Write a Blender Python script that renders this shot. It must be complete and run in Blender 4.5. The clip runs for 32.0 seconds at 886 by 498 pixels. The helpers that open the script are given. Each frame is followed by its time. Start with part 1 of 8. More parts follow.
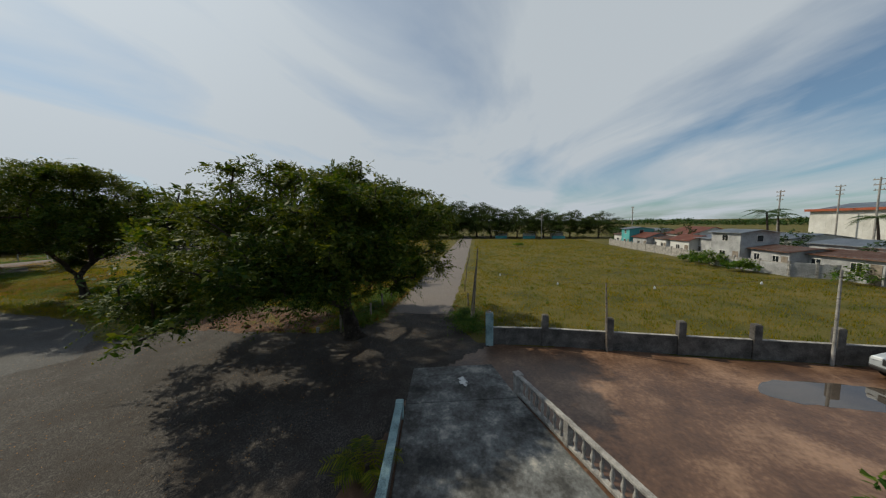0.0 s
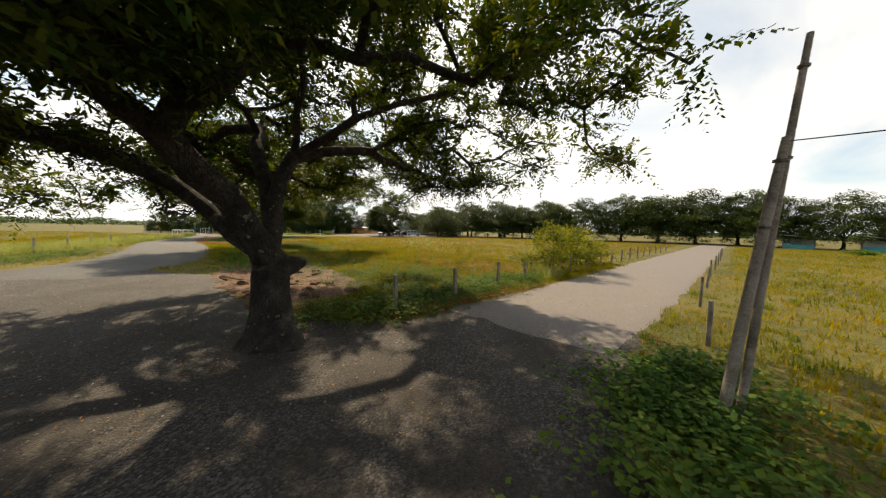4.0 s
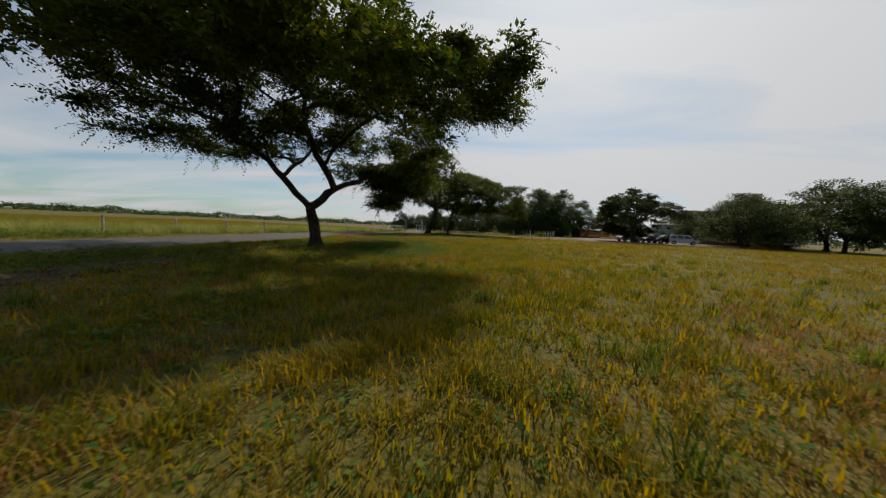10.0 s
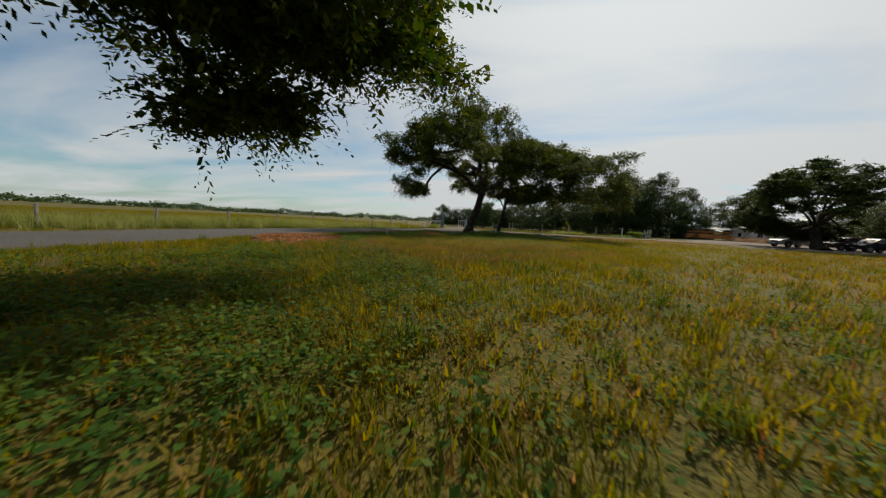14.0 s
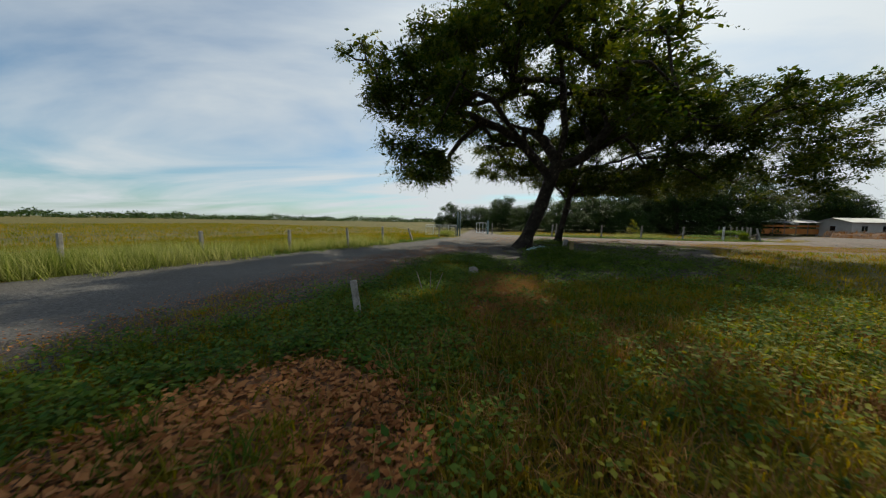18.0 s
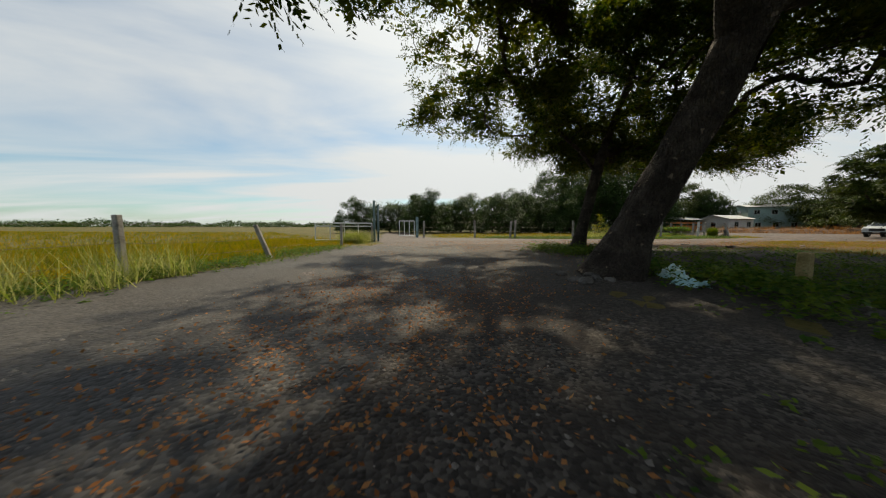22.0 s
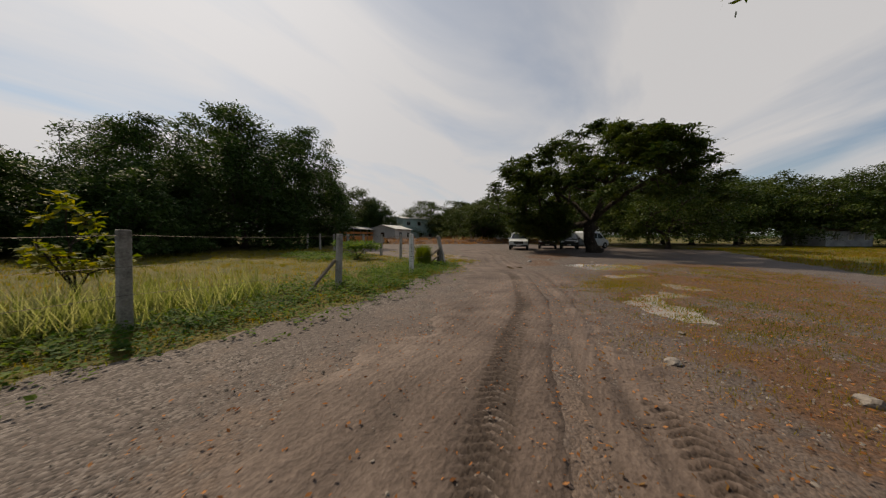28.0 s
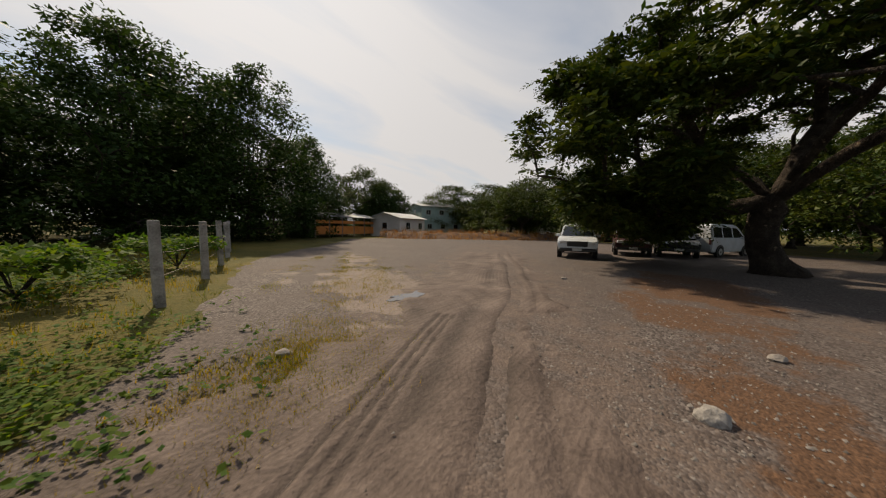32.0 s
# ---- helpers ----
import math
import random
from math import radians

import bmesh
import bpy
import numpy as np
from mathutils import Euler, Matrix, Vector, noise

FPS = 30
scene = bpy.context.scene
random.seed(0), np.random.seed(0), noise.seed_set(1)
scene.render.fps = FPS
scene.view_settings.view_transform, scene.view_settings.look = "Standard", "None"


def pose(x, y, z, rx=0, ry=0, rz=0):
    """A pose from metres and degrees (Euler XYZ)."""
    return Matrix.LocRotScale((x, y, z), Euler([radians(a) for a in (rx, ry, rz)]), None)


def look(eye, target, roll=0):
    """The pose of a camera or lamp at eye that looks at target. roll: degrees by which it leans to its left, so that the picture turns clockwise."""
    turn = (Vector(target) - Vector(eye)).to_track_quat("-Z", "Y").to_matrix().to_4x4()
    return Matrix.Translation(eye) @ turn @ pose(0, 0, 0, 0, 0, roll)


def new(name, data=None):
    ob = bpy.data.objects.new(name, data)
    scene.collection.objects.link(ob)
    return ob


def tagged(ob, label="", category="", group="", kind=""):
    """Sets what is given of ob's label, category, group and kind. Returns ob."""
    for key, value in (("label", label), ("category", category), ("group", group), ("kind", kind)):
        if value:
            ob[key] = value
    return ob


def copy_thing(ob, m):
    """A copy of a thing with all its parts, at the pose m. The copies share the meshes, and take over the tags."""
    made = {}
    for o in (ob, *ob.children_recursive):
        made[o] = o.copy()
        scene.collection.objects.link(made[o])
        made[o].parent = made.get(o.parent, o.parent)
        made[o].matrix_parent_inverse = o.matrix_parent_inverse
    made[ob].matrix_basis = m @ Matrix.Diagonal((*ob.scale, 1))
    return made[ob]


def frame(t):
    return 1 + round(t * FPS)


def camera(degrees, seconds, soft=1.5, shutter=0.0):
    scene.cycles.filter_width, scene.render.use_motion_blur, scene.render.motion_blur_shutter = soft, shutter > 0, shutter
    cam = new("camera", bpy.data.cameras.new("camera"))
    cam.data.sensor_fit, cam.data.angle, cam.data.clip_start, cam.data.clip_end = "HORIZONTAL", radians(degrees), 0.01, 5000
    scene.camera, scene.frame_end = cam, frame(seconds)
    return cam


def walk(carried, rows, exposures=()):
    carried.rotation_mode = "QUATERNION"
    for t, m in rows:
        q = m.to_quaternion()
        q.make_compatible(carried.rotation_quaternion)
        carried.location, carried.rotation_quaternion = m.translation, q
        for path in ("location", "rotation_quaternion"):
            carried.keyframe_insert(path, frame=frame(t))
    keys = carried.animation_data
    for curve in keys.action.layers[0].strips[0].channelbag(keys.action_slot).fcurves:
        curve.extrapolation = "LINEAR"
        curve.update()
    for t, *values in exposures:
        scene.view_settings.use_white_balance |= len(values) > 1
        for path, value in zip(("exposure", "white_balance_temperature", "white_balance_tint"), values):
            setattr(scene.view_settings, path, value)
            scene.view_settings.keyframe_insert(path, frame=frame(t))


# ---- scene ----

# ---- camera ----
cam = camera(113.0, 32.0, soft=1.2, shutter=0.1)
PATH = [
    (0, (-4.964, 8.106, 6.588), (-3.011, 8.493, 6.401), -0.7),
    (0.5, (-2.52, 7.808, 5.69), (-0.59, 8.308, 5.524), -0.6),
    (1, (-0.303, 7.573, 4.792), (1.589, 8.205, 4.649), -0.4),
    (1.5, (1.618, 7.453, 3.948), (3.452, 8.242, 3.836), -0.2),
    (2, (3.189, 7.529, 3.281), (4.939, 8.493, 3.192), -0.1),
    (2.5, (4.601, 7.8, 2.834), (6.241, 8.943, 2.754), 0.2),
    (3, (6.06, 8.225, 2.613), (7.582, 9.519, 2.525), 0.7),
    (3.5, (7.593, 8.828, 2.523), (8.995, 10.25, 2.41), 1.2),
    (5.5, (12.517, 12.966, 2.113), (13.577, 14.656, 1.963), 0.4),
    (6, (13.953, 14.348, 2.066), (14.935, 16.083, 1.91), 0.5),
    (6.5, (15.503, 15.897, 2.037), (16.386, 17.685, 1.877), 0.9),
    (7, (17.08, 17.612, 2.028), (17.826, 19.46, 1.859), 1.4),
    (7.5, (18.576, 19.44, 1.95), (19.144, 21.35, 1.776), 2.1),
    (8, (19.91, 21.334, 1.795), (20.279, 23.292, 1.627), 2.7),
    (8.5, (21.016, 23.265, 1.638), (21.19, 25.251, 1.48), 3.1),
    (9, (21.838, 25.264, 1.527), (21.862, 27.258, 1.377), 3.1),
    (9.5, (22.38, 27.378, 1.468), (22.292, 29.371, 1.318), 2.9),
    (10, (22.666, 29.548, 1.391), (22.51, 31.536, 1.24), 2.6),
    (10.5, (22.783, 31.671, 1.24), (22.581, 33.655, 1.095), 2.4),
    (11, (22.816, 33.669, 1.111), (22.577, 35.65, 0.964), 2.5),
    (11.5, (22.882, 35.499, 1.091), (22.602, 37.473, 0.933), 2.8),
    (12, (23.008, 37.271, 1.134), (22.689, 39.238, 0.967), 2.9),
    (12.5, (23.123, 39.147, 1.148), (22.763, 41.107, 0.979), 2.8),
    (13, (23.045, 41.267, 1.118), (22.635, 43.217, 0.942), 2.9),
    (13.5, (22.571, 43.693, 1.108), (22.119, 45.633, 0.929), 2.9),
    (14, (21.766, 46.177, 1.161), (21.265, 48.104, 0.973), 2.9),
    (14.5, (20.781, 48.432, 1.264), (20.238, 50.347, 1.065), 2.9),
    (16.5, (16.542, 54.582, 1.67), (16.094, 56.522, 1.49), 0.9),
    (17, (16.075, 56.304, 1.578), (15.642, 58.249, 1.405), 0.8),
    (17.5, (15.837, 58.11, 1.548), (15.387, 60.05, 1.373), 0.8),
    (18, (15.664, 59.975, 1.613), (15.186, 61.908, 1.426), 0.9),
    (18.5, (15.419, 61.837, 1.696), (14.925, 63.764, 1.491), 0.9),
    (19, (15.073, 63.625, 1.711), (14.572, 65.55, 1.503), 0.9),
    (19.5, (14.622, 65.315, 1.636), (14.132, 67.244, 1.441), 0.6),
    (20, (14.044, 66.928, 1.532), (13.612, 68.873, 1.354), 0.3),
    (20.5, (13.364, 68.505, 1.436), (13.046, 70.472, 1.264), -0.1),
    (21, (12.724, 70.03, 1.308), (12.55, 72.016, 1.14), -0.3),
    (21.5, (12.27, 71.524, 1.127), (12.262, 73.517, 0.97), -0.2),
    (22, (12.132, 73.057, 0.99), (12.297, 75.044, 0.838), 0.1),
    (22.5, (12.397, 74.703, 0.951), (12.736, 76.668, 0.799), 0.4),
    (23, (13.08, 76.496, 0.995), (13.577, 78.426, 0.836), 0.7),
    (23.5, (14.073, 78.426, 1.063), (14.708, 80.316, 0.903), 1.2),
    (24, (15.199, 80.46, 1.129), (15.968, 82.3, 0.978), 1.6),
    (24.5, (16.361, 82.575, 1.178), (17.297, 84.338, 1.05), 1.1),
    (25, (17.664, 84.738, 1.231), (18.788, 86.39, 1.145), 0.2),
    (25.5, (19.21, 86.783, 1.317), (20.523, 88.29, 1.262), -0.3),
    (26, (20.924, 88.461, 1.253), (22.411, 89.799, 1.247), -1.0),
    (26.5, (22.699, 89.706, 1.102), (24.332, 90.861, 1.129), -1.3),
    (28.5, (29.39, 91.216, 1.472), (31.159, 92.141, 1.357), 0.6),
    (29, (31.2, 91.753, 1.45), (32.977, 92.664, 1.329), 0.6),
    (29.5, (33.002, 92.351, 1.375), (34.784, 93.252, 1.258), 0.5),
    (30, (34.735, 92.955, 1.27), (36.517, 93.856, 1.158), 0.7),
    (30.5, (36.389, 93.517, 1.18), (38.158, 94.443, 1.068), 1.0),
    (31, (37.974, 94.018, 1.143), (39.714, 94.997, 1.022), 1.4),
    (31.5, (39.48, 94.429, 1.197), (41.169, 95.491, 1.065), 1.6),
    (32, (40.911, 94.707, 1.457), (42.514, 95.893, 1.307), 1.2),
]
walk(cam, [(t, look(eye, target, roll)) for t, eye, target, roll in PATH],
     exposures=[(0, -0.4, 6200, 4), (2, -0.45, 6150, 5), (3, 0.2, 7000, 8), (4.2, 0.75, 7500, 8), (6.2, 0.95, 8400, 8), (7.2, 0.55, 8400, 8), (8, -0.4, 7000, 9), (9, -0.28, 6700, 9), (11.5, -0.25, 6700, 8), (12, -0.05, 7100, 8), (13, -0.2, 7000, 7), (17, -0.2, 6100, 3), (19, 0.30, 6700, 3), (20, 0.45, 6700, 3), (22, 0.10, 6900, 5), (23, -0.05, 6950, 6), (25, 0.28, 7300, 9), (26, -0.25, 7300, 12), (29, -0.25, 7000, 12), (32, -0.1, 7250, 12)])

# ---- world and sun ----
SUN_AZ, SUN_EL = radians(17), radians(44)          # clockwise from +y, above the horizon
sun_dir = Vector((math.sin(SUN_AZ) * math.cos(SUN_EL), math.cos(SUN_AZ) * math.cos(SUN_EL), math.sin(SUN_EL)))
world = bpy.data.worlds.new("world")
scene.world = world
world.use_nodes = True
wn, wl = world.node_tree.nodes, world.node_tree.links
wn.clear()
w_out, w_bg = wn.new("ShaderNodeOutputWorld"), wn.new("ShaderNodeBackground")
w_sky = wn.new("ShaderNodeTexSky")
w_sky.sky_type, w_sky.sun_disc = "NISHITA", False
w_sky.sun_elevation, w_sky.sun_rotation = SUN_EL, SUN_AZ
w_sky.air_density, w_sky.dust_density, w_sky.ozone_density = 1.0, 0.6, 1.6
w_tc = wn.new("ShaderNodeTexCoord")
w_sep = wn.new("ShaderNodeSeparateXYZ")
wl.new(w_tc.outputs["Generated"], w_sep.inputs[0])


def w_math(op, a, b=None, clamp=False):
    n = wn.new("ShaderNodeMath")
    n.operation, n.use_clamp = op, clamp
    for s, v in zip(n.inputs, (a, b)):
        if v is None:
            continue
        if isinstance(v, (int, float)):
            s.default_value = v
        else:
            wl.new(v, s)
    return n.outputs[0]


# thin streaked cloud laid on a flat layer high above
w_up = w_math("ADD", w_math("MAXIMUM", w_sep.outputs[2], 0.0), 0.10)
w_comb = wn.new("ShaderNodeCombineXYZ")
wl.new(w_math("DIVIDE", w_sep.outputs[0], w_up), w_comb.inputs[0])
wl.new(w_math("DIVIDE", w_sep.outputs[1], w_up), w_comb.inputs[1])
w_map = wn.new("ShaderNodeMapping")
w_map.inputs["Rotation"].default_value = (0, 0, radians(-28))
w_map.inputs["Scale"].default_value = (0.34, 0.80, 1.0)
wl.new(w_comb.outputs[0], w_map.inputs[0])
w_n1 = wn.new("ShaderNodeTexNoise")
w_n1.inputs["Scale"].default_value, w_n1.inputs["Detail"].default_value = 0.95, 9
w_n1.inputs["Roughness"].default_value, w_n1.inputs["Distortion"].default_value = 0.52, 0.55
wl.new(w_map.outputs[0], w_n1.inputs[0])
w_ramp = wn.new("ShaderNodeValToRGB")
w_ramp.color_ramp.elements[0].position, w_ramp.color_ramp.elements[1].position = 0.40, 0.64
w_ramp.color_ramp.elements[0].color = (0.16, 0.16, 0.16, 1)
# more of the layer lies to the north-east
w_flat = wn.new("ShaderNodeVectorMath")
w_flat.operation = "DOT_PRODUCT"
w_flat.inputs[1].default_value = (math.sin(radians(42)), math.cos(radians(42)), 0)
wl.new(w_tc.outputs["Generated"], w_flat.inputs[0])
wl.new(w_math("ADD", w_n1.outputs["Fac"], w_math("MULTIPLY", w_math("MAXIMUM", w_flat.outputs["Value"], 0.0), 0.20)), w_ramp.inputs[0])
w_dot = wn.new("ShaderNodeVectorMath")
w_dot.operation = "DOT_PRODUCT"
w_dot.inputs[1].default_value = tuple(sun_dir)
wl.new(w_tc.outputs["Generated"], w_dot.inputs[0])
w_near = w_math("POWER", w_math("MAXIMUM", w_dot.outputs["Value"], 0.0), 6.0)
# the cloud is brightest round the sun
w_bright = w_math("ADD", w_math("MULTIPLY", w_near, 2.4), 6.8)
w_cloud = wn.new("ShaderNodeMix")
w_cloud.data_type = "RGBA"
w_cc = wn.new("ShaderNodeVectorMath")
w_cc.operation = "SCALE"
w_cc.inputs[0].default_value = (0.97, 1.0, 1.06)
wl.new(w_bright, w_cc.inputs["Scale"])
wl.new(w_math("MAXIMUM", w_ramp.outputs[0], w_math("MULTIPLY", w_near, 0.9), clamp=True), w_cloud.inputs[0])
w_teal = wn.new("ShaderNodeMix")
w_teal.data_type, w_teal.blend_type = "RGBA", "MULTIPLY"
w_teal.inputs[0].default_value = 1.0
w_teal.inputs[7].default_value = (0.68, 0.90, 1.0, 1)
wl.new(w_sky.outputs[0], w_teal.inputs[6])
wl.new(w_teal.outputs[2], w_cloud.inputs[6])
wl.new(w_cc.outputs[0], w_cloud.inputs[7])
wl.new(w_cloud.outputs[2], w_bg.inputs[0])
w_bg.inputs[1].default_value = 0.10
wl.new(w_bg.outputs[0], w_out.inputs[0])

sun = new("sun", bpy.data.lights.new("sun", "SUN"))
sun.data.energy, sun.data.angle, sun.data.color = 5.0, radians(0.9), (1.0, 0.87, 0.68)
sun.matrix_world = look(sun_dir * 200, (0, 0, 0))

# ---- materials ----
def mat(name, colors, scale=3.0, fine=40.0, rough=0.85, bump=0.3, metal=0.0, island=0.0, spec=0.3, mottled=0.5, bump_fine=None):
    """A rough natural surface: two or three tones mixed by a broad and a fine noise, with relief."""
    m = bpy.data.materials.new(name)
    m.use_nodes = True
    t = m.node_tree
    n, l = t.nodes, t.links
    b = n["Principled BSDF"]
    geo = n.new("ShaderNodeNewGeometry")
    n1, n2 = n.new("ShaderNodeTexNoise"), n.new("ShaderNodeTexNoise")
    for q, s, d in ((n1, scale, 5), (n2, fine, 4)):
        q.inputs["Scale"].default_value, q.inputs["Detail"].default_value = s, d
        q.inputs["Roughness"].default_value = 0.65
        l.new(geo.outputs["Position"], q.inputs["Vector"])
    add = n.new("ShaderNodeMath")
    add.operation = "MULTIPLY_ADD"
    l.new(n2.outputs["Fac"], add.inputs[0])
    add.inputs[1].default_value = mottled
    l.new(n1.outputs["Fac"], add.inputs[2])
    fac = add.outputs[0]
    if island:
        ad2 = n.new("ShaderNodeMath")
        ad2.operation = "MULTIPLY_ADD"
        l.new(geo.outputs["Random Per Island"], ad2.inputs[0])
        ad2.inputs[1].default_value = island
        l.new(fac, ad2.inputs[2])
        fac = ad2.outputs[0]
    ramp = n.new("ShaderNodeValToRGB")
    els = ramp.color_ramp.elements
    lo, hi = 0.36 + mottled * 0.36 , 0.64 + mottled * 0.64 + island
    hi = min(hi, 1.0)
    if lo > hi - 0.1:
        lo = hi - 0.3
    els[0].position, els[1].position = lo, hi
    els[0].color, els[1].color = (*colors[0], 1), (*colors[-1], 1)
    for i, c in enumerate(colors[1:-1]):
        e = els.new(lo + (hi - lo) * (i + 1) / (len(colors) - 1))
        e.color = (*c, 1)
    l.new(fac, ramp.inputs[0])
    l.new(ramp.outputs[0], b.inputs["Base Color"])
    b.inputs["Roughness"].default_value, b.inputs["Metallic"].default_value = rough, metal
    b.inputs["Specular IOR Level"].default_value = spec
    if bump:
        n3 = n.new("ShaderNodeTexNoise")
        n3.inputs["Scale"].default_value, n3.inputs["Detail"].default_value = bump_fine or fine, 6
        l.new(geo.outputs["Position"], n3.inputs["Vector"])
        bp = n.new("ShaderNodeBump")
        bp.inputs["Strength"].default_value, bp.inputs["Distance"].default_value = bump, 0.05
        l.new(n3.outputs["Fac"], bp.inputs["Height"])
        l.new(bp.outputs[0], b.inputs["Normal"])
    return m


def leaf_mat(name, colors, scale=0.5, through_light=0.35, rough=0.65, spec=0.12):
    """Foliage: tones vary leaf by leaf and clump by clump; some light comes through the blade."""
    m = mat(name, colors, scale, 6.0, rough, 0, island=0.45, spec=spec, mottled=0.25)
    n, l = m.node_tree.nodes, m.node_tree.links
    b, out = n["Principled BSDF"], n["Material Output"]
    tr, mix, hs = n.new("ShaderNodeBsdfTranslucent"), n.new("ShaderNodeMixShader"), n.new("ShaderNodeHueSaturation")
    hs.inputs["Hue"].default_value, hs.inputs["Value"].default_value, hs.inputs["Saturation"].default_value = 0.485, 1.7, 1.1
    l.new(b.inputs["Base Color"].links[0].from_socket, hs.inputs["Color"])
    l.new(hs.outputs[0], tr.inputs[0])
    mix.inputs[0].default_value = through_light
    l.new(b.outputs[0], mix.inputs[1])
    l.new(tr.outputs[0], mix.inputs[2])
    l.new(mix.outputs[0], out.inputs[0])
    return m


def plain(name, color, rough=0.5, metal=0.0, spec=0.5, emit=0.0):
    return mat(name, [[c * 0.82 for c in color], list(color)], 1.5, 25, rough, 0.04, metal, spec=spec, mottled=0.3)


def stones_mat(name, colors, cell, rough=0.85, bump=0.6, dirt=(0.10, 0.075, 0.055), dirt_scale=0.35):
    """Gravel or rubble: one tone a stone, with dirt lying over it in patches."""
    m = mat(name, colors, dirt_scale, 30, rough, 0)
    n, l = m.node_tree.nodes, m.node_tree.links
    b = n["Principled BSDF"]
    geo = n.new("ShaderNodeNewGeometry")
    v = n.new("ShaderNodeTexVoronoi")
    v.inputs["Scale"].default_value = 1 / cell
    l.new(geo.outputs["Position"], v.inputs["Vector"])
    ramp = n.new("ShaderNodeValToRGB")
    sep = n.new("ShaderNodeSeparateColor")
    l.new(v.outputs["Color"], sep.inputs[0])
    l.new(sep.outputs[0], ramp.inputs[0])
    els = ramp.color_ramp.elements
    els[0].color, els[1].color = (*colors[0], 1), (*colors[-1], 1)
    for i, c in enumerate(colors[1:-1]):
        els.new((i + 1) / (len(colors) - 1)).color = (*c, 1)
    big = n.new("ShaderNodeTexNoise")
    big.inputs["Scale"].default_value, big.inputs["Detail"].default_value, big.inputs["Roughness"].default_value = dirt_scale, 8, 0.7
    l.new(geo.outputs["Position"], big.inputs["Vector"])
    r2 = n.new("ShaderNodeValToRGB")
    r2.color_ramp.elements[0].position, r2.color_ramp.elements[1].position = 0.42, 0.62
    l.new(big.outputs["Fac"], r2.inputs[0])
    mix = n.new("ShaderNodeMix")
    mix.data_type = "RGBA"
    l.new(r2.outputs[0], mix.inputs[0])
    l.new(ramp.outputs[0], mix.inputs[6])
    grit, r3 = n.new("ShaderNodeTexNoise"), n.new("ShaderNodeValToRGB")
    grit.inputs["Scale"].default_value, grit.inputs["Detail"].default_value, grit.inputs["Roughness"].default_value = 22, 6, 0.75
    l.new(geo.outputs["Position"], grit.inputs["Vector"])
    r3.color_ramp.elements[0].position, r3.color_ramp.elements[1].position = 0.38, 0.66
    r3.color_ramp.elements[0].color, r3.color_ramp.elements[1].color = (*[q * 0.45 for q in dirt], 1), (*[min(1, q * 1.7) for q in dirt], 1)
    l.new(grit.outputs["Fac"], r3.inputs[0])
    l.new(r3.outputs[0], mix.inputs[7])
    l.new(mix.outputs[2], b.inputs["Base Color"])
    bp = n.new("ShaderNodeBump")
    bp.inputs["Strength"].default_value, bp.inputs["Distance"].default_value = bump, cell * 0.6
    bp.invert = True
    l.new(v.outputs["Distance"], bp.inputs["Height"])
    l.new(bp.outputs[0], b.inputs["Normal"])
    return m


M_FIELD = mat("dry_green_meadow", [(0.010, 0.014, 0.003), (0.056, 0.056, 0.008), (0.082, 0.072, 0.011), (0.112, 0.086, 0.016)], 0.22, 10, 0.95, 1.0, mottled=0.75, bump_fine=18)
M_ROAD = stones_mat("worn_gravelled_asphalt", [(0.035, 0.034, 0.034), (0.06, 0.058, 0.056), (0.11, 0.105, 0.10)], 0.035, bump=0.5, dirt=(0.055, 0.050, 0.046), dirt_scale=0.25)
M_DIRTROAD = stones_mat("pale_dirt_road", [(0.105, 0.092, 0.085), (0.135, 0.118, 0.109), (0.175, 0.155, 0.143)], 0.018, bump=0.15, dirt=(0.150, 0.128, 0.114), dirt_scale=0.5)


def zone_mat(name, stones, cell, zones, bump=1.0):
    """Gravel of two sizes that gives way, along broken edges, to the soils whose share each named attribute tells."""
    m = stones_mat(name, stones, cell, bump=bump, dirt=stones[1], dirt_scale=0.3)
    n, l = m.node_tree.nodes, m.node_tree.links
    b = n["Principled BSDF"]
    last = b.inputs["Base Color"].links[0].from_socket
    geo = n.new("ShaderNodeNewGeometry")
    edge, grain = n.new("ShaderNodeTexNoise"), n.new("ShaderNodeTexNoise")
    for q, sc in ((edge, 1.7), (grain, 26.0)):
        q.inputs["Scale"].default_value, q.inputs["Detail"].default_value, q.inputs["Roughness"].default_value = sc, 8, 0.72
        l.new(geo.outputs["Position"], q.inputs["Vector"])
    for attr, colors in zones:
        at = n.new("ShaderNodeAttribute")
        at.attribute_name = attr
        add = n.new("ShaderNodeMath")
        add.operation = "ADD"
        l.new(at.outputs["Fac"], add.inputs[0])
        l.new(edge.outputs["Fac"], add.inputs[1])
        rp = n.new("ShaderNodeValToRGB")
        rp.color_ramp.elements[0].position, rp.color_ramp.elements[1].position = 0.86, 1.0
        sc = n.new("ShaderNodeMath")
        sc.operation = "MULTIPLY"
        sc.inputs[1].default_value = 0.88
        l.new(add.outputs[0], sc.inputs[0])
        l.new(sc.outputs[0], rp.inputs[0])
        col = n.new("ShaderNodeValToRGB")
        col.color_ramp.elements[0].position, col.color_ramp.elements[1].position = 0.34, 0.68
        col.color_ramp.elements[0].color, col.color_ramp.elements[1].color = (*colors[0], 1), (*colors[1], 1)
        l.new(grain.outputs["Fac"], col.inputs[0])
        mix = n.new("ShaderNodeMix")
        mix.data_type = "RGBA"
        l.new(rp.outputs[0], mix.inputs[0])
        l.new(last, mix.inputs[6])
        l.new(col.outputs[0], mix.inputs[7])
        last = mix.outputs[2]
    l.new(last, b.inputs["Base Color"])
    return m


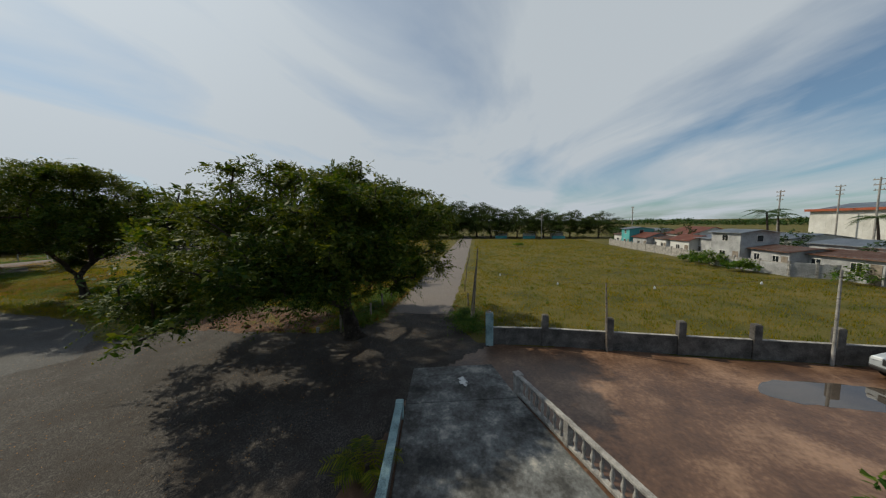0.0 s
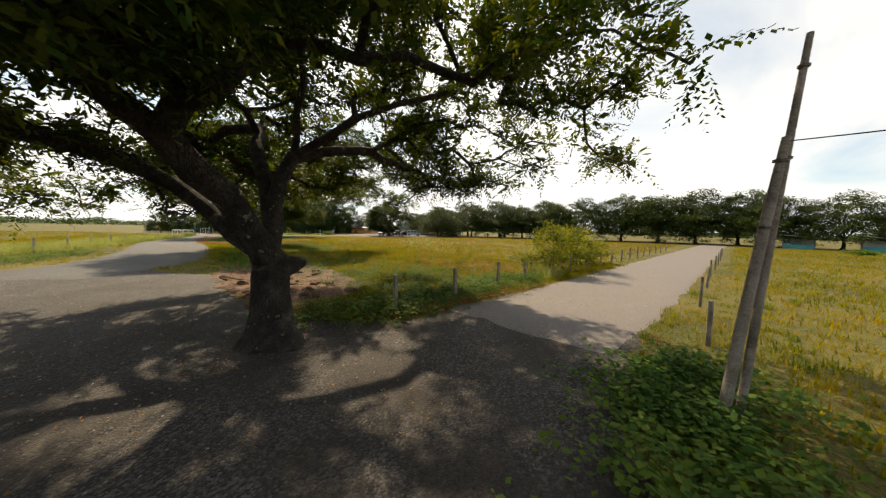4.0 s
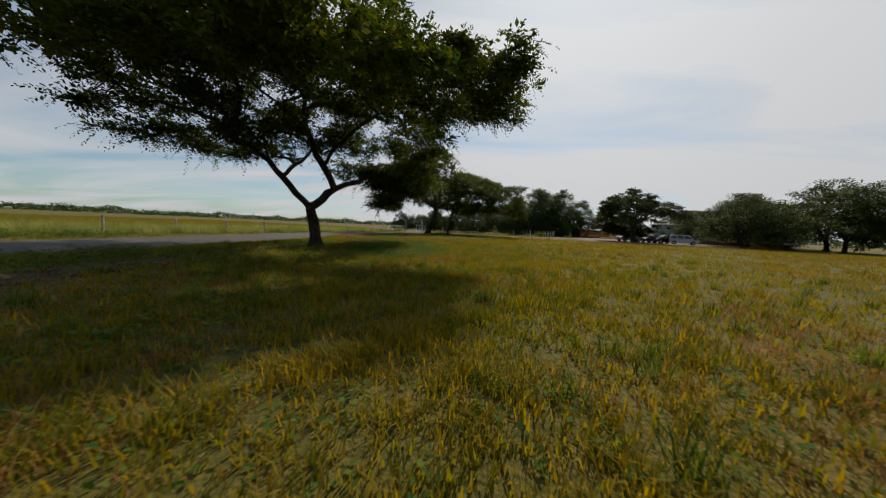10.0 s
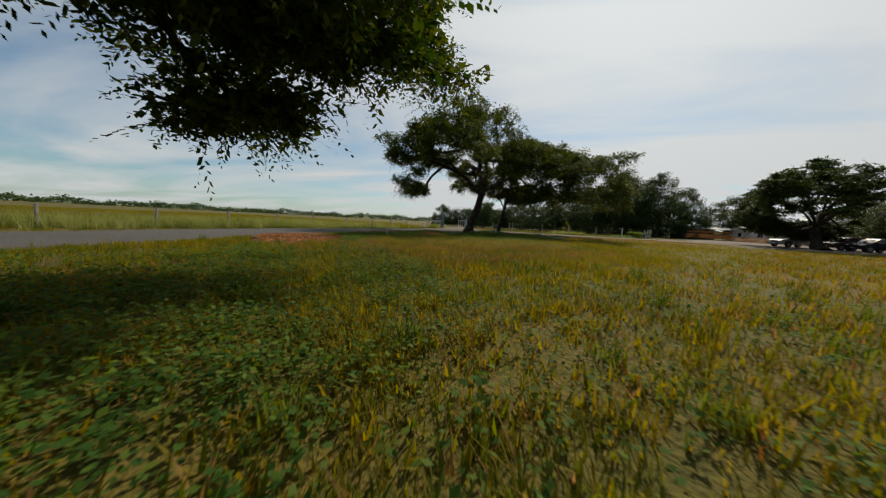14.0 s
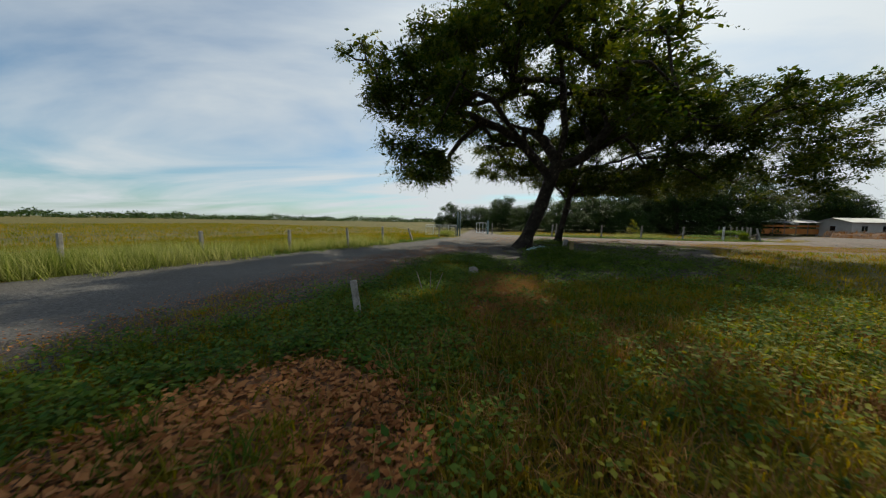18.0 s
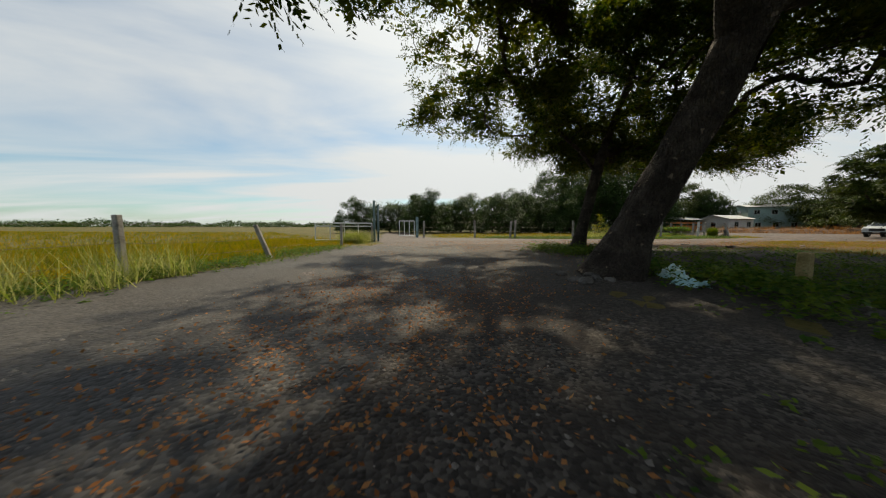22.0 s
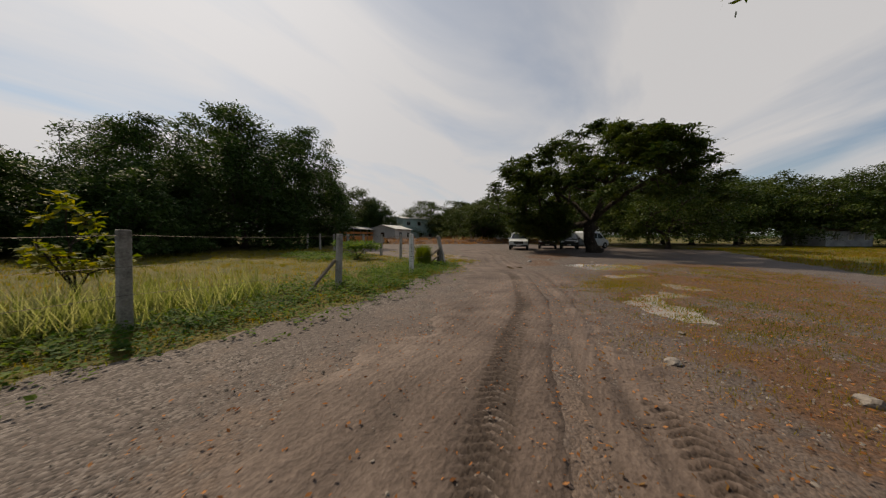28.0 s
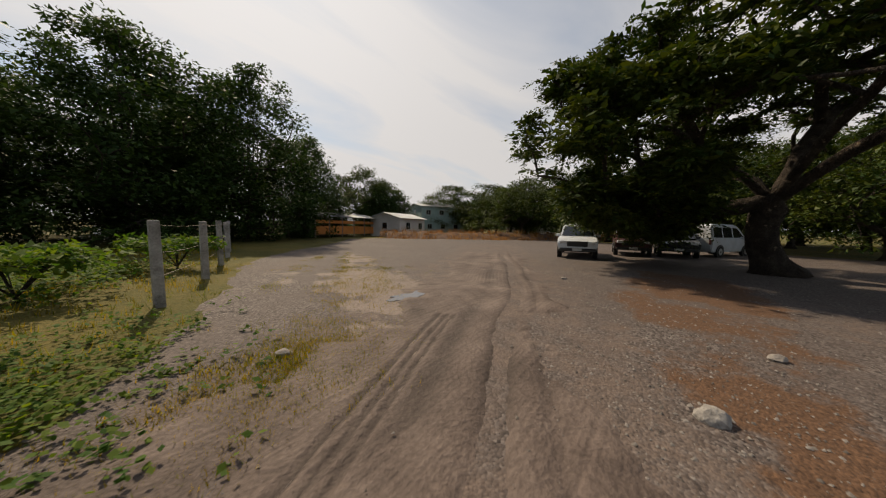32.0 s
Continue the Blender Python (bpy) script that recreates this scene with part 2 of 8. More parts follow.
# the last zone's dark litter tones also have canopy shade put into them
M_LOT = zone_mat("grey_crushed_gravel", [(0.030, 0.024, 0.022), (0.084, 0.066, 0.059), (0.175, 0.150, 0.138)], 0.026, [("mud", ((0.062, 0.045, 0.037), (0.175, 0.132, 0.110))), ("sand", ((0.100, 0.078, 0.066), (0.270, 0.218, 0.185))), ("rust", ((0.045, 0.024, 0.014), (0.150, 0.080, 0.044))), ("litter_and_shade", ((0.018, 0.014, 0.012), (0.056, 0.044, 0.037)))], 0.6)
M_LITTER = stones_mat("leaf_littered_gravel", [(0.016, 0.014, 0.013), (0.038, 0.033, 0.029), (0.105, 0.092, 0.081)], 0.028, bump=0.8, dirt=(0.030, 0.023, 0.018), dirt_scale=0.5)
M_EARTH = mat("red_brown_bare_earth", [(0.022, 0.012, 0.008), (0.068, 0.036, 0.021), (0.145, 0.086, 0.053)], 1.3, 16, 0.95, 1.0, mottled=0.8)
M_TRACK = mat("packed_brown_mud", [(0.060, 0.044, 0.037), (0.112, 0.085, 0.073), (0.175, 0.138, 0.120)], 0.8, 24, 0.8, 0.45, mottled=0.5)
# drag marks run along the wheels' way
tn, tl = M_TRACK.node_tree.nodes, M_TRACK.node_tree.links
t_map, t_noise, t_ramp, t_mix, t_geo = (tn.new("ShaderNode" + k) for k in ("Mapping", "TexNoise", "ValToRGB", "Mix", "NewGeometry"))
t_map.inputs["Rotation"].default_value, t_map.inputs["Scale"].default_value = (0, 0, radians(-21)), (0.35, 13.0, 1.0)
tl.new(t_geo.outputs["Position"], t_map.inputs[0])
tl.new(t_map.outputs[0], t_noise.inputs["Vector"])
t_noise.inputs["Scale"].default_value, t_noise.inputs["Detail"].default_value = 1.6, 7
t_ramp.color_ramp.elements[0].position, t_ramp.color_ramp.elements[1].position = 0.36, 0.62
t_ramp.color_ramp.elements[0].color, t_ramp.color_ramp.elements[1].color = (0.78, 0.76, 0.75, 1), (1.08, 1.06, 1.04, 1)
tl.new(t_noise.outputs["Fac"], t_ramp.inputs[0])
t_mix.data_type, t_mix.blend_type = "RGBA", "MULTIPLY"
t_mix.inputs[0].default_value = 1.0
t_b = tn["Principled BSDF"]
tl.new(t_b.inputs["Base Color"].links[0].from_socket, t_mix.inputs[6])
tl.new(t_ramp.outputs[0], t_mix.inputs[7])
# wet mud in the ruts, with the ruts' own shade painted into its colour
t_at, t_wet_shade = tn.new("ShaderNodeAttribute"), tn.new("ShaderNodeMix")
t_at.attribute_name, t_wet_shade.data_type, t_wet_shade.inputs[7].default_value = "wet_shade", "RGBA", (0.022, 0.015, 0.012, 1)
tl.new(t_at.outputs["Fac"], t_wet_shade.inputs[0])
tl.new(t_mix.outputs[2], t_wet_shade.inputs[6])
tl.new(t_wet_shade.outputs[2], t_b.inputs["Base Color"])
M_YARD = mat("wet_brown_concrete_yard", [(0.036, 0.018, 0.011), (0.105, 0.056, 0.032), (0.25, 0.152, 0.094)], 0.33, 7, 0.45, 0.25, spec=0.5, mottled=0.4)
M_SLAB = mat("stained_mossy_concrete", [(0.018, 0.019, 0.018), (0.06, 0.058, 0.054), (0.135, 0.138, 0.134), (0.33, 0.31, 0.27)], 0.75, 7, 0.7, 0.25, mottled=0.35)
M_CONC = mat("weathered_concrete", [(0.13, 0.12, 0.11), (0.27, 0.255, 0.235), (0.40, 0.38, 0.35)], 2.5, 30, 0.85, 0.35)
M_OCHRE = mat("yellowed_concrete", [(0.10, 0.075, 0.03), (0.24, 0.185, 0.075), (0.34, 0.28, 0.14)], 2.5, 28, 0.85, 0.35)
M_DARKCONC = mat("black_stained_concrete", [(0.035, 0.032, 0.03), (0.09, 0.082, 0.075), (0.17, 0.155, 0.14)], 1.6, 22, 0.9, 0.4)
M_BLUECONC = mat("pale_blue_painted_concrete", [(0.10, 0.15, 0.16), (0.22, 0.32, 0.33), (0.33, 0.42, 0.42)], 2.2, 25, 0.75, 0.3)
M_BLOCK = mat("hollow_block_grey", [(0.20, 0.20, 0.20), (0.32, 0.32, 0.32), (0.42, 0.42, 0.42)], 0.8, 14, 0.9, 0.4)
M_BARK = mat("dark_fissured_bark", [(0.019, 0.014, 0.010), (0.045, 0.0336, 0.0252), (0.095, 0.076, 0.060)], 3.0, 26, 0.95, 1.0)


def worn_bark(m):
    """Long upright fissures, and small pale scars where plates have fallen off."""
    t = m.node_tree
    n, l = t.nodes, t.links
    b = n["Principled BSDF"]
    geo = n.new("ShaderNodeNewGeometry")
    mp = n.new("ShaderNodeMapping")
    mp.inputs["Scale"].default_value = (1.0, 1.0, 0.28)
    l.new(geo.outputs["Position"], mp.inputs[0])
    fis, scar = n.new("ShaderNodeTexVoronoi"), n.new("ShaderNodeTexNoise")
    fis.feature = "DISTANCE_TO_EDGE"
    fis.inputs["Scale"].default_value = 22
    l.new(mp.outputs[0], fis.inputs["Vector"])
    scar.inputs["Scale"].default_value, scar.inputs["Detail"].default_value = 5.5, 3
    l.new(geo.outputs["Position"], scar.inputs["Vector"])
    cut_, mix = n.new("ShaderNodeValToRGB"), n.new("ShaderNodeMixRGB")
    cut_.color_ramp.elements[0].position, cut_.color_ramp.elements[1].position = 0.66, 0.70
    l.new(scar.outputs["Fac"], cut_.inputs[0])
    l.new(cut_.outputs[0], mix.inputs[0])
    l.new(b.inputs["Base Color"].links[0].from_socket, mix.inputs[1])
    mix.inputs[2].default_value = (0.22, 0.165, 0.12, 1)
    l.new(mix.outputs[0], b.inputs["Base Color"])
    old = b.inputs["Normal"].links[0].from_socket
    bp = n.new("ShaderNodeBump")
    bp.inputs["Strength"].default_value, bp.inputs["Distance"].default_value = 1.0, 0.06
    edge = n.new("ShaderNodeMath")
    edge.operation = "MINIMUM"
    edge.inputs[1].default_value = 0.16
    l.new(fis.outputs["Distance"], edge.inputs[0])
    sc = n.new("ShaderNodeMath")
    sc.operation = "MULTIPLY"
    sc.inputs[1].default_value = 4.0
    l.new(edge.outputs[0], sc.inputs[0])
    l.new(sc.outputs[0], bp.inputs["Height"])
    l.new(old, bp.inputs["Normal"])
    l.new(bp.outputs[0], b.inputs["Normal"])


worn_bark(M_BARK)
M_WOOD = mat("weathered_timber", [(0.10, 0.08, 0.06), (0.20, 0.165, 0.13), (0.30, 0.26, 0.21)], 3.0, 35, 0.9, 0.5)
M_WIRE = mat("rusty_wire", [(0.06, 0.045, 0.035), (0.16, 0.13, 0.11)], 5, 60, 0.6, 0.1, metal=0.6)
M_LEAF = leaf_mat("rain_tree_leaves", [(0.0100, 0.0250, 0.0037), (0.0238, 0.0525, 0.0063), (0.0875, 0.1025, 0.0125)], 0.35, 0.30, 0.6, 0.14)
# darker copy of the rain tree leaves: backlit shade is put into its colour
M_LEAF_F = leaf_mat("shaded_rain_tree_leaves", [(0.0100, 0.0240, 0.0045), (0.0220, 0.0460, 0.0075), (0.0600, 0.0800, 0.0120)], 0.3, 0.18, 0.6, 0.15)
M_LEAF_Y = leaf_mat("yellow_green_shrub_leaves", [(0.028, 0.055, 0.006), (0.075, 0.105, 0.010), (0.20, 0.19, 0.020)], 0.8, 0.42)
M_LEAF_D = leaf_mat("dark_mango_leaves", [(0.0104, 0.0260, 0.0065), (0.0208, 0.0468, 0.0104), (0.0442, 0.0780, 0.0156)], 0.3, 0.20, 0.6, 0.15)
M_WEED = leaf_mat("broad_weed_leaves", [(0.016, 0.048, 0.0085), (0.038, 0.090, 0.0135), (0.098, 0.145, 0.020)], 0.6, 0.4, 0.7)
M_GRASS = leaf_mat("field_grass_blades", [(0.029, 0.056, 0.0045), (0.092, 0.110, 0.0085), (0.215, 0.165, 0.020)], 0.30, 0.5, 0.75)
M_TUFT = leaf_mat("green_tuft_blades", [(0.020, 0.050, 0.006), (0.050, 0.090, 0.010), (0.110, 0.140, 0.018)], 0.5, 0.4, 0.75)
M_DRY = leaf_mat("dry_straw_blades", [(0.078, 0.040, 0.0115), (0.160, 0.084, 0.024), (0.28, 0.168, 0.064)], 0.5, 0.4, 0.8)
M_DEAD = leaf_mat("dead_fallen_leaves", [(0.070, 0.030, 0.012), (0.20, 0.080, 0.026), (0.34, 0.160, 0.062)], 0.8, 0.2, 0.8)
M_SOIL = mat("dark_crumbled_soil", [(0.020, 0.012, 0.008), (0.070, 0.036, 0.019), (0.19, 0.088, 0.038)], 1.6, 18, 0.95, 1.0, mottled=0.9)
M_TALL = leaf_mat("tall_feathery_grass", [(0.042, 0.075, 0.011), (0.11, 0.145, 0.028), (0.27, 0.28, 0.11)], 0.5, 0.5, 0.7)
M_STONE = mat("loose_stones", [(0.050, 0.043, 0.038), (0.115, 0.101, 0.090), (0.215, 0.195, 0.178)], 6, 40, 0.9, 0.4, island=0.5, mottled=0.2)
M_LIMEWASH = mat("flaking_whitewash", [(0.26, 0.25, 0.24), (0.58, 0.57, 0.55), (0.72, 0.71, 0.69)], 4.0, 26, 0.85, 0.3)
M_WHITE = plain("white_painted_steel", (0.66, 0.70, 0.72), 0.45)
M_TEAL = plain("teal_grey_painted_steel", (0.10, 0.17, 0.18), 0.5)
M_CARWHITE = plain("white_car_paint", (0.62, 0.66, 0.70), 0.25, spec=0.6)
M_CARDARK = plain("black_car_paint", (0.02, 0.022, 0.026), 0.25, spec=0.6)
M_CARRED = plain("dark_maroon_car_paint", (0.07, 0.02, 0.02), 0.3, spec=0.6)
M_CARSILVER = plain("silver_car_paint", (0.42, 0.45, 0.47), 0.28, 0.3)
M_GLASSDARK = plain("tinted_glass", (0.012, 0.016, 0.02), 0.06, spec=0.8)
M_RUBBER = plain("tyre_rubber", (0.018, 0.018, 0.018), 0.85)
M_RIM = plain("alloy_rim", (0.45, 0.46, 0.47), 0.35, 0.8)
M_LAMP = plain("headlight_lens", (0.75, 0.78, 0.80), 0.1, spec=0.8)
M_BLACK = plain("black_plastic", (0.02, 0.02, 0.02), 0.5)
M_PLATE = plain("number_plate_face", (0.6, 0.6, 0.58), 0.5)
# turbid water whose pale base also carries part of the sky's reflection
M_PALEWATER = mat("sky_pale_turbid_water", [(0.34, 0.325, 0.32), (0.44, 0.425, 0.42)], 0.5, 8, 0.04, 0.001, spec=1.0)
M_WATER = mat("still_muddy_water", [(0.045, 0.036, 0.028), (0.075, 0.06, 0.048)], 0.5, 8, 0.015, 0.001, spec=1.0)
M_RUTWATER = mat("orange_brown_water", [(0.072, 0.042, 0.026), (0.125, 0.070, 0.040)], 2.0, 8, 0.05, 0.001, spec=0.8)
M_BAG = plain("pale_teal_plastic", (0.40, 0.64, 0.66), 0.4)
M_RUST = mat("rusted_corrugated_iron", [(0.10, 0.035, 0.018), (0.22, 0.09, 0.045), (0.30, 0.20, 0.15)], 0.5, 9, 0.8, 0.3)
M_REDROOF = mat("orange_red_roof_sheet", [(0.22, 0.055, 0.025), (0.34, 0.10, 0.05)], 0.6, 8, 0.7, 0.2)
M_GREYROOF = mat("grey_roof_sheet", [(0.22, 0.24, 0.26), (0.38, 0.40, 0.42)], 0.5, 8, 0.6, 0.2)
M_WALLWHITE = mat("off_white_wall_paint", [(0.42, 0.41, 0.38), (0.62, 0.61, 0.58)], 0.4, 8, 0.8, 0.1)
M_WALLTEAL = mat("teal_wall_paint", [(0.06, 0.26, 0.27), (0.10, 0.36, 0.36)], 0.4, 8, 0.8, 0.1)
M_WALLGREEN = mat("pale_green_wall_paint", [(0.22, 0.31, 0.29), (0.34, 0.43, 0.40)], 0.4, 8, 0.8, 0.1)
M_ORANGE = mat("orange_painted_board", [(0.42, 0.14, 0.03), (0.60, 0.24, 0.06)], 0.8, 9, 0.7, 0.1)

# ---- builders ----
def part(name, bm, material, parent=None, label=""):
    me = bpy.data.meshes.new(name)
    bm.to_mesh(me)
    bm.free()
    me.materials.append(material)
    ob = new(name, me)
    if parent:
        ob.parent = parent
    return tagged(ob, label)


def raw(name, verts, faces, material, parent=None, smooth=False):
    """A mesh from arrays: verts n x 3, faces m x 3 or m x 4."""
    verts, faces = np.asarray(verts, np.float32), np.asarray(faces, np.int32)
    me = bpy.data.meshes.new(name)
    k = faces.shape[1]
    me.vertices.add(len(verts))
    me.vertices.foreach_set("co", verts.ravel())
    me.loops.add(faces.size)
    me.loops.foreach_set("vertex_index", faces.ravel())
    me.polygons.add(len(faces))
    me.polygons.foreach_set("loop_start", np.arange(0, faces.size, k, dtype=np.int32))
    me.polygons.foreach_set("loop_total", np.full(len(faces), k, np.int32))
    if smooth:
        me.polygons.foreach_set("use_smooth", np.ones(len(faces), bool))
    me.update(calc_edges=True)
    me.materials.append(material)
    ob = new(name, me)
    if parent:
        ob.parent = parent
    return ob


def thing(name, at, label, category, group="", kind="", rz=0.0):
    ob = new(name)
    ob.empty_display_size = 0.2
    ob.matrix_basis = pose(*at, 0, 0, rz)
    return tagged(ob, label, category, group, kind)


def box(bm, sx, sy, sz, m=Matrix(), bevel=0.0, taper=1.0):
    """A box on the z = 0 plane of m, bevelled, its top narrowed by taper."""
    r = bmesh.ops.create_cube(bm, size=1)
    for v in r["verts"]:
        t = taper if v.co.z > 0 else 1.0
        v.co = Vector((v.co.x * sx * t, v.co.y * sy * t, (v.co.z + 0.5) * sz))
    vs = r["verts"]
    if bevel:
        es = list({e for v in vs for e in v.link_edges})
        g = bmesh.ops.bevel(bm, geom=es, offset=bevel, segments=1, affect="EDGES")
        vs = list({v for f in g["faces"] for v in f.verts} | {v for v in vs if v.is_valid})
    bmesh.ops.transform(bm, matrix=m, verts=vs)
    return bm


def B(sx, sy, sz, m=Matrix(), bevel=0.0, taper=1.0):
    return box(bmesh.new(), sx, sy, sz, m, bevel, taper)


def cyl(bm, r1, r2, h, m=Matrix(), seg=12):
    r = bmesh.ops.create_cone(bm, cap_ends=True, segments=seg, radius1=r1, radius2=r2, depth=h)
    bmesh.ops.transform(bm, matrix=m @ Matrix.Translation((0, 0, h / 2)), verts=r["verts"])
    return bm


def between(a, b):
    """The pose whose z axis runs from a to b."""
    a, b = Vector(a), Vector(b)
    return Matrix.Translation(a) @ (b - a).to_track_quat("Z", "Y").to_matrix().to_4x4()


def rod(bm, a, b, r, seg=6, r2=None):
    return cyl(bm, r, r if r2 is None else r2, (Vector(b) - Vector(a)).length, between(a, b), seg)


def tubes(chains, sides=6):
    """Tapered tubes along chains of (points n x 3, radii n)."""
    vs, fs, at = [], [], 0
    for pts, rad in chains:
        pts = np.asarray(pts, float)
        n = len(pts)
        k = sides if rad[0] > 0.13 else (min(sides, 8) if rad[0] > 0.05 else (5 if rad[0] > 0.02 else 3))
        d = np.gradient(pts, axis=0)
        d /= np.linalg.norm(d, axis=1)[:, None] + 1e-9
        ref = np.eye(3)[int(np.argmin(np.abs(d).max(0)))][None] * np.ones((n, 1))
        u = np.cross(d, ref)
        u /= np.linalg.norm(u, axis=1)[:, None] + 1e-9
        w = np.cross(d, u)
        a = np.linspace(0, 2 * np.pi, k, endpoint=False)
        ring = pts[:, None] + np.asarray(rad)[:, None, None] * (np.cos(a)[None, :, None] * u[:, None] + np.sin(a)[None, :, None] * w[:, None])
        vs.append(ring.reshape(-1, 3))
        i = np.arange(n - 1)[:, None] * k
        j = np.arange(k)[None]
        q = np.stack([i + j, i + (j + 1) % k, i + k + (j + 1) % k, i + k + j], -1).reshape(-1, 4)
        fs.append(q + at)
        at += n * k
    return np.concatenate(vs), np.concatenate(fs)


def leaf_quads(c, d, s, length, width):
    """Diamond leaves from the points c along d, as wide as width along s."""
    L, W = np.asarray(length)[:, None], np.asarray(width)[:, None]
    v = np.stack([c, c + d * L * 0.45 + s * W * 0.5, c + d * L, c + d * L * 0.45 - s * W * 0.5], 1).reshape(-1, 3)
    return v, np.arange(len(v)).reshape(-1, 4)


def leaf_tris(c, d, s, length, width):
    """Three-cornered leaves, the cheapest."""
    L, W = np.asarray(length)[:, None], np.asarray(width)[:, None]
    v = np.stack([c, c + d * L * 0.62 + s * W * 0.6, c + d * L - s * W * 0.4], 1).reshape(-1, 3)
    return v, np.arange(len(v)).reshape(-1, 3)


def unit(v):
    return v / (np.linalg.norm(v, axis=-1, keepdims=True) + 1e-9)


def spray(rng, centres, radii, per, size, flat=0.45, droop=0.25, fine=False):
    """Leaves scattered round clump centres."""
    n = len(centres) * per
    c = np.repeat(centres, per, 0)
    r = np.repeat(radii, per)[:, None]
    o = rng.normal(size=(n, 3))
    o = unit(o) * (rng.random((n, 1)) ** 0.45)
    o[:, 2] *= flat
    p = c + o * r
    d = rng.normal(size=(n, 3)) * [1, 1, 0.45]
    d = unit(d + o * 0.7 - [0, 0, droop])
    up = unit(rng.normal(size=(n, 3)) * 0.45 + [0, 0, 1])
    s = unit(np.cross(d, up))
    L = size * rng.uniform(0.6, 1.35, n)
    return (leaf_quads if fine else leaf_tris)(p, d, s, L, L * rng.uniform(0.45, 0.7, n))


def fronds(rng, centres, radii, sprigs, leaflets, size, flat=0.5, droop=0.25, fine=True):
    """Feathered foliage: sprigs that spread from each clump's centre, with leaflets in two rows along each sprig."""
    n = len(centres) * sprigs
    o = unit(rng.normal(size=(n, 3)) * [1, 1, flat])
    r = np.repeat(radii, sprigs)[:, None]
    start = np.repeat(centres, sprigs, 0) + unit(rng.normal(size=(n, 3))) * [1, 1, flat] * r * 0.35
    d = unit(o + [0, 0, 0.12 - droop * 0.5] + rng.normal(size=(n, 3)) * 0.2)
    side = unit(np.cross(d, unit([0, 0, 1] + rng.normal(size=(n, 3)) * 0.35)))
    ln = r * rng.uniform(0.5, 1.05, (n, 1))
    u = np.linspace(0.12, 1, leaflets)[None, :, None]
    sg = np.where(np.arange(leaflets) % 2 == 0, 1.0, -1.0)[None, :, None]
    p = start[:, None] + d[:, None] * ln[:, None] * u - np.array([0, 0, 0.5 * droop + 0.15]) * ln[:, None] * u ** 2
    m = n * leaflets
    ld = side[:, None] * sg + d[:, None] * 0.7 - np.array([0, 0, droop])
    ld = unit(ld.reshape(m, 3) + rng.normal(size=(m, 3)) * 0.28)
    s = unit(np.repeat(d, leaflets, 0) + rng.normal(size=(m, 3)) * 0.25)
    L = size * rng.uniform(0.65, 1.25, m) * np.tile(1.05 - 0.45 * np.abs(np.linspace(-0.8, 1, leaflets)), n)
    return (leaf_quads if fine else leaf_tris)(p.reshape(m, 3), ld, s, L, L * rng.uniform(0.46, 0.66, m))


def leaf_inner(rng, centres, radii, per, size, flat):
    """Broader sprays of leaf close to each clump's twigs."""
    n = len(centres) * per
    o = unit(rng.normal(size=(n, 3))) * rng.random((n, 1)) ** 0.5 * [1, 1, flat]
    p = np.repeat(centres, per, 0) + o * np.repeat(radii, per)[:, None]
    d = unit(rng.normal(size=(n, 3)) * [1, 1, 0.5] + o)
    s = unit(np.cross(d, unit(rng.normal(size=(n, 3)) * 0.6 + [0, 0, 1])))
    L = size * rng.uniform(0.6, 1.2, n)
    return leaf_quads(p - d * L[:, None] * 0.5, d, s, L, L * rng.uniform(0.4, 0.6, n))


def wave(x, y, seed=0.0):
    return (np.sin(x * 0.31 + seed) * np.cos(y * 0.27 - seed * 1.7) + 0.5 * np.sin(x * 0.83 - y * 0.61 + seed * 2.3) + 0.3 * np.sin(x * 1.9 + y * 1.3 + seed)) / 1.8


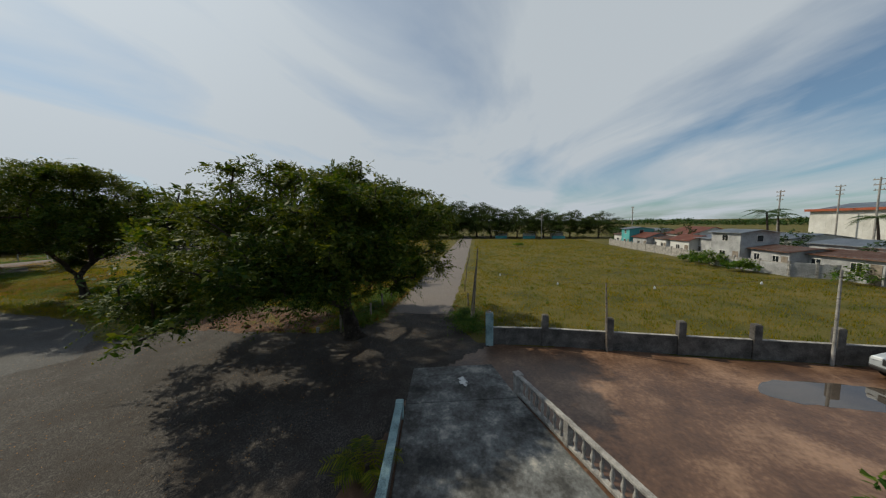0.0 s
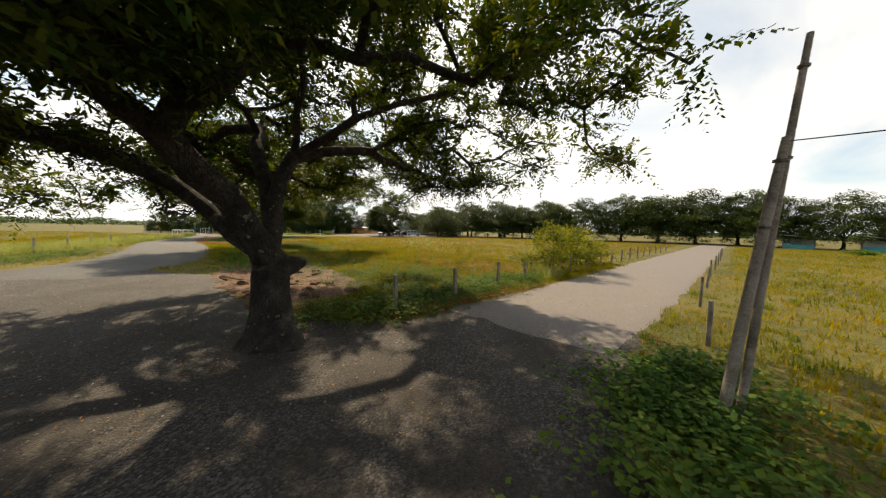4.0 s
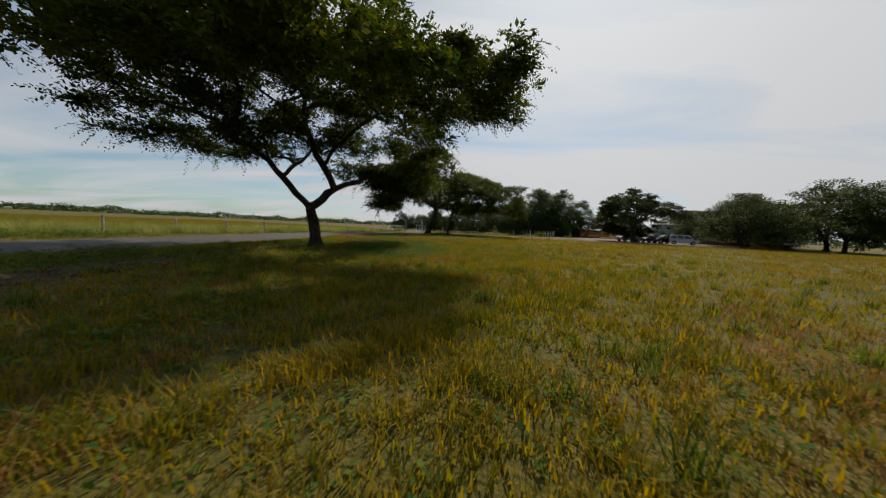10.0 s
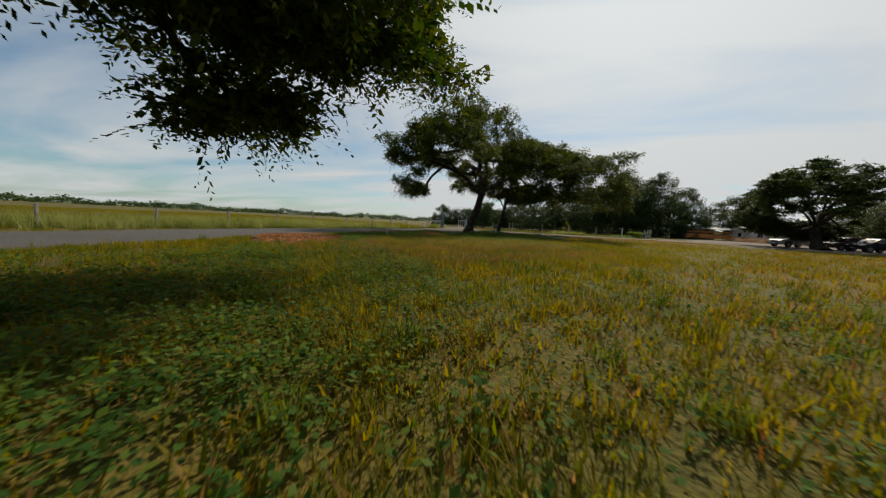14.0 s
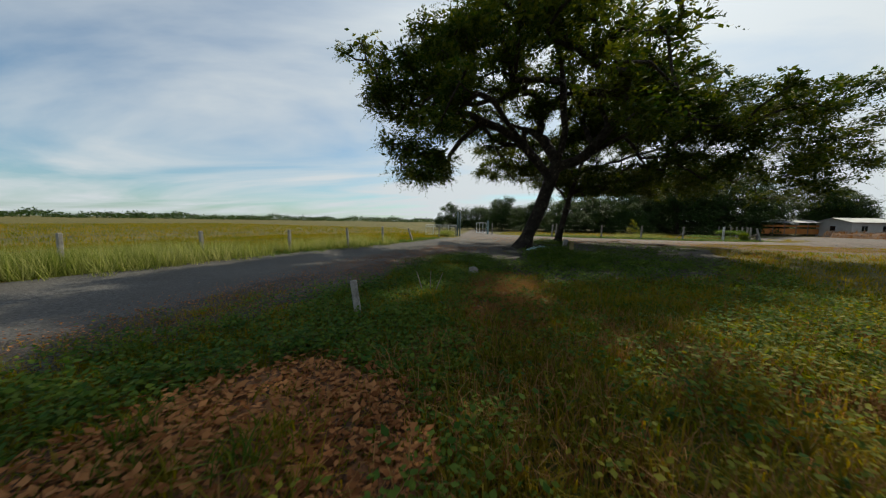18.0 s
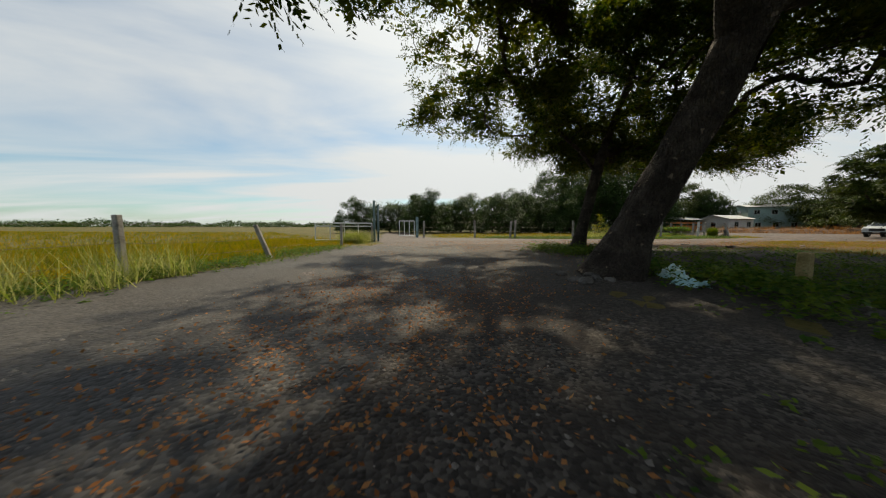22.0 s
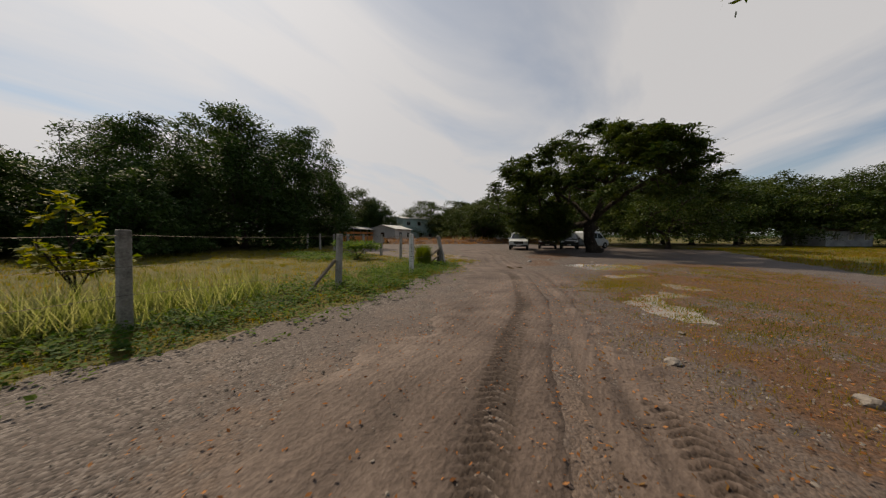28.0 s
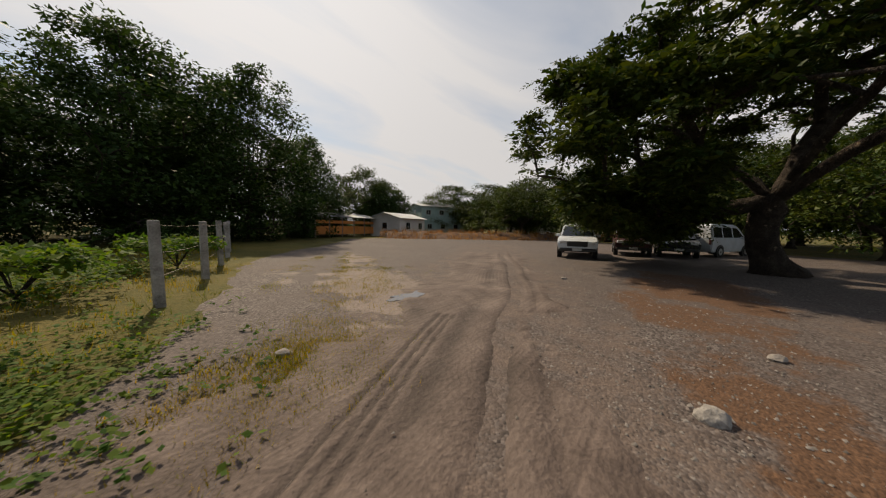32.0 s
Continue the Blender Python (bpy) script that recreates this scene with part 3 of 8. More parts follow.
def make_tree(name, at, seed, height, radius, base, trunk_r, fork, lean=(0.0, 0.0), centre=(0.0, 0.0), clumps=220, per=110, leaf=0.15, flat=0.5,
              clump_r=0.85, limbs=6, leaves=None, thick=0.45, stretch=(1.0, 1.0), label="", category="tree", skirt=0.25, group="", sides=9, extra=(), bow=(0.0, 0.0), fine=False, gap=-0.22, tilt=0.0, cut=(), guides=(), shift=(0.0, 0.0), stubs=(), inner=46, gather=0.0, dome_shape=(2.2, 0.5)):
    """A spreading tree: a leaning trunk, limbs that reach the clumps of a domed, broken crown, and the crown's leaves."""
    rng = np.random.default_rng(seed)
    ob = thing(name, at, label, category, group)
    fk = np.array([lean[0], lean[1], fork])
    # clump centres in the shell of a lumpy dome
    pts = []
    while len(pts) < clumps:
        a, q = rng.uniform(0, 2 * np.pi), math.sqrt(rng.random())
        lump = 1 + 0.16 * math.sin(3 * a + seed) + 0.12 * math.sin(5 * a + 2.1 * seed) + 0.07 * math.sin(9 * a + seed)
        dome = max(0.0, 1 - q ** dome_shape[0]) ** dome_shape[1]
        top = base + (height - base) * dome * (1 + 0.10 * math.sin(4 * q * math.cos(a) + seed) + 0.08 * math.sin(6 * q * math.sin(a)))
        low = base + (height - base) * 0.30 * (1 - q ** 2) - skirt * (height - base) * q ** 3 * (0.5 + 0.5 * math.sin(4 * a + seed))
        z = top - (top - low) * thick * 2 * rng.random() ** 1.5 * 0.9
        x, y = q * radius * lump * stretch[0] * math.cos(a), q * radius * lump * stretch[1] * math.sin(a)
        if noise.noise((x * 0.45 + seed, y * 0.45, z * 0.6)) < gap:
            continue
        z += tilt * x * (z - base) / (height - base)
        pts.append((x + centre[0], y + centre[1], max(z, 0.8)))
    for (x, y, z), (dx, dy, dz), m in extra:
        pts += [(x + rng.uniform(-dx, dx), y + rng.uniform(-dy, dy), z + rng.uniform(-dz, dz)) for _ in range(m)]
    pts = np.array([p for p in pts if not any(math.hypot(p[0] - x, p[1] - y) < r and p[2] < top for x, y, r, top in cut)])
    if gather:
        # twigs crowd into boughs, with gaps between
        hubs = pts[rng.permutation(len(pts))[:max(12, len(pts) // 9)]]
        pts += gather * (hubs[np.argmin(((pts[:, None] - hubs[None]) ** 2).sum(2), 1)] - pts)
    pts[:, :2] += shift
    # the wood
    k = 7 if trunk_r < 0.25 else 18
    s = np.linspace(0, 1, k)[:, None]
    bend = np.sin(s * np.pi) * np.array([[rng.normal() * 0.10, rng.normal() * 0.10, 0]]) * fork * 0.4
    if any(bow):
        bend = np.sin(s * np.pi) * np.array([[bow[0], bow[1], 0]])
    trunk = s ** 1.15 * fk * [1, 1, 0] + s * fk * [0, 0, 1] + bend
    along_ = unit(trunk[-1] - trunk[-2])
    nodes = [tuple(p) for p in trunk]
    parent = [-1] + list(range(k - 1))
    order = np.argsort(-np.linalg.norm(pts - fk, axis=1) * rng.uniform(0.75, 1.25, len(pts)))
    far = list(order[:limbs * 6])
    prim, ang = [], []
    for i in far:
        a = math.atan2(pts[i][1] - fk[1], pts[i][0] - fk[0])
        if all(abs((a - b + np.pi) % (2 * np.pi) - np.pi) > 4.4 / limbs for b in ang):
            prim.append(i), ang.append(a)
    if guides:
        prim = []
        for line in guides:
            line = [np.array(q, float) for q in line]
            last = int(np.argmin([np.linalg.norm(np.array(q) - line[0]) for q in nodes]))
            line = smooth_loop(np.array([nodes[last]] + line[1:]), 0.55, 0, 0, closed=False)
            for pt in line[1:]:
                nodes.append(tuple(pt + rng.normal(size=3) * 0.035)), parent.append(last)
                last = len(nodes) - 1
    rest = [i for i in np.argsort(np.linalg.norm(pts - fk, axis=1)) if i not in prim]
    for i in prim + rest:
        p = pts[i]
        arr = np.array(nodes[k - 1:])
        dist = np.linalg.norm(arr - p, axis=1) + 0.5 * np.maximum(arr[:, 2] - p[2], 0) + 0.12 * np.linalg.norm(arr - fk, axis=1)
        j = k - 1 if i in prim else int(np.argmin(dist)) + k - 1
        a = np.array(nodes[j])
        n = max(2, int(np.linalg.norm(p - a) / 0.7))
        rise = np.array([0, 0, 0.16 if i in prim else 0.06]) * np.linalg.norm(p - a)
        side = rng.normal(size=3) * 0.07 * np.linalg.norm(p - a)
        last = j
        for q in range(1, n + 1):
            u = q / n
            pt = a + (p - a) * u + (rise + side) * math.sin(u * math.pi) + (i in prim) * along_ * 0.55 * np.linalg.norm(p - a) * u * (1 - u) ** 2.2 + rng.normal(size=3) * 0.05 * (u < 1)
            nodes.append(tuple(pt)), parent.append(last)
            last = len(nodes) - 1
    nodes, par = np.array(nodes), np.array(parent)
    load = np.zeros(len(nodes))
    kids = [[] for _ in nodes]
    for i in range(len(nodes) - 1, 0, -1):
        load[i] = max(load[i], 1) if not kids[i] else load[i]
        load[par[i]] += load[i]
        kids[par[i]].append(i)
    rad = trunk_r * 0.84 * (load / load[k - 1]) ** 0.42
    rad = np.maximum(rad, 0.008)
    ss = np.linspace(0, 1, k)
    rad[:k] = trunk_r * (1.0 - 0.16 * ss) * (1 + 0.40 * np.maximum(0, 0.2 - ss) / 0.2)
    chains, done = [], set()
    for i in range(len(nodes)):
        for c in kids[i]:
            if i and c == max(kids[i], key=lambda q: load[q]) :
                continue
            ch, rr, q = [nodes[i]], [min(rad[i], rad[c] * 1.15)], c
            while True:
                ch.append(nodes[q]), rr.append(rad[q])
                if not kids[q]:
                    break
                q = max(kids[q], key=lambda z: load[z])
            chains.append((np.array(ch), np.array(rr)))
    chains += [(np.array([a, (np.array(a) * 0.45 + np.array(b) * 0.55) + [0, 0, 0.05], b]), np.array([ra, ra * 0.8, ra * 0.45])) for a, b, ra in stubs]
    v, f = tubes(chains, sides)
    if trunk_r > 0.15:
        # bark ridges and root flare
        axis = np.c_[np.interp(v[:, 2], trunk[:, 2], trunk[:, 0]), np.interp(v[:, 2], trunk[:, 2], trunk[:, 1])]
        off = v[:, :2] - axis
        a = np.arctan2(off[:, 1], off[:, 0])
        low = np.clip(1 - v[:, 2] / 0.8, 0, 1) ** 1.6
        lump = 0.07 * np.sin(3 * a + 1.3 * v[:, 2] + seed) + 0.05 * np.sin(7 * a - 2.1 * v[:, 2]) + 0.04 * np.sin(5 * v[:, 2] + 2 * a) + 0.03 * np.sin(13 * a + 3 * np.sin(4 * v[:, 2]))
        grow = lump + low * (0.25 + 0.45 * np.maximum(0, np.sin(2.5 * a + seed)) ** 2)
        v[:, :2] += off * (grow * (np.hypot(off[:, 0], off[:, 1]) < trunk_r * 2) * np.clip((fork * 1.2 - v[:, 2]) / (fork * 0.35), 0, 1))[:, None]
    trunk_ob = raw("trunk", v, f, M_BARK, ob, True)
    trunk_ob.location.z = -0.08
    rs = clump_r * rng.uniform(0.65, 1.3, len(pts))
    if fine:
        v, f = fronds(rng, pts, rs, max(4, per // 15), 15, leaf, flat, 0.3)
        # the shaded inner leaves of each clump
        v2, f2 = leaf_inner(rng, pts, rs * 0.8, inner, leaf * 1.7, flat)
        v, f = np.concatenate([v, v2]), np.concatenate([f, f2 + len(v)])
    else:
        v, f = spray(rng, pts, rs, per, leaf, flat, 0.25)
    raw("crown", v, f, leaves or M_LEAF, ob)
    return ob


def blades(rng, xy, height, n, spread, width=0.012, lean=0.45, zbase=0.0, bent=False):
    """Tufts of blades at xy: n blades a tuft; bent ones arch over."""
    m = len(xy) * n
    p = np.repeat(xy, n, 0)
    h = np.repeat(np.broadcast_to(height, len(xy)), n) * rng.uniform(0.55, 1.25, m)
    a, b = rng.uniform(0, 2 * np.pi, m), rng.uniform(0, 2 * np.pi, m)
    base = np.c_[p + np.c_[np.cos(a), np.sin(a)] * (spread * rng.random(m) ** 0.7)[:, None], np.broadcast_to(zbase, m) - 0.02]
    d = np.c_[np.cos(b), np.sin(b), np.zeros(m)]
    s = np.c_[-np.sin(b), np.cos(b), np.zeros(m)] * (width * rng.uniform(0.7, 1.4, m))[:, None]
    k = (lean * rng.uniform(0.2, 1.3, m) * h)[:, None]
    up = np.array([[0, 0, 1.0]]) * h[:, None]
    if bent:
        mid = base + up * 0.66 + d * k * 0.45
        v = np.stack([base - s, base + s, mid + s * 0.8, mid - s * 0.8, base + up * 0.90 + d * k * 1.4], 1).reshape(-1, 3)
        i = np.arange(m)[:, None] * 5
        return v, np.concatenate([i + [0, 1, 2], i + [0, 2, 3], i + [3, 2, 4]])
    v = np.stack([base - s, base + s, base + up * 0.95 + d * k], 1).reshape(-1, 3)
    return v, np.arange(len(v)).reshape(-1, 3)


def weeds(rng, xy, height, per, leaf):
    """Low broad-leaved plants at xy."""
    m = len(xy) * per
    c = np.repeat(xy, per, 0)
    h = np.repeat(np.broadcast_to(height, len(xy)), per)
    o = rng.normal(size=(m, 2)) * (h * 0.45)[:, None]
    z = h * rng.random(m) ** 0.7
    p = np.c_[c + o, z]
    a = rng.uniform(0, 2 * np.pi, m)
    d = unit(np.c_[np.cos(a), np.sin(a), rng.normal(size=m) * 0.35])
    up = unit(rng.normal(size=(m, 3)) * 0.3 + [0, 0, 1])
    L = leaf * rng.uniform(0.6, 1.4, m)
    return leaf_quads(p, d, unit(np.cross(d, up)), L * 1.15, L * 0.8)


def pebbles(rng, xyz, size):
    """Small broken stones, their upper faces."""
    base = np.array([[1, 0, -0.4], [0.31, 0.95, -0.4], [-0.81, 0.59, -0.4], [-0.81, -0.59, -0.4], [0.31, -0.95, -0.4], [0, 0, 0.62]], float)
    tri = np.array([[0, 1, 5], [1, 2, 5], [2, 3, 5], [3, 4, 5], [4, 0, 5]])
    m = len(xyz)
    v = base[None] * rng.uniform(0.55, 1.2, (m, 6, 1)) * size[:, None, None] + rng.normal(size=(m, 6, 3)) * 0.12 * size[:, None, None]
    a = rng.uniform(0, 2 * np.pi, m)
    c, s = np.cos(a)[:, None], np.sin(a)[:, None]
    v = np.stack([v[..., 0] * c - v[..., 1] * s, v[..., 0] * s + v[..., 1] * c, v[..., 2]], -1) + xyz[:, None]
    return v.reshape(-1, 3), (tri[None] + np.arange(m)[:, None, None] * 6).reshape(-1, 3)


def scatter(rng, n, poly, loose=0.0):
    """n points in a polygon; loose: how far they stray over its edge."""
    poly = np.array(poly, float)
    lo, hi = poly.min(0), poly.max(0)
    out = np.zeros((0, 2))
    while len(out) < n:
        p = rng.uniform(lo, hi, (n * 2, 2))
        out = np.concatenate([out, p[inside(p, poly)]])
    return out[:n] + rng.normal(size=(n, 2)) * loose


def inside(p, poly):
    x, y = p[:, 0], p[:, 1]
    r = np.zeros(len(p), bool)
    for (x1, y1), (x2, y2) in zip(poly, np.roll(poly, -1, 0)):
        r ^= ((y1 > y) != (y2 > y)) & (x < (x2 - x1) * (y - y1) / (y2 - y1 + 1e-12) + x1)
    return r


def smooth_loop(pts, step=0.5, rough=0.25, seed=0, closed=True):
    """A rounded, ragged outline through a few corners."""
    pts = np.array(pts, float)
    n = len(pts)
    out = []
    for i in range(n if closed else n - 1):
        p0, p1, p2, p3 = (pts[(i + k) % n] if closed else pts[min(max(i + k, 0), n - 1)] for k in (-1, 0, 1, 2))
        m = max(2, int(np.linalg.norm(p2 - p1) / step))
        for u in np.arange(m) / m:
            out.append(0.5 * (2 * p1 + (p2 - p0) * u + (2 * p0 - 5 * p1 + 4 * p2 - p3) * u * u + (3 * p1 - p0 - 3 * p2 + p3) * u ** 3))
    if not closed:
        out.append(pts[-1])
    out = np.array(out)
    rng = np.random.default_rng(seed)
    j = rng.normal(size=out.shape) * rough
    j = (j + np.roll(j, 1, 0)) * 0.5
    return out + j


def patch(name, pts, z, material, label="", category="", rough=0.25, seed=0, step=0.6, kind="structure", drop=0.05):
    """A flat ragged sheet lying on the ground, with a skirt sunk into it."""
    loop = smooth_loop(pts, step, rough, seed)
    bm = bmesh.new()
    vs = [bm.verts.new((x, y, z)) for x, y in loop]
    f = bm.faces.new(vs)
    if f.normal.z < 0 or (f.normal_update() or f.normal.z < 0):
        f.normal_flip()
    bmesh.ops.extrude_face_region(bm, geom=[f])
    low = [e for e in bm.verts if e in vs]
    for v in low:
        v.co.z = z - drop
    bmesh.ops.triangulate(bm, faces=[q for q in bm.faces if len(q.verts) > 4])
    bmesh.ops.recalc_face_normals(bm, faces=bm.faces)
    ob = part(name, bm, material)
    return tagged(ob, label, category, kind=kind)


def ribbon(pts, width, step=1.5):
    """The outline of a road of that width along a line of corners."""
    c = smooth_loop(pts, step, 0, 0, closed=False)
    d = unit(np.gradient(c, axis=0))
    nrm = np.c_[-d[:, 1], d[:, 0]]
    return np.concatenate([c + nrm * width / 2, (c - nrm * width / 2)[::-1]])


def poly_depth(p, poly):
    """How far points lie inside a polygon (negative: outside)."""
    poly = np.asarray(poly, float)
    best = np.full(len(p), 1e9)
    for (x1, y1), (x2, y2) in zip(poly, np.roll(poly, -1, 0)):
        u = np.clip(((p[:, 0] - x1) * (x2 - x1) + (p[:, 1] - y1) * (y2 - y1)) / ((x2 - x1) ** 2 + (y2 - y1) ** 2 + 1e-12), 0, 1)
        best = np.minimum(best, np.hypot(p[:, 0] - x1 - u * (x2 - x1), p[:, 1] - y1 - u * (y2 - y1)))
    return np.where(inside(p, poly), best, -best)


def ragged(x, y, seed):
    return 0.6 * wave(x * 2.3, y * 2.3, seed) + 0.4 * wave(x * 7.1, y * 7.1, seed * 2 + 1) + 0.25 * wave(x * 19, y * 19, seed + 3)


# the strip of earth torn up beside the fence
TORN = [(9.4, 26.5), (10.2, 21), (11.4, 19.4), (13.3, 19.5), (14.5, 21.4), (14.9, 25), (14.6, 31), (14.3, 38), (13.3, 38), (13.2, 31), (12.6, 28.5), (11.0, 31)]
# basins that hold water
def pool(cx, cy, rx, ry, seed, turn=0.0):
    """The ragged outline of a shallow pool."""
    a = np.linspace(0, 2 * np.pi, 26, endpoint=False)
    r = 1 + 0.28 * np.sin(2 * a + seed) + 0.22 * np.sin(5 * a + 2 * seed) + 0.14 * np.sin(9 * a + 3 * seed)
    x, y, c, q = rx * r * np.cos(a), ry * r * np.sin(a), math.cos(radians(turn)), math.sin(radians(turn))
    return np.c_[cx + x * c - y * q, cy + x * q + y * c]


HOLLOWS = [np.array([(41.3, 91.2), (42.3, 91.9), (43.1, 92.6), (44.3, 92.0), (45.2, 90.5), (44.8, 89.0), (43.2, 89.2), (42.0, 90.0)]), pool(39.9, 90.1, 1.0, 0.55, 2, -30), pool(34.75, 89.8, 0.95, 0.75, 6, -25), pool(36.15, 89.6, 0.75, 0.42, 3, -20), pool(42.4, 87.6, 0.7, 0.4, 4), pool(37.9, 88.9, 0.6, 0.35, 5)]


def sheet(name, outline, z, step, material, label, category, fade=0.5, uneven=0.4, drop=0.10, relief=0.006, seed=1.0, masks=None, kind="structure"):
    """Ground laid over the meadow: a fine grid whose rim sinks away along a broken edge. masks: shares of other soils, by name."""
    outline = np.asarray(outline, float)
    lo, hi = outline.min(0) - 1.2, outline.max(0) + 1.2
    xs, ys = np.arange(lo[0], hi[0], step), np.arange(lo[1], hi[1], step)
    X, Y = np.meshgrid(xs, ys)
    p = np.c_[X.ravel(), Y.ravel()]
    d = poly_depth(p, outline) + uneven * ragged(p[:, 0], p[:, 1], seed)
    h = z - drop * np.clip(-d / fade, 0, 1) + relief * (wave(p[:, 0] * 4, p[:, 1] * 4, seed) + 0.7 * wave(p[:, 0] * 11, p[:, 1] * 11, seed + 2) + 0.5 * wave(p[:, 0] * 27, p[:, 1] * 27, seed + 5)) * np.clip(d / 0.4, 0, 1)
    h += field_height(p[:, 0], p[:, 1]) + 0.008
    for hollow in HOLLOWS:
        h -= 0.05 * np.clip(poly_depth(p, hollow) / 0.45 + 0.25 + 0.55 * ragged(p[:, 0] * 1.5, p[:, 1] * 1.5, 4.0), 0, 1)
    n = len(xs)
    i = (np.arange(len(ys) - 1)[:, None] * n + np.arange(n - 1)[None]).ravel()
    f = np.c_[i, i + 1, i + n + 1, i + n]
    f = f[(d[f] > -fade - step).any(1)]
    used = np.unique(f)
    back = np.zeros(len(p), int)
    back[used] = np.arange(len(used))
    ob = raw(name, np.c_[p, h][used], back[f], material, smooth=True)
    for k, fn in (masks or {}).items():
        at = ob.data.attributes.new(k, "FLOAT", "POINT")
        at.data.foreach_set("value", np.clip(fn(p[used]), 0, 1).astype(np.float32))
    return tagged(ob, label, category, kind=kind)

# ---- ground and roads ----
def field_height(x, y):
    """Gentle swells of the meadow, a spoil heap and a ditch bank; flat where vehicles go."""
    h = 0.05 * wave(x, y, 1.3) + 0.03 * wave(x * 2.1, y * 2.1, 4.0)
    keep = np.ones_like(x)
    for line, half in (([(12, 13.6), (25, 14.6), (50, 16.6), (110, 21)], 2.8), ([(3.5, 20), (6.5, 34), (7.6, 46), (7.9, 60), (8.6, 72), (11, 86), (11, 96)], 4.5)):
        for (x1, y1), (x2, y2) in zip(line, line[1:]):
            u = np.clip(((x - x1) * (x2 - x1) + (y - y1) * (y2 - y1)) / ((x2 - x1) ** 2 + (y2 - y1) ** 2), 0, 1)
            d = np.hypot(x - x1 - u * (x2 - x1), y - y1 - u * (y2 - y1))
            keep = np.minimum(keep, np.clip((d - half) / 2.5, 0, 1))
    lot = np.clip((84.5 - y) / 3, 0, 1)
    yard = np.clip(np.maximum(x - 11.5, y - 15) / 3, 0, 1)
    return (h * np.minimum(np.maximum(lot, (x > 70) * 0.0), yard)) * keep - 0.008


fine_x = np.concatenate([[-2600, -1200, -500, -220, -120, -80], np.arange(-50, 111, 0.9), [140, 190, 280, 500, 1200, 2600]])
fine_y = np.concatenate([[-2600, -1200, -500, -220, -120, -70], np.arange(-40, 135, 0.9), [150, 190, 280, 500, 1200, 2600]])
gx, gy = np.meshgrid(fine_x, fine_y)
gz = np.where((np.abs(gx - 30) < 85) & (np.abs(gy - 47) < 92), field_height(gx, gy), -0.008)
nx, ny = len(fine_x), len(fine_y)
ii = (np.arange(ny - 1)[:, None] * nx + np.arange(nx - 1)[None]).ravel()
ground = raw("ground", np.c_[gx.ravel(), gy.ravel(), gz.ravel()], np.c_[ii, ii + 1, ii + nx + 1, ii + nx], M_FIELD, smooth=True)
tagged(ground, "open meadow of dry yellow-green grass", "ground", kind="structure")

sheet("yard", [(10.5, 8.2), (10.6, 3), (10.6, -14), (4, -22), (-16, -22), (-16, 11), (-3, 12.4), (4, 12.4), (8.4, 11.2), (10.2, 9.4)], 0.002, 0.3, M_YARD, "wet brown concrete yard with dirt washed over it", "yard", 0.5, 0.2, 0.06, 0.004, 3)
sheet("junction", [(-34, 42), (-18, 39), (-6, 37.4), (2.2, 34), (5.4, 33.5), (9.6, 27), (9.9, 22.5), (10.2, 18.6), (13, 16.0), (17, 16.2), (17, 11.8), (13, 10.8), (10.6, 9.4), (10.4, 8.4), (8.8, 9.8), (6.5, 11.0), (2, 11.8), (-20, 14), (-40, 24)], 0.008, 0.3,
      M_LITTER, "dark gravel junction littered with leaves", "road", 0.4, 0.3, 0.08, 0.005, 5)
sheet("road_field", ribbon([(3.0, 30), (6.2, 36), (7.2, 46), (6.8, 60), (7.3, 68), (8.6, 74), (10.5, 80), (11.5, 88)], 5.6), 0.020, 0.2, M_ROAD, "narrow worn asphalt road with gravel edges", "road", 0.4, 0.30, 0.08, 0.004, 7)
sheet("road_side", ribbon([(15.0, 14.0), (25, 14.6), (50, 16.6), (110, 21.5)], 4.3), 0.024, 0.3, M_DIRTROAD, "pale dirt road across the fields", "road", 0.4, 0.22, 0.08, 0.004, 9)
TRACK_LINE = smooth_loop([(12.5, 84), (17, 88.6), (22, 90.2), (27, 91.1), (33, 92.2), (37.5, 93.6), (42, 95.9), (45, 97.1), (50, 99.4), (56, 102.4), (63, 106)], 0.8, 0, 0, closed=False)


def near_track(p, half):
    d = np.sqrt(((p[:, None] - TRACK_LINE[None]) ** 2).sum(2)).min(1)
    return 1.05 - d / half


def soft(poly, w):
    return lambda p: 0.5 + poly_depth(p, poly) / w


def blotches(p, seed):
    """Patches one to three metres across, 0 to 1."""
    return np.clip(0.5 + 1.1 * wave(p[:, 0] * 2.6, p[:, 1] * 2.6, seed) + 0.5 * wave(p[:, 0] * 8, p[:, 1] * 8, seed + 2), 0, 1)


sandy = soft([(42.6, 96.0), (46, 98.0), (49.5, 103.5), (51, 109), (47.6, 107), (44.6, 104), (42.9, 101.2), (41.6, 98.4), (41.2, 96.8)], 3.0)
trodden = soft([(22.5, 86.2), (27, 84.6), (38, 83.5), (48, 84), (47, 88.5), (42, 91.4), (36, 91.2), (29, 89.8), (23, 88.6)], 2.6)
rusty = soft([(40.9, 93.3), (42.0, 92.5), (44.6, 92.8), (47, 92.4), (54, 92.6), (54, 95.6), (49, 96), (45.8, 95.1), (43.6, 94.6), (42.2, 94.4)], 1.6)
# litter ground beneath the crowns, with their shade painted into its colour
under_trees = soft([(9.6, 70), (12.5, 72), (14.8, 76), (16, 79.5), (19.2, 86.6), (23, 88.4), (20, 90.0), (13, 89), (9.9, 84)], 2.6)
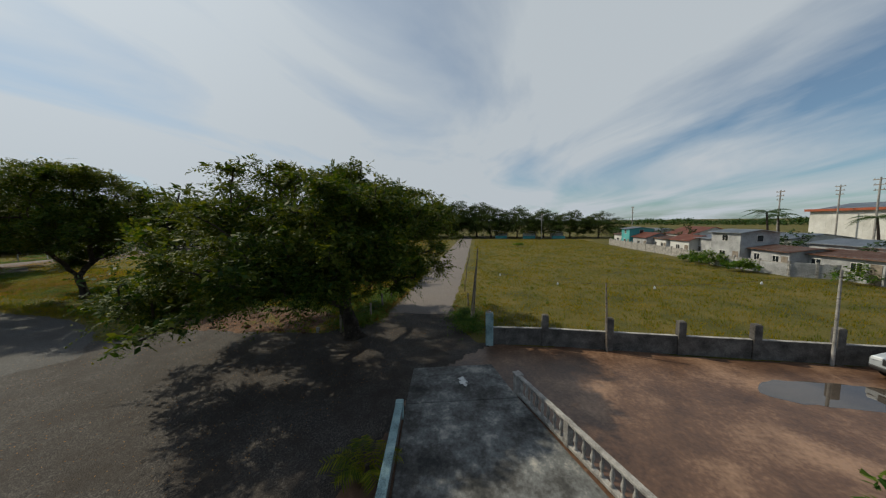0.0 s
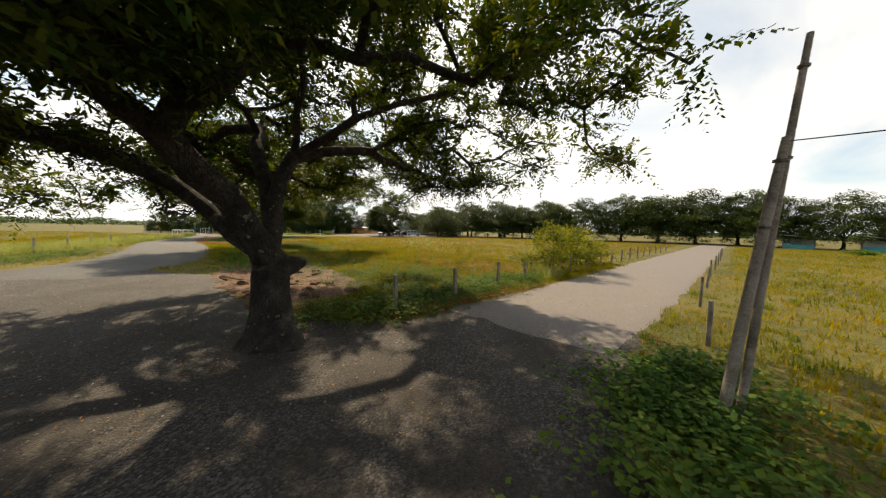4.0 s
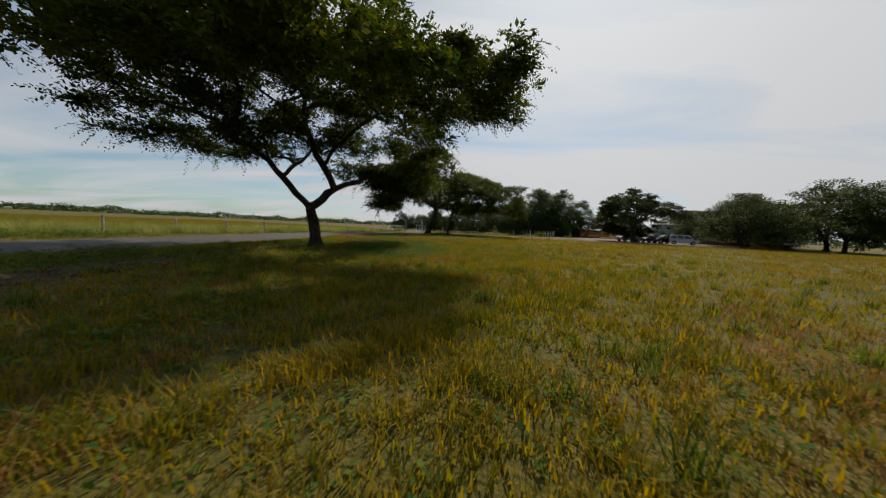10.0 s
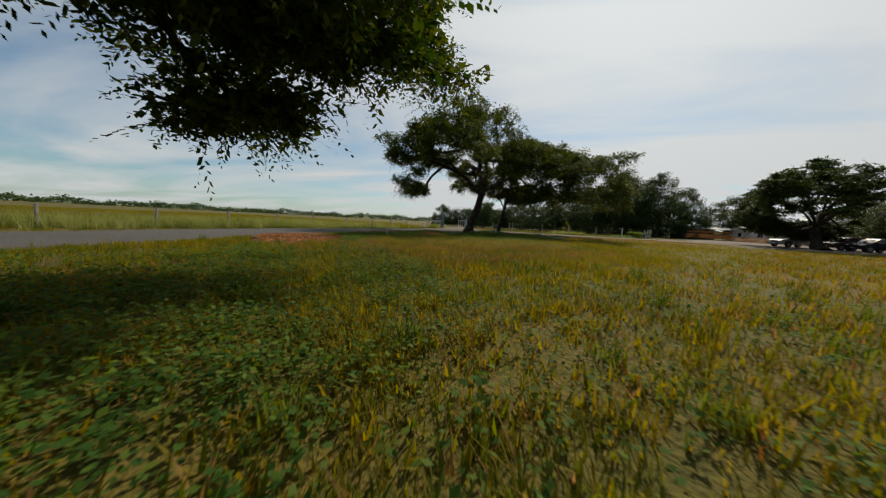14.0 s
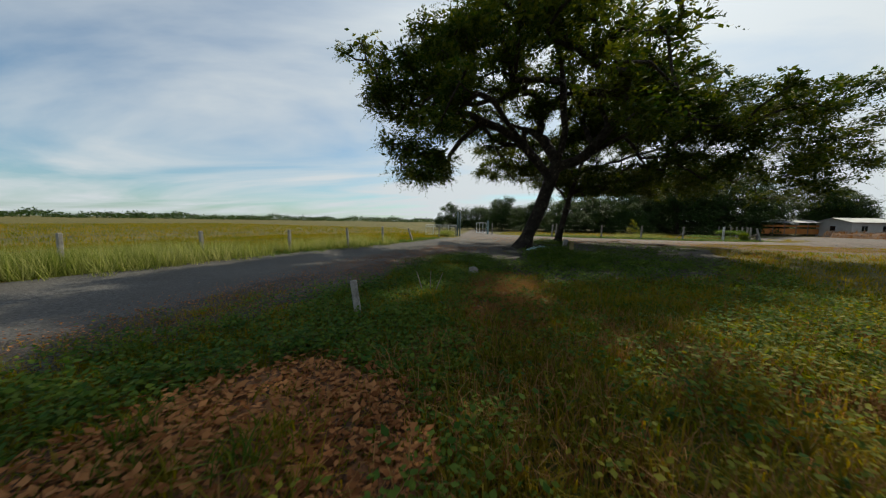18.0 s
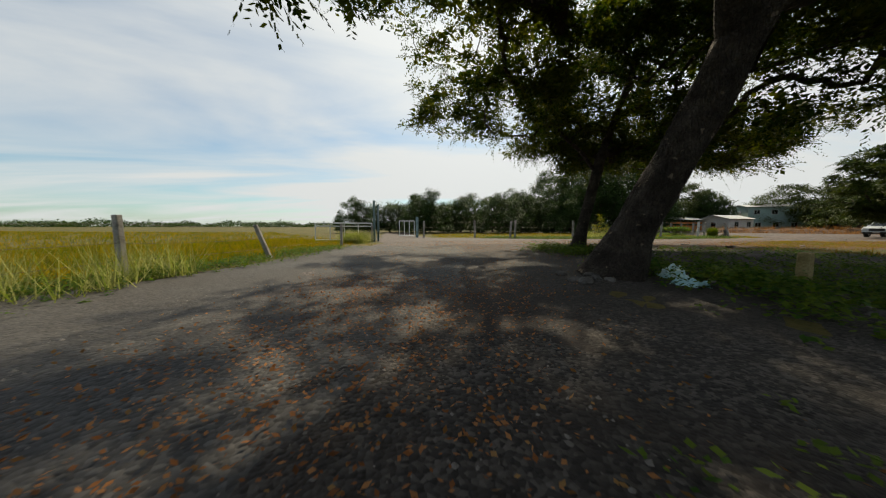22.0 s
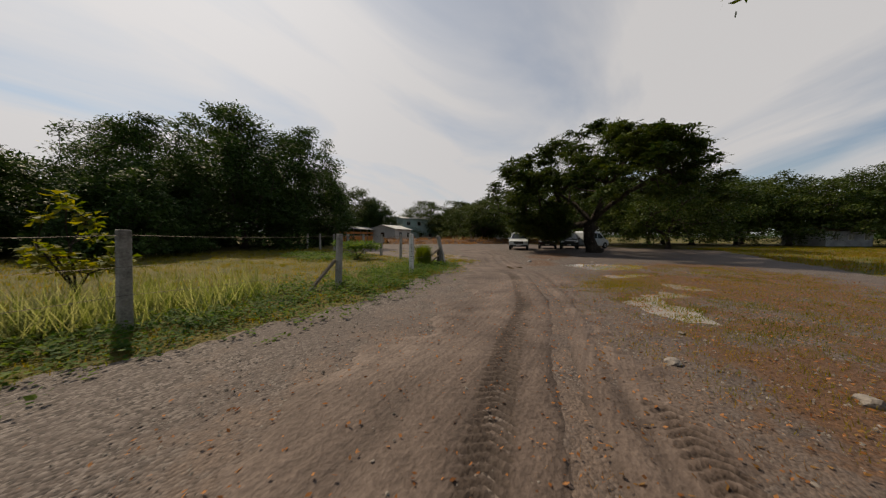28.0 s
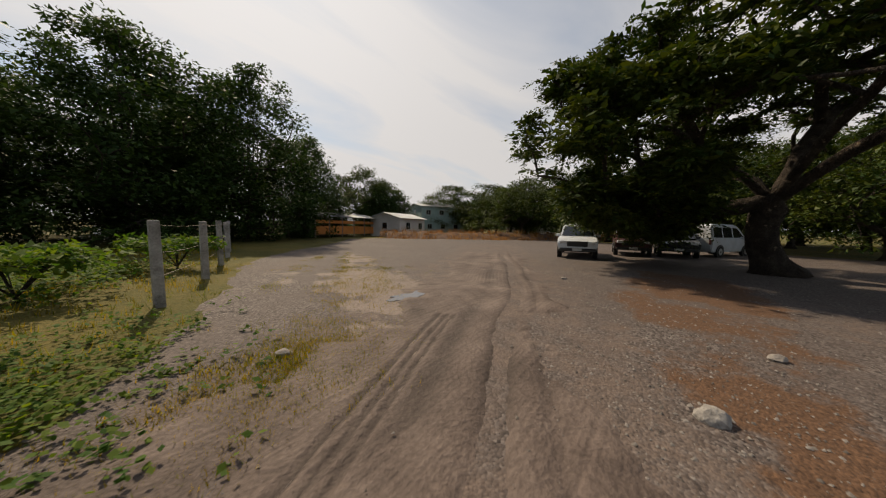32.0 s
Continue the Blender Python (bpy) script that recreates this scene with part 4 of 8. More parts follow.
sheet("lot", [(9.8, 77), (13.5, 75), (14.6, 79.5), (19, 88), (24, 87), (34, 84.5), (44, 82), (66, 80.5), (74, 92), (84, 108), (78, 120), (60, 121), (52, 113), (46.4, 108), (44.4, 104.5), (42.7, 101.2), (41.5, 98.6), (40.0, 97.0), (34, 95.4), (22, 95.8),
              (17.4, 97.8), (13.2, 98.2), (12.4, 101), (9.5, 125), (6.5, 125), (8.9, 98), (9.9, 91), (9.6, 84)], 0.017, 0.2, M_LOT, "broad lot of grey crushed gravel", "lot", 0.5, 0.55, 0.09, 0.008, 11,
      {"mud": lambda p: np.maximum(np.minimum(near_track(p, 4.0), 0.55), 0.50 * blotches(p, 3.0)), "sand": lambda p: sandy(p) * (0.25 + 0.65 * blotches(p, 8.0)), "rust": lambda p: np.minimum(np.maximum(trodden(p), rusty(p)), 1.0) * (0.50 + 0.35 * blotches(p, 5.0)), "litter_and_shade": lambda p: under_trees(p) * 0.9})
tc = smooth_loop([(26, 90.9), (29, 91.4), (33, 92.2), (37.5, 93.6), (42, 95.9), (45, 97.1), (50, 99.4), (56, 102.4)], 0.026, 0, 0, closed=False)
td = unit(np.gradient(tc, axis=0))
tu = np.linspace(-1.9, 1.9, 104)
tx = tc[:, None, 0] - td[:, None, 1] * tu[None]
ty = tc[:, None, 1] + td[:, None, 0] * tu[None]
run_ = np.arange(len(tc))[:, None] * 0.026
sway = 0.10 * np.sin(run_ * 0.45) + 0.05 * np.sin(run_ * 1.3 + 1)
# ruts and tread gaps get one painted darkening for wet mud and shade
rut, wet_shade = np.zeros_like(tx), np.zeros_like(tx)
for off_, half, deep, damp_shade in ((-1.08, 0.08, 0.022, 0.45), (-0.64, 0.14, 0.055, 1.0), (-0.02, 0.17, 0.020, 0.6), (0.78, 0.20, 0.014, 0.2)):
    q = np.exp(-((tu[None] - off_ - sway) / half) ** 2)
    rut -= deep * q
    wet_shade = np.maximum(wet_shade, damp_shade * q * np.clip(0.6 + 1.6 * wave(tx * 2.2, ty * 2.2, 6.0 + off_), 0, 1))
tyre = tu[None] - sway
inrut = (np.abs(tyre + 0.02) < 0.16) * (wave(run_ * 0.9, 0 * run_, 2.0) > -0.35) + (np.abs(tyre + 1.35) < 0.15) * (wave(run_ * 1.1, 0 * run_, 5.0) > 0.1)
inrut = inrut * (run_ < 12.5)
lug = 0.015 * np.tanh(3 * np.sin(run_ * 62 + np.abs(np.where(tyre > -0.7, tyre + 0.02, tyre + 1.35)) * 36)) * inrut
wet_shade = np.maximum(wet_shade, 0.75 * (lug < -0.007))
for off_ in (0.20, 0.31, 0.44):
    q = np.exp(-((tu[None] - off_ - sway) / 0.03) ** 2) * (run_ > 14.5) * (run_ < 20)
    lug -= 0.03 * q
    wet_shade = np.maximum(wet_shade, 0.8 * q)
lug += 0.007 * np.sin(tyre * 62 + 0.8 * np.sin(run_ * 0.8)) * np.clip(wave(run_ * 1.2 + 0 * tu, 0 * run_ + tu * 2.4, 4.0) * 2, 0, 1)
edge_ = -0.06 * np.clip((np.abs(tu)[None] + 0.55 * wave(tx * 2.6, ty * 2.6, 3.0) + 0.3 * wave(tx * 9, ty * 9, 1.0) - 1.2) / 0.45, 0, 1)
tz = 0.046 + rut + lug + edge_ + 0.010 * wave(tx * 5, ty * 5, 1.0) + 0.008 * wave(tx * 17, ty * 17, 6.0) + 0.006 * wave(tx * 47, ty * 47, 2.0)
RUT_POOLS = [pool(40.45, 94.40, 0.38, 0.15, 1, 24), pool(40.62, 94.08, 0.36, 0.13, 4, 24)]
for q in RUT_POOLS:
    tz -= 0.045 * np.clip(poly_depth(np.c_[tx.ravel(), ty.ravel()], q).reshape(tx.shape) / 0.08 + 0.4 * wave(tx * 9, ty * 9, 2.0) - 0.3, 0, 1)
nt = len(tu)
ti = (np.arange(len(tc) - 1)[:, None] * nt + np.arange(nt - 1)[None]).ravel()
track = raw("track", np.c_[tx.ravel(), ty.ravel(), tz.ravel()], np.c_[ti, ti + 1, ti + nt + 1, ti + nt], M_TRACK, smooth=True)
track.data.attributes.new("wet_shade", "FLOAT", "POINT").data.foreach_set("value", wet_shade.ravel().astype(np.float32))
tagged(track, "muddy wheel track pressed into the gravel", "track", kind="structure")
sheet("bare_earth", TORN, 0.03, 0.16, M_EARTH, "torn-up bare red-brown earth", "earth", 0.5, 0.8, 0.16, 0.085, 15)

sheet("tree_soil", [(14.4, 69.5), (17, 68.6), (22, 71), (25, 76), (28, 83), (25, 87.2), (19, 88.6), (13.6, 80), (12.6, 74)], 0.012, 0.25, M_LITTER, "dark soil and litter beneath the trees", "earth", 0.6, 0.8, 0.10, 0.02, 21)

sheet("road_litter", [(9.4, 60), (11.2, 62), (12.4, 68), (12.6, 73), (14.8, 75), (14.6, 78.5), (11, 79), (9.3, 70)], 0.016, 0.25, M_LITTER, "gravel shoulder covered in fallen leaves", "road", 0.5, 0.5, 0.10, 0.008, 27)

# ---- standing trees along the way ----
make_tree("rain_tree", (10.15, 16.5, 0), 11, 10.2, 8.5, 3.4, 0.42, 1.7, (0.06, 0.40), (0.7, 0.0), 700, 240, 0.150, 0.5, 0.88, 6, label="broad rain tree with a dense umbrella crown at the junction", group="roadside trees", skirt=0.0, thick=0.55, sides=20, fine=True, gap=-0.20, tilt=0.03, bow=(0.0, -0.06), shift=(0.35, 1.4), inner=26, gather=0.22, dome_shape=(2.0, 0.58),
          guides=[((0.06, 0.4, 1.7), (0.2, 1.1, 2.5), (0.8, 1.5, 4.2), (2.6, 1.7, 4.8), (4.4, 2.9, 5.0), (6.6, 4.2, 5.3)), ((0.06, 0.4, 1.7), (-0.9, 1.3, 2.7), (-1.9, 2.8, 3.8), (-3.6, 5.4, 4.9), (-5.0, 7.0, 5.2)), ((0.2, 1.1, 2.5), (0.2, 2.6, 4.6), (0.8, 5.0, 6.4)),
                  ((0.8, 1.5, 4.2), (0.9, 1.0, 6.0), (0.6, 0.3, 8.0)), ((0.06, 0.4, 1.7), (-0.7, -0.1, 3.0), (-2.6, -0.8, 4.6), (-5.0, -1.6, 5.4)), ((0.8, 1.5, 4.2), (2.6, 0.2, 5.6), (5.2, -0.6, 6.6))],
          stubs=[((0.25, 0.6, 1.5), (0.85, 0.85, 1.62), 0.24)],
          extra=[((6.8, 0.8, 4.2), (1.0, 1.8, 0.5), 16), ((-6.6, 3.2, 3.6), (1.4, 2.0, 0.6), 34), ((-3.0, 6.8, 3.2), (3.0, 1.2, 0.8), 26), ((-6.0, -1.8, 4.4), (1.2, 1.8, 0.4), 24), ((0.6, -0.2, 9.3), (1.8, 1.8, 0.5), 30), ((1.0, 6.2, 4.8), (4.0, 1.8, 0.8), 40), ((5.2, -2.8, 6.6), (1.5, 1.4, 0.8), 10), ((-1.2, -5.0, 6.8), (2.4, 1.4, 0.9), 50), ((-5.2, -2.4, 5.4), (1.6, 2.3, 0.9), 34), ((4.4, 4.4, 5.8), (1.6, 1.6, 0.6), 14), ((-5.0, 0.6, 4.2), (2.2, 2.0, 0.4), 36), ((-5.8, -1.6, 4.3), (1.8, 2.2, 0.4), 50), ((-2.8, -3.6, 4.5), (1.8, 1.6, 0.4), 44), ((-4.6, -1.0, 6.2), (2.2, 2.8, 0.9), 66), ((-6.4, 0.5, 4.6), (1.6, 2.4, 0.8), 40), ((-2.6, -2.6, 7.8), (2.4, 2.2, 0.7), 40), ((-3.4, -5.0, 5.0), (1.8, 1.4, 0.8), 36)],
          cut=[(2.8, -8.4, 2.4, 20.0), (0.3, -9.6, 2.9, 20.0)])
make_tree("rain_tree", (14.4, 45.1, 0), 23, 11.8, 10.3, 4.7, 0.30, 2.2, (-0.36, -0.04), (0.6, -0.7), 700, 225, 0.165, 0.36, 0.98, 6, label="tall spreading rain tree beside the narrow road", group="roadside trees", skirt=0.06, thick=0.5, stretch=(0.68, 1.02), bow=(0.05, 0.0), sides=20, fine=True, gap=-0.12, tilt=-0.2,
          guides=[((-0.36, -0.04, 2.2), (-1.0, -0.3, 2.9), (-1.6, -0.6, 3.7), (-2.7, -1.1, 4.9), (-5.2, -2.8, 6.6)), ((-0.36, -0.04, 2.2), (0.3, 0.2, 2.7), (0.85, 0.3, 3.3), (1.9, 0.5, 3.7), (3.3, 0.8, 3.9), (5.2, 1.4, 4.8)), ((0.85, 0.3, 3.3), (0.5, -0.3, 4.4), (0.2, -1.5, 5.9), (1.0, -3.0, 7.6)),
                  ((-1.6, -0.6, 3.7), (-1.8, 1.5, 5.0), (-2.0, 4.0, 6.6)), ((1.9, 0.5, 3.7), (2.6, 2.6, 4.6), (3.6, 5.0, 5.4)), ((0.2, -1.5, 5.9), (-1.5, -4.0, 7.6), (-2.6, -6.0, 8.2)), ((0.5, -0.3, 4.4), (2.6, -1.6, 5.8), (6.0, -3.0, 7.0))],
          extra=[((3.2, 3.6, 4.6), (1.4, 1.4, 0.8), 36), ((4.2, 5.4, 4.4), (1.2, 1.6, 0.8), 26), ((5.0, 6.0, 5.8), (1.5, 3.0, 1.4), 22), ((2.0, -7.5, 6.0), (3.6, 2.0, 0.9), 50), ((-2.4, -6.0, 6.6), (3.2, 3.0, 1.2), 50), ((8.8, -2.8, 7.1), (1.6, 2.8, 0.9), 80), ((-5.0, -1.0, 5.3), (2.4, 3.0, 0.5), 46), ((-1.0, -3.0, 5.5), (2.5, 2.0, 0.5), 36), ((3.4, 2.6, 4.2), (1.4, 1.2, 0.5), 24), ((-3.0, -3.0, 10.4), (3.0, 3.0, 1.0), 40), ((4.2, 4.6, 4.0), (1.0, 1.6, 0.6), 34), ((2.4, 5.4, 3.2), (0.9, 1.2, 0.5), 30), ((1.8, 2.6, 4.5), (1.2, 1.2, 0.5), 16)], cut=[(5.9, 4.0, 2.6, 3.4), (4.2, 6.4, 1.4, 3.3), (-6.5, -9.6, 1.5, 20.0)], inner=32, gather=0.22)
make_tree("rain_tree", (16.05, 78.7, 0), 37, 13.2, 7.6, 4.9, 0.38, 5.0, (1.7, -1.1), (-0.6, -2.3), 660, 210, 0.145, 0.5, 0.88, 6, label="leaning rain tree with a thick tilted trunk", group="roadside trees", skirt=0.12, stretch=(0.95, 1.0), sides=26, fine=True, gap=-0.02, bow=(0.12, 0.0), inner=36, gather=0.15,
          guides=[((1.55, -1.0, 4.6), (3.2, -0.9, 5.4), (5.5, -1.2, 6.6), (8.6, -1.8, 7.8)), ((1.7, -1.1, 5.0), (1.9, -1.6, 6.6), (1.6, -2.5, 8.7), (1.0, -3.2, 10.6)), ((1.4, -0.9, 4.1), (-0.4, -2.0, 6.0), (-2.8, -3.4, 7.0), (-5.4, -5.0, 7.2)), ((1.7, -1.1, 5.0), (0.7, 0.6, 7.0), (-1.8, 2.4, 8.6)),
                  ((3.2, -0.9, 5.4), (4.4, -3.0, 7.2), (5.4, -5.0, 8.6)), ((-0.4, -2.0, 6.0), (-1.6, -5.0, 7.0), (-2.4, -7.6, 6.6))],
          extra=[((-4.5, -6.4, 4.3), (1.1, 1.7, 0.7), 30), ((-6.4, -5.4, 8.2), (1.4, 2.2, 1.4), 34), ((8.6, -2.0, 6.8), (3.2, 1.8, 1.2), 44), ((-4.5, 3.5, 8.7), (2.0, 2.0, 0.8), 50), ((-5.3, -2.6, 4.3), (1.1, 1.2, 0.5), 20), ((1.8, 1.4, 8.8), (2.2, 1.8, 0.9), 44), ((5.8, -2.6, 8.2), (2.4, 1.6, 1.0), 40)],
          cut=[(-7.0, 2.0, 3.4, 7.4), (-8.5, -1.5, 2.6, 6.6)])
make_tree("rain_tree", (18.9, 85.2, 0), 41, 11.4, 8.0, 4.9, 0.23, 4.0, (0.78, -0.30), (4.8, 0.6), 560, 210, 0.145, 0.5, 0.88, 6, label="rain tree with rough bark at the lot's edge", group="roadside trees", skirt=0.06, sides=22, fine=True, gap=-0.12, inner=40, gather=0.12,
          guides=[((0.78, -0.30, 4.0), (1.2, -0.5, 5.6), (2.0, -0.4, 7.6), (3.0, 0.4, 9.4)), ((0.78, -0.30, 4.0), (2.8, 0.6, 4.9), (5.6, 2.4, 5.6), (8.6, 4.6, 5.8)), ((0.8, -0.3, 3.3), (-0.8, 0.3, 5.2), (-3.0, 0.8, 6.6)), ((1.2, -0.5, 5.6), (4.0, -2.4, 6.2), (7.0, -4.8, 6.8)), ((1.2, -0.5, 5.6), (1.2, 2.0, 6.6), (1.8, 5.0, 7.2))],
          extra=[((8.4, 6.2, 5.0), (2.2, 1.0, 0.5), 30), ((11.5, 4.0, 4.9), (1.4, 1.5, 0.5), 20), ((-4.4, 1.0, 7.2), (2.8, 3.2, 1.4), 56), ((-1.0, -2.0, 5.6), (2.0, 2.0, 0.8), 30), ((4.0, -3.0, 4.6), (3.0, 2.4, 0.9), 28), ((3.2, -0.6, 4.4), (1.6, 1.6, 0.5), 30), ((0.5, 2.4, 5.4), (2.4, 2.0, 0.6), 56), ((3.5, 1.0, 5.4), (3.0, 2.6, 0.6), 64), ((7.4, -6.0, 5.8), (3.2, 2.2, 1.9), 34), ((2.4, 7.4, 6.6), (1.0, 0.8, 0.5), 18), ((7.1, -0.2, 5.0), (2.2, 1.5, 0.6), 26), ((7.4, -0.3, 4.0), (1.6, 1.0, 0.5), 8), ((2.6, 3.2, 4.5), (1.8, 1.4, 0.4), 40), ((9.5, -6.5, 6.2), (3.0, 2.5, 2.2), 80), ((6.0, -4.5, 8.8), (3.0, 2.5, 1.2), 60), ((12.0, -5.0, 4.4), (1.8, 2.0, 1.2), 36), ((10.5, 3.0, 5.6), (2.5, 2.0, 0.6), 36)], bow=(0.06, -0.03), cut=[(0.2, 11.2, 3.6, 20.0)])
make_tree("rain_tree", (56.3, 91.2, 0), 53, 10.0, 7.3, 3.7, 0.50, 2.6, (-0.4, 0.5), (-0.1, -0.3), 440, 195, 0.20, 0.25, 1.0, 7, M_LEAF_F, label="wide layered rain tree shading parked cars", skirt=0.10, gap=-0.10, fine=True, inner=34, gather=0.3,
          extra=[((0.4, 5.4, 2.4), (2.2, 1.0, 0.9), 60), ((4.6, 4.4, 2.7), (2.4, 1.2, 0.6), 44), ((-6.6, -3.4, 7.2), (1.6, 1.8, 0.5), 34), ((-4.6, -2.4, 8.3), (1.8, 1.8, 0.6), 34), ((-8.4, -5.2, 4.6), (1.3, 1.5, 0.4), 30), ((-7.8, -4.6, 6.2), (1.5, 1.7, 0.5), 34), ((-3.4, 4.6, 4.0), (2.2, 2.0, 1.2), 50), ((-2.4, 6.0, 7.4), (1.6, 1.2, 1.0), 26), ((-2.0, 5.6, 2.6), (1.6, 0.9, 1.0), 50), ((-3.6, 4.4, 6.2), (1.6, 1.6, 0.8), 30), ((1.4, 3.8, 1.8), (2.2, 1.0, 0.7), 60), ((-1.6, 3.6, 2.6), (1.4, 1.2, 0.8), 40)], cut=[(-10.4, -6.4, 3.6, 20.0), (-10.2, -1.5, 2.2, 20.0)])

# ---- woods and trees farther off ----
def far_tree(seed, height, radius, base, leaves, leaf, clumps=130, per=60, name="tree", label="", thick=0.5, flat=0.6, tr=0.3):
    return make_tree(name, (0, 0, -50), seed, height, radius, base, tr, base * 0.7 + 0.3, (0.2, 0.1), (0, 0), clumps, per, leaf, flat, radius * 0.17, 5, leaves, thick, label=label, skirt=0.3, sides=6)


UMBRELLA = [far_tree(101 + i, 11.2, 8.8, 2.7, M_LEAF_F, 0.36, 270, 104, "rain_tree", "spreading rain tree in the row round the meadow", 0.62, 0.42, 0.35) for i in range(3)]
MANGO = [far_tree(131 + i, 6.0, 4.2, 0.9, M_LEAF_D, 0.25, 240, 86, "mango_tree", "rounded dark mango tree behind the wire fence", 0.75, 0.75, 0.16) for i in range(3)]
TALL = [far_tree(151 + i, 14.5, 7.5, 3.0, M_LEAF_D, 0.32, 320, 150, "broadleaf_tree", "tall dark broadleaf tree beyond the fence", 0.8, 0.75, 0.3) for i in range(2)]
rt = random.Random(5)


def plant(kind, x, y, s=1.0, group=""):
    src = rt.choice(kind)
    ob = copy_thing(src, pose(x, y, 0, 0, 0, rt.uniform(0, 360)) @ Matrix.Diagonal((s * rt.uniform(0.93, 1.07), s * rt.uniform(0.93, 1.07), s * rt.uniform(0.95, 1.05), 1)))
    return tagged(ob, group=group)


for x, y, s in ((70, 84, 0.7), (78, 92, 0.85), (83, 100, 0.8), (86, 84, 0.95), (93, 77, 1.0), (97, 70, 1.0), (101, 62, 1.0), (105, 53, 1.05), (110, 43, 1.15), (112, 34, 1.1), (114, 26, 1.15), (113, 12, 1.0), (112, 2, 0.95), (113, -8, 0.9),
                (111, -17, 0.85), (112, -27, 0.8), (118, 18, 1.1), (120, 36, 1.2), (108, 66, 1.1), (100, 80, 1.1), (92, 92, 1.05), (95, 108, 0.9), (101, 121, 0.85), (112, 132, 0.8), (84, 112, 0.72), (90, 119, 0.8), (97, 116, 0.9), (93, 130, 0.85)):
    plant(UMBRELLA, x, y, s, "trees round the meadow")
for x, y, s in ((2.5, 119, 0.78), (7.5, 122, 0.85), (13, 117, 0.95), (19, 121, 0.85), (24.5, 117, 0.9), (29.5, 121, 1.0), (34, 116, 0.85), (12, 127, 1.0), (22, 128, 1.05), (32, 129, 1.1), (27, 131, 1.1), (16.5, 124, 0.9)):
    plant(MANGO, x, y, s, "mango trees behind the fence")
for x, y, s in ((36, 121, 0.60), (30, 127, 0.5), (44.5, 123, 0.95), (52, 125, 0.92), (58.5, 130, 0.75), (40, 132, 0.8), (49, 134, 1.0), (74, 132, 0.55), (80, 138, 0.6)):
    plant(TALL, x, y, s, "tall trees beyond the fence")
plant(UMBRELLA, 73, 136, 0.88, "trees round the meadow")
for src in UMBRELLA + MANGO + TALL:
    for o in (*src.children_recursive, src):
        bpy.data.objects.remove(o)

# the wooded horizon, one broken belt all round
rng = np.random.default_rng(77)
a = rng.uniform(0, 2 * np.pi, 9000)
dist = rng.uniform(380, 470, 9000)
hgt = 4.6 + 1.6 * np.sin(a * 17) * np.sin(a * 41 + 1) + 0.7 * np.sin(a * 90)
z = np.maximum(hgt, 2.0) * rng.random(9000) ** 0.6
cent = np.c_[20 + np.cos(a) * dist, 50 + np.sin(a) * dist, z]
v, f = spray(rng, cent, np.full(9000, 3.4), 11, 2.2, 0.45)
tagged(raw("far_woods", v, f, M_LEAF_D), "distant belt of dark woods on the horizon", "woods", kind="stuff")

# ---- entrance: wall, post, poles, ramp ----
wall = thing("boundary_wall", (0, 0, 0), "low black-stained concrete wall with taller square posts", "wall")
WP = [(10.8, 5.8), (10.78, 2.7), (10.8, -0.5), (10.85, -3.6), (10.85, -6.7), (10.9, -9.8), (10.9, -12.9)]
line = [(10.5, 8.72)] + WP
for i, ((x1, y1), (x2, y2)) in enumerate(zip(line, line[1:])):
    L = math.hypot(x2 - x1, y2 - y1) - 0.32
    m = pose((x1 + x2) / 2, (y1 + y2) / 2, -0.05, 0, 0, math.degrees(math.atan2(y2 - y1, x2 - x1)))
    p = part("panel", B(L, 0.15, 0.95, m, 0.01), M_DARKCONC, wall)
    part("coping", B(L, 0.19, 0.035, m @ pose(0, 0, 0.95), 0.008), M_CONC, wall, "pale cement coping strip")
for x, y in WP:
    bm = B(0.32, 0.32, 1.68, pose(x, y, -0.05, 0, 0, random.uniform(-2, 2)), 0.015)
    box(bm, 0.24, 0.24, 0.03, pose(x, y, 1.63), 0.005)
    part("post", bm, M_DARKCONC, wall)
gate_post = thing("gate_post", (10.42, 8.68, 0), "cracked pale blue concrete gate post", "post")
bm = B(0.42, 0.40, 1.78, pose(0, 0, -0.05, 0, 0, 4), 0.02)
part("shaft", bm, M_BLUECONC, gate_post)
bm = bmesh.new()
rng = np.random.default_rng(3)
for k in range(5):
    rod(bm, (rng.uniform(-0.15, 0.15), rng.uniform(-0.15, 0.15), 1.7), (rng.uniform(-0.25, 0.25), rng.uniform(-0.2, 0.2), 1.86 + rng.random() * 0.08), 0.008)
part("reinforcing_bar", bm, M_WIRE, gate_post, "rusty bent reinforcing bars")
part("broken_cap", B(0.30, 0.26, 0.07, pose(0.02, 0.03, 1.73, 5, 3, 20), 0.02), M_CONC, gate_post)


def string_pole(x, y, top, lean, r, label, material=M_WOOD):
    ob = thing("pole", (x, y, 0), label, "pole", "string light poles")
    v, f = tubes([(np.array([(0, 0, -0.3), (lean[0] * 0.3, lean[1] * 0.35, top * 0.35), (lean[0] * 0.75, lean[1] * 0.7, top * 0.72), (lean[0], lean[1], top)]), np.array([r * 1.15, r, r * 0.9, r * 0.7]))], 8)
    raw("shaft", v, f, material, ob, True)
    for z in (top * 0.92, top * 0.7):
        part("wire_tie", cyl(bmesh.new(), r * 1.2, r * 1.2, 0.03, pose(lean[0] * z / top, lean[1] * z / top, z), 8), M_WIRE, ob)
    return Vector((x + lean[0], y + lean[1], top))


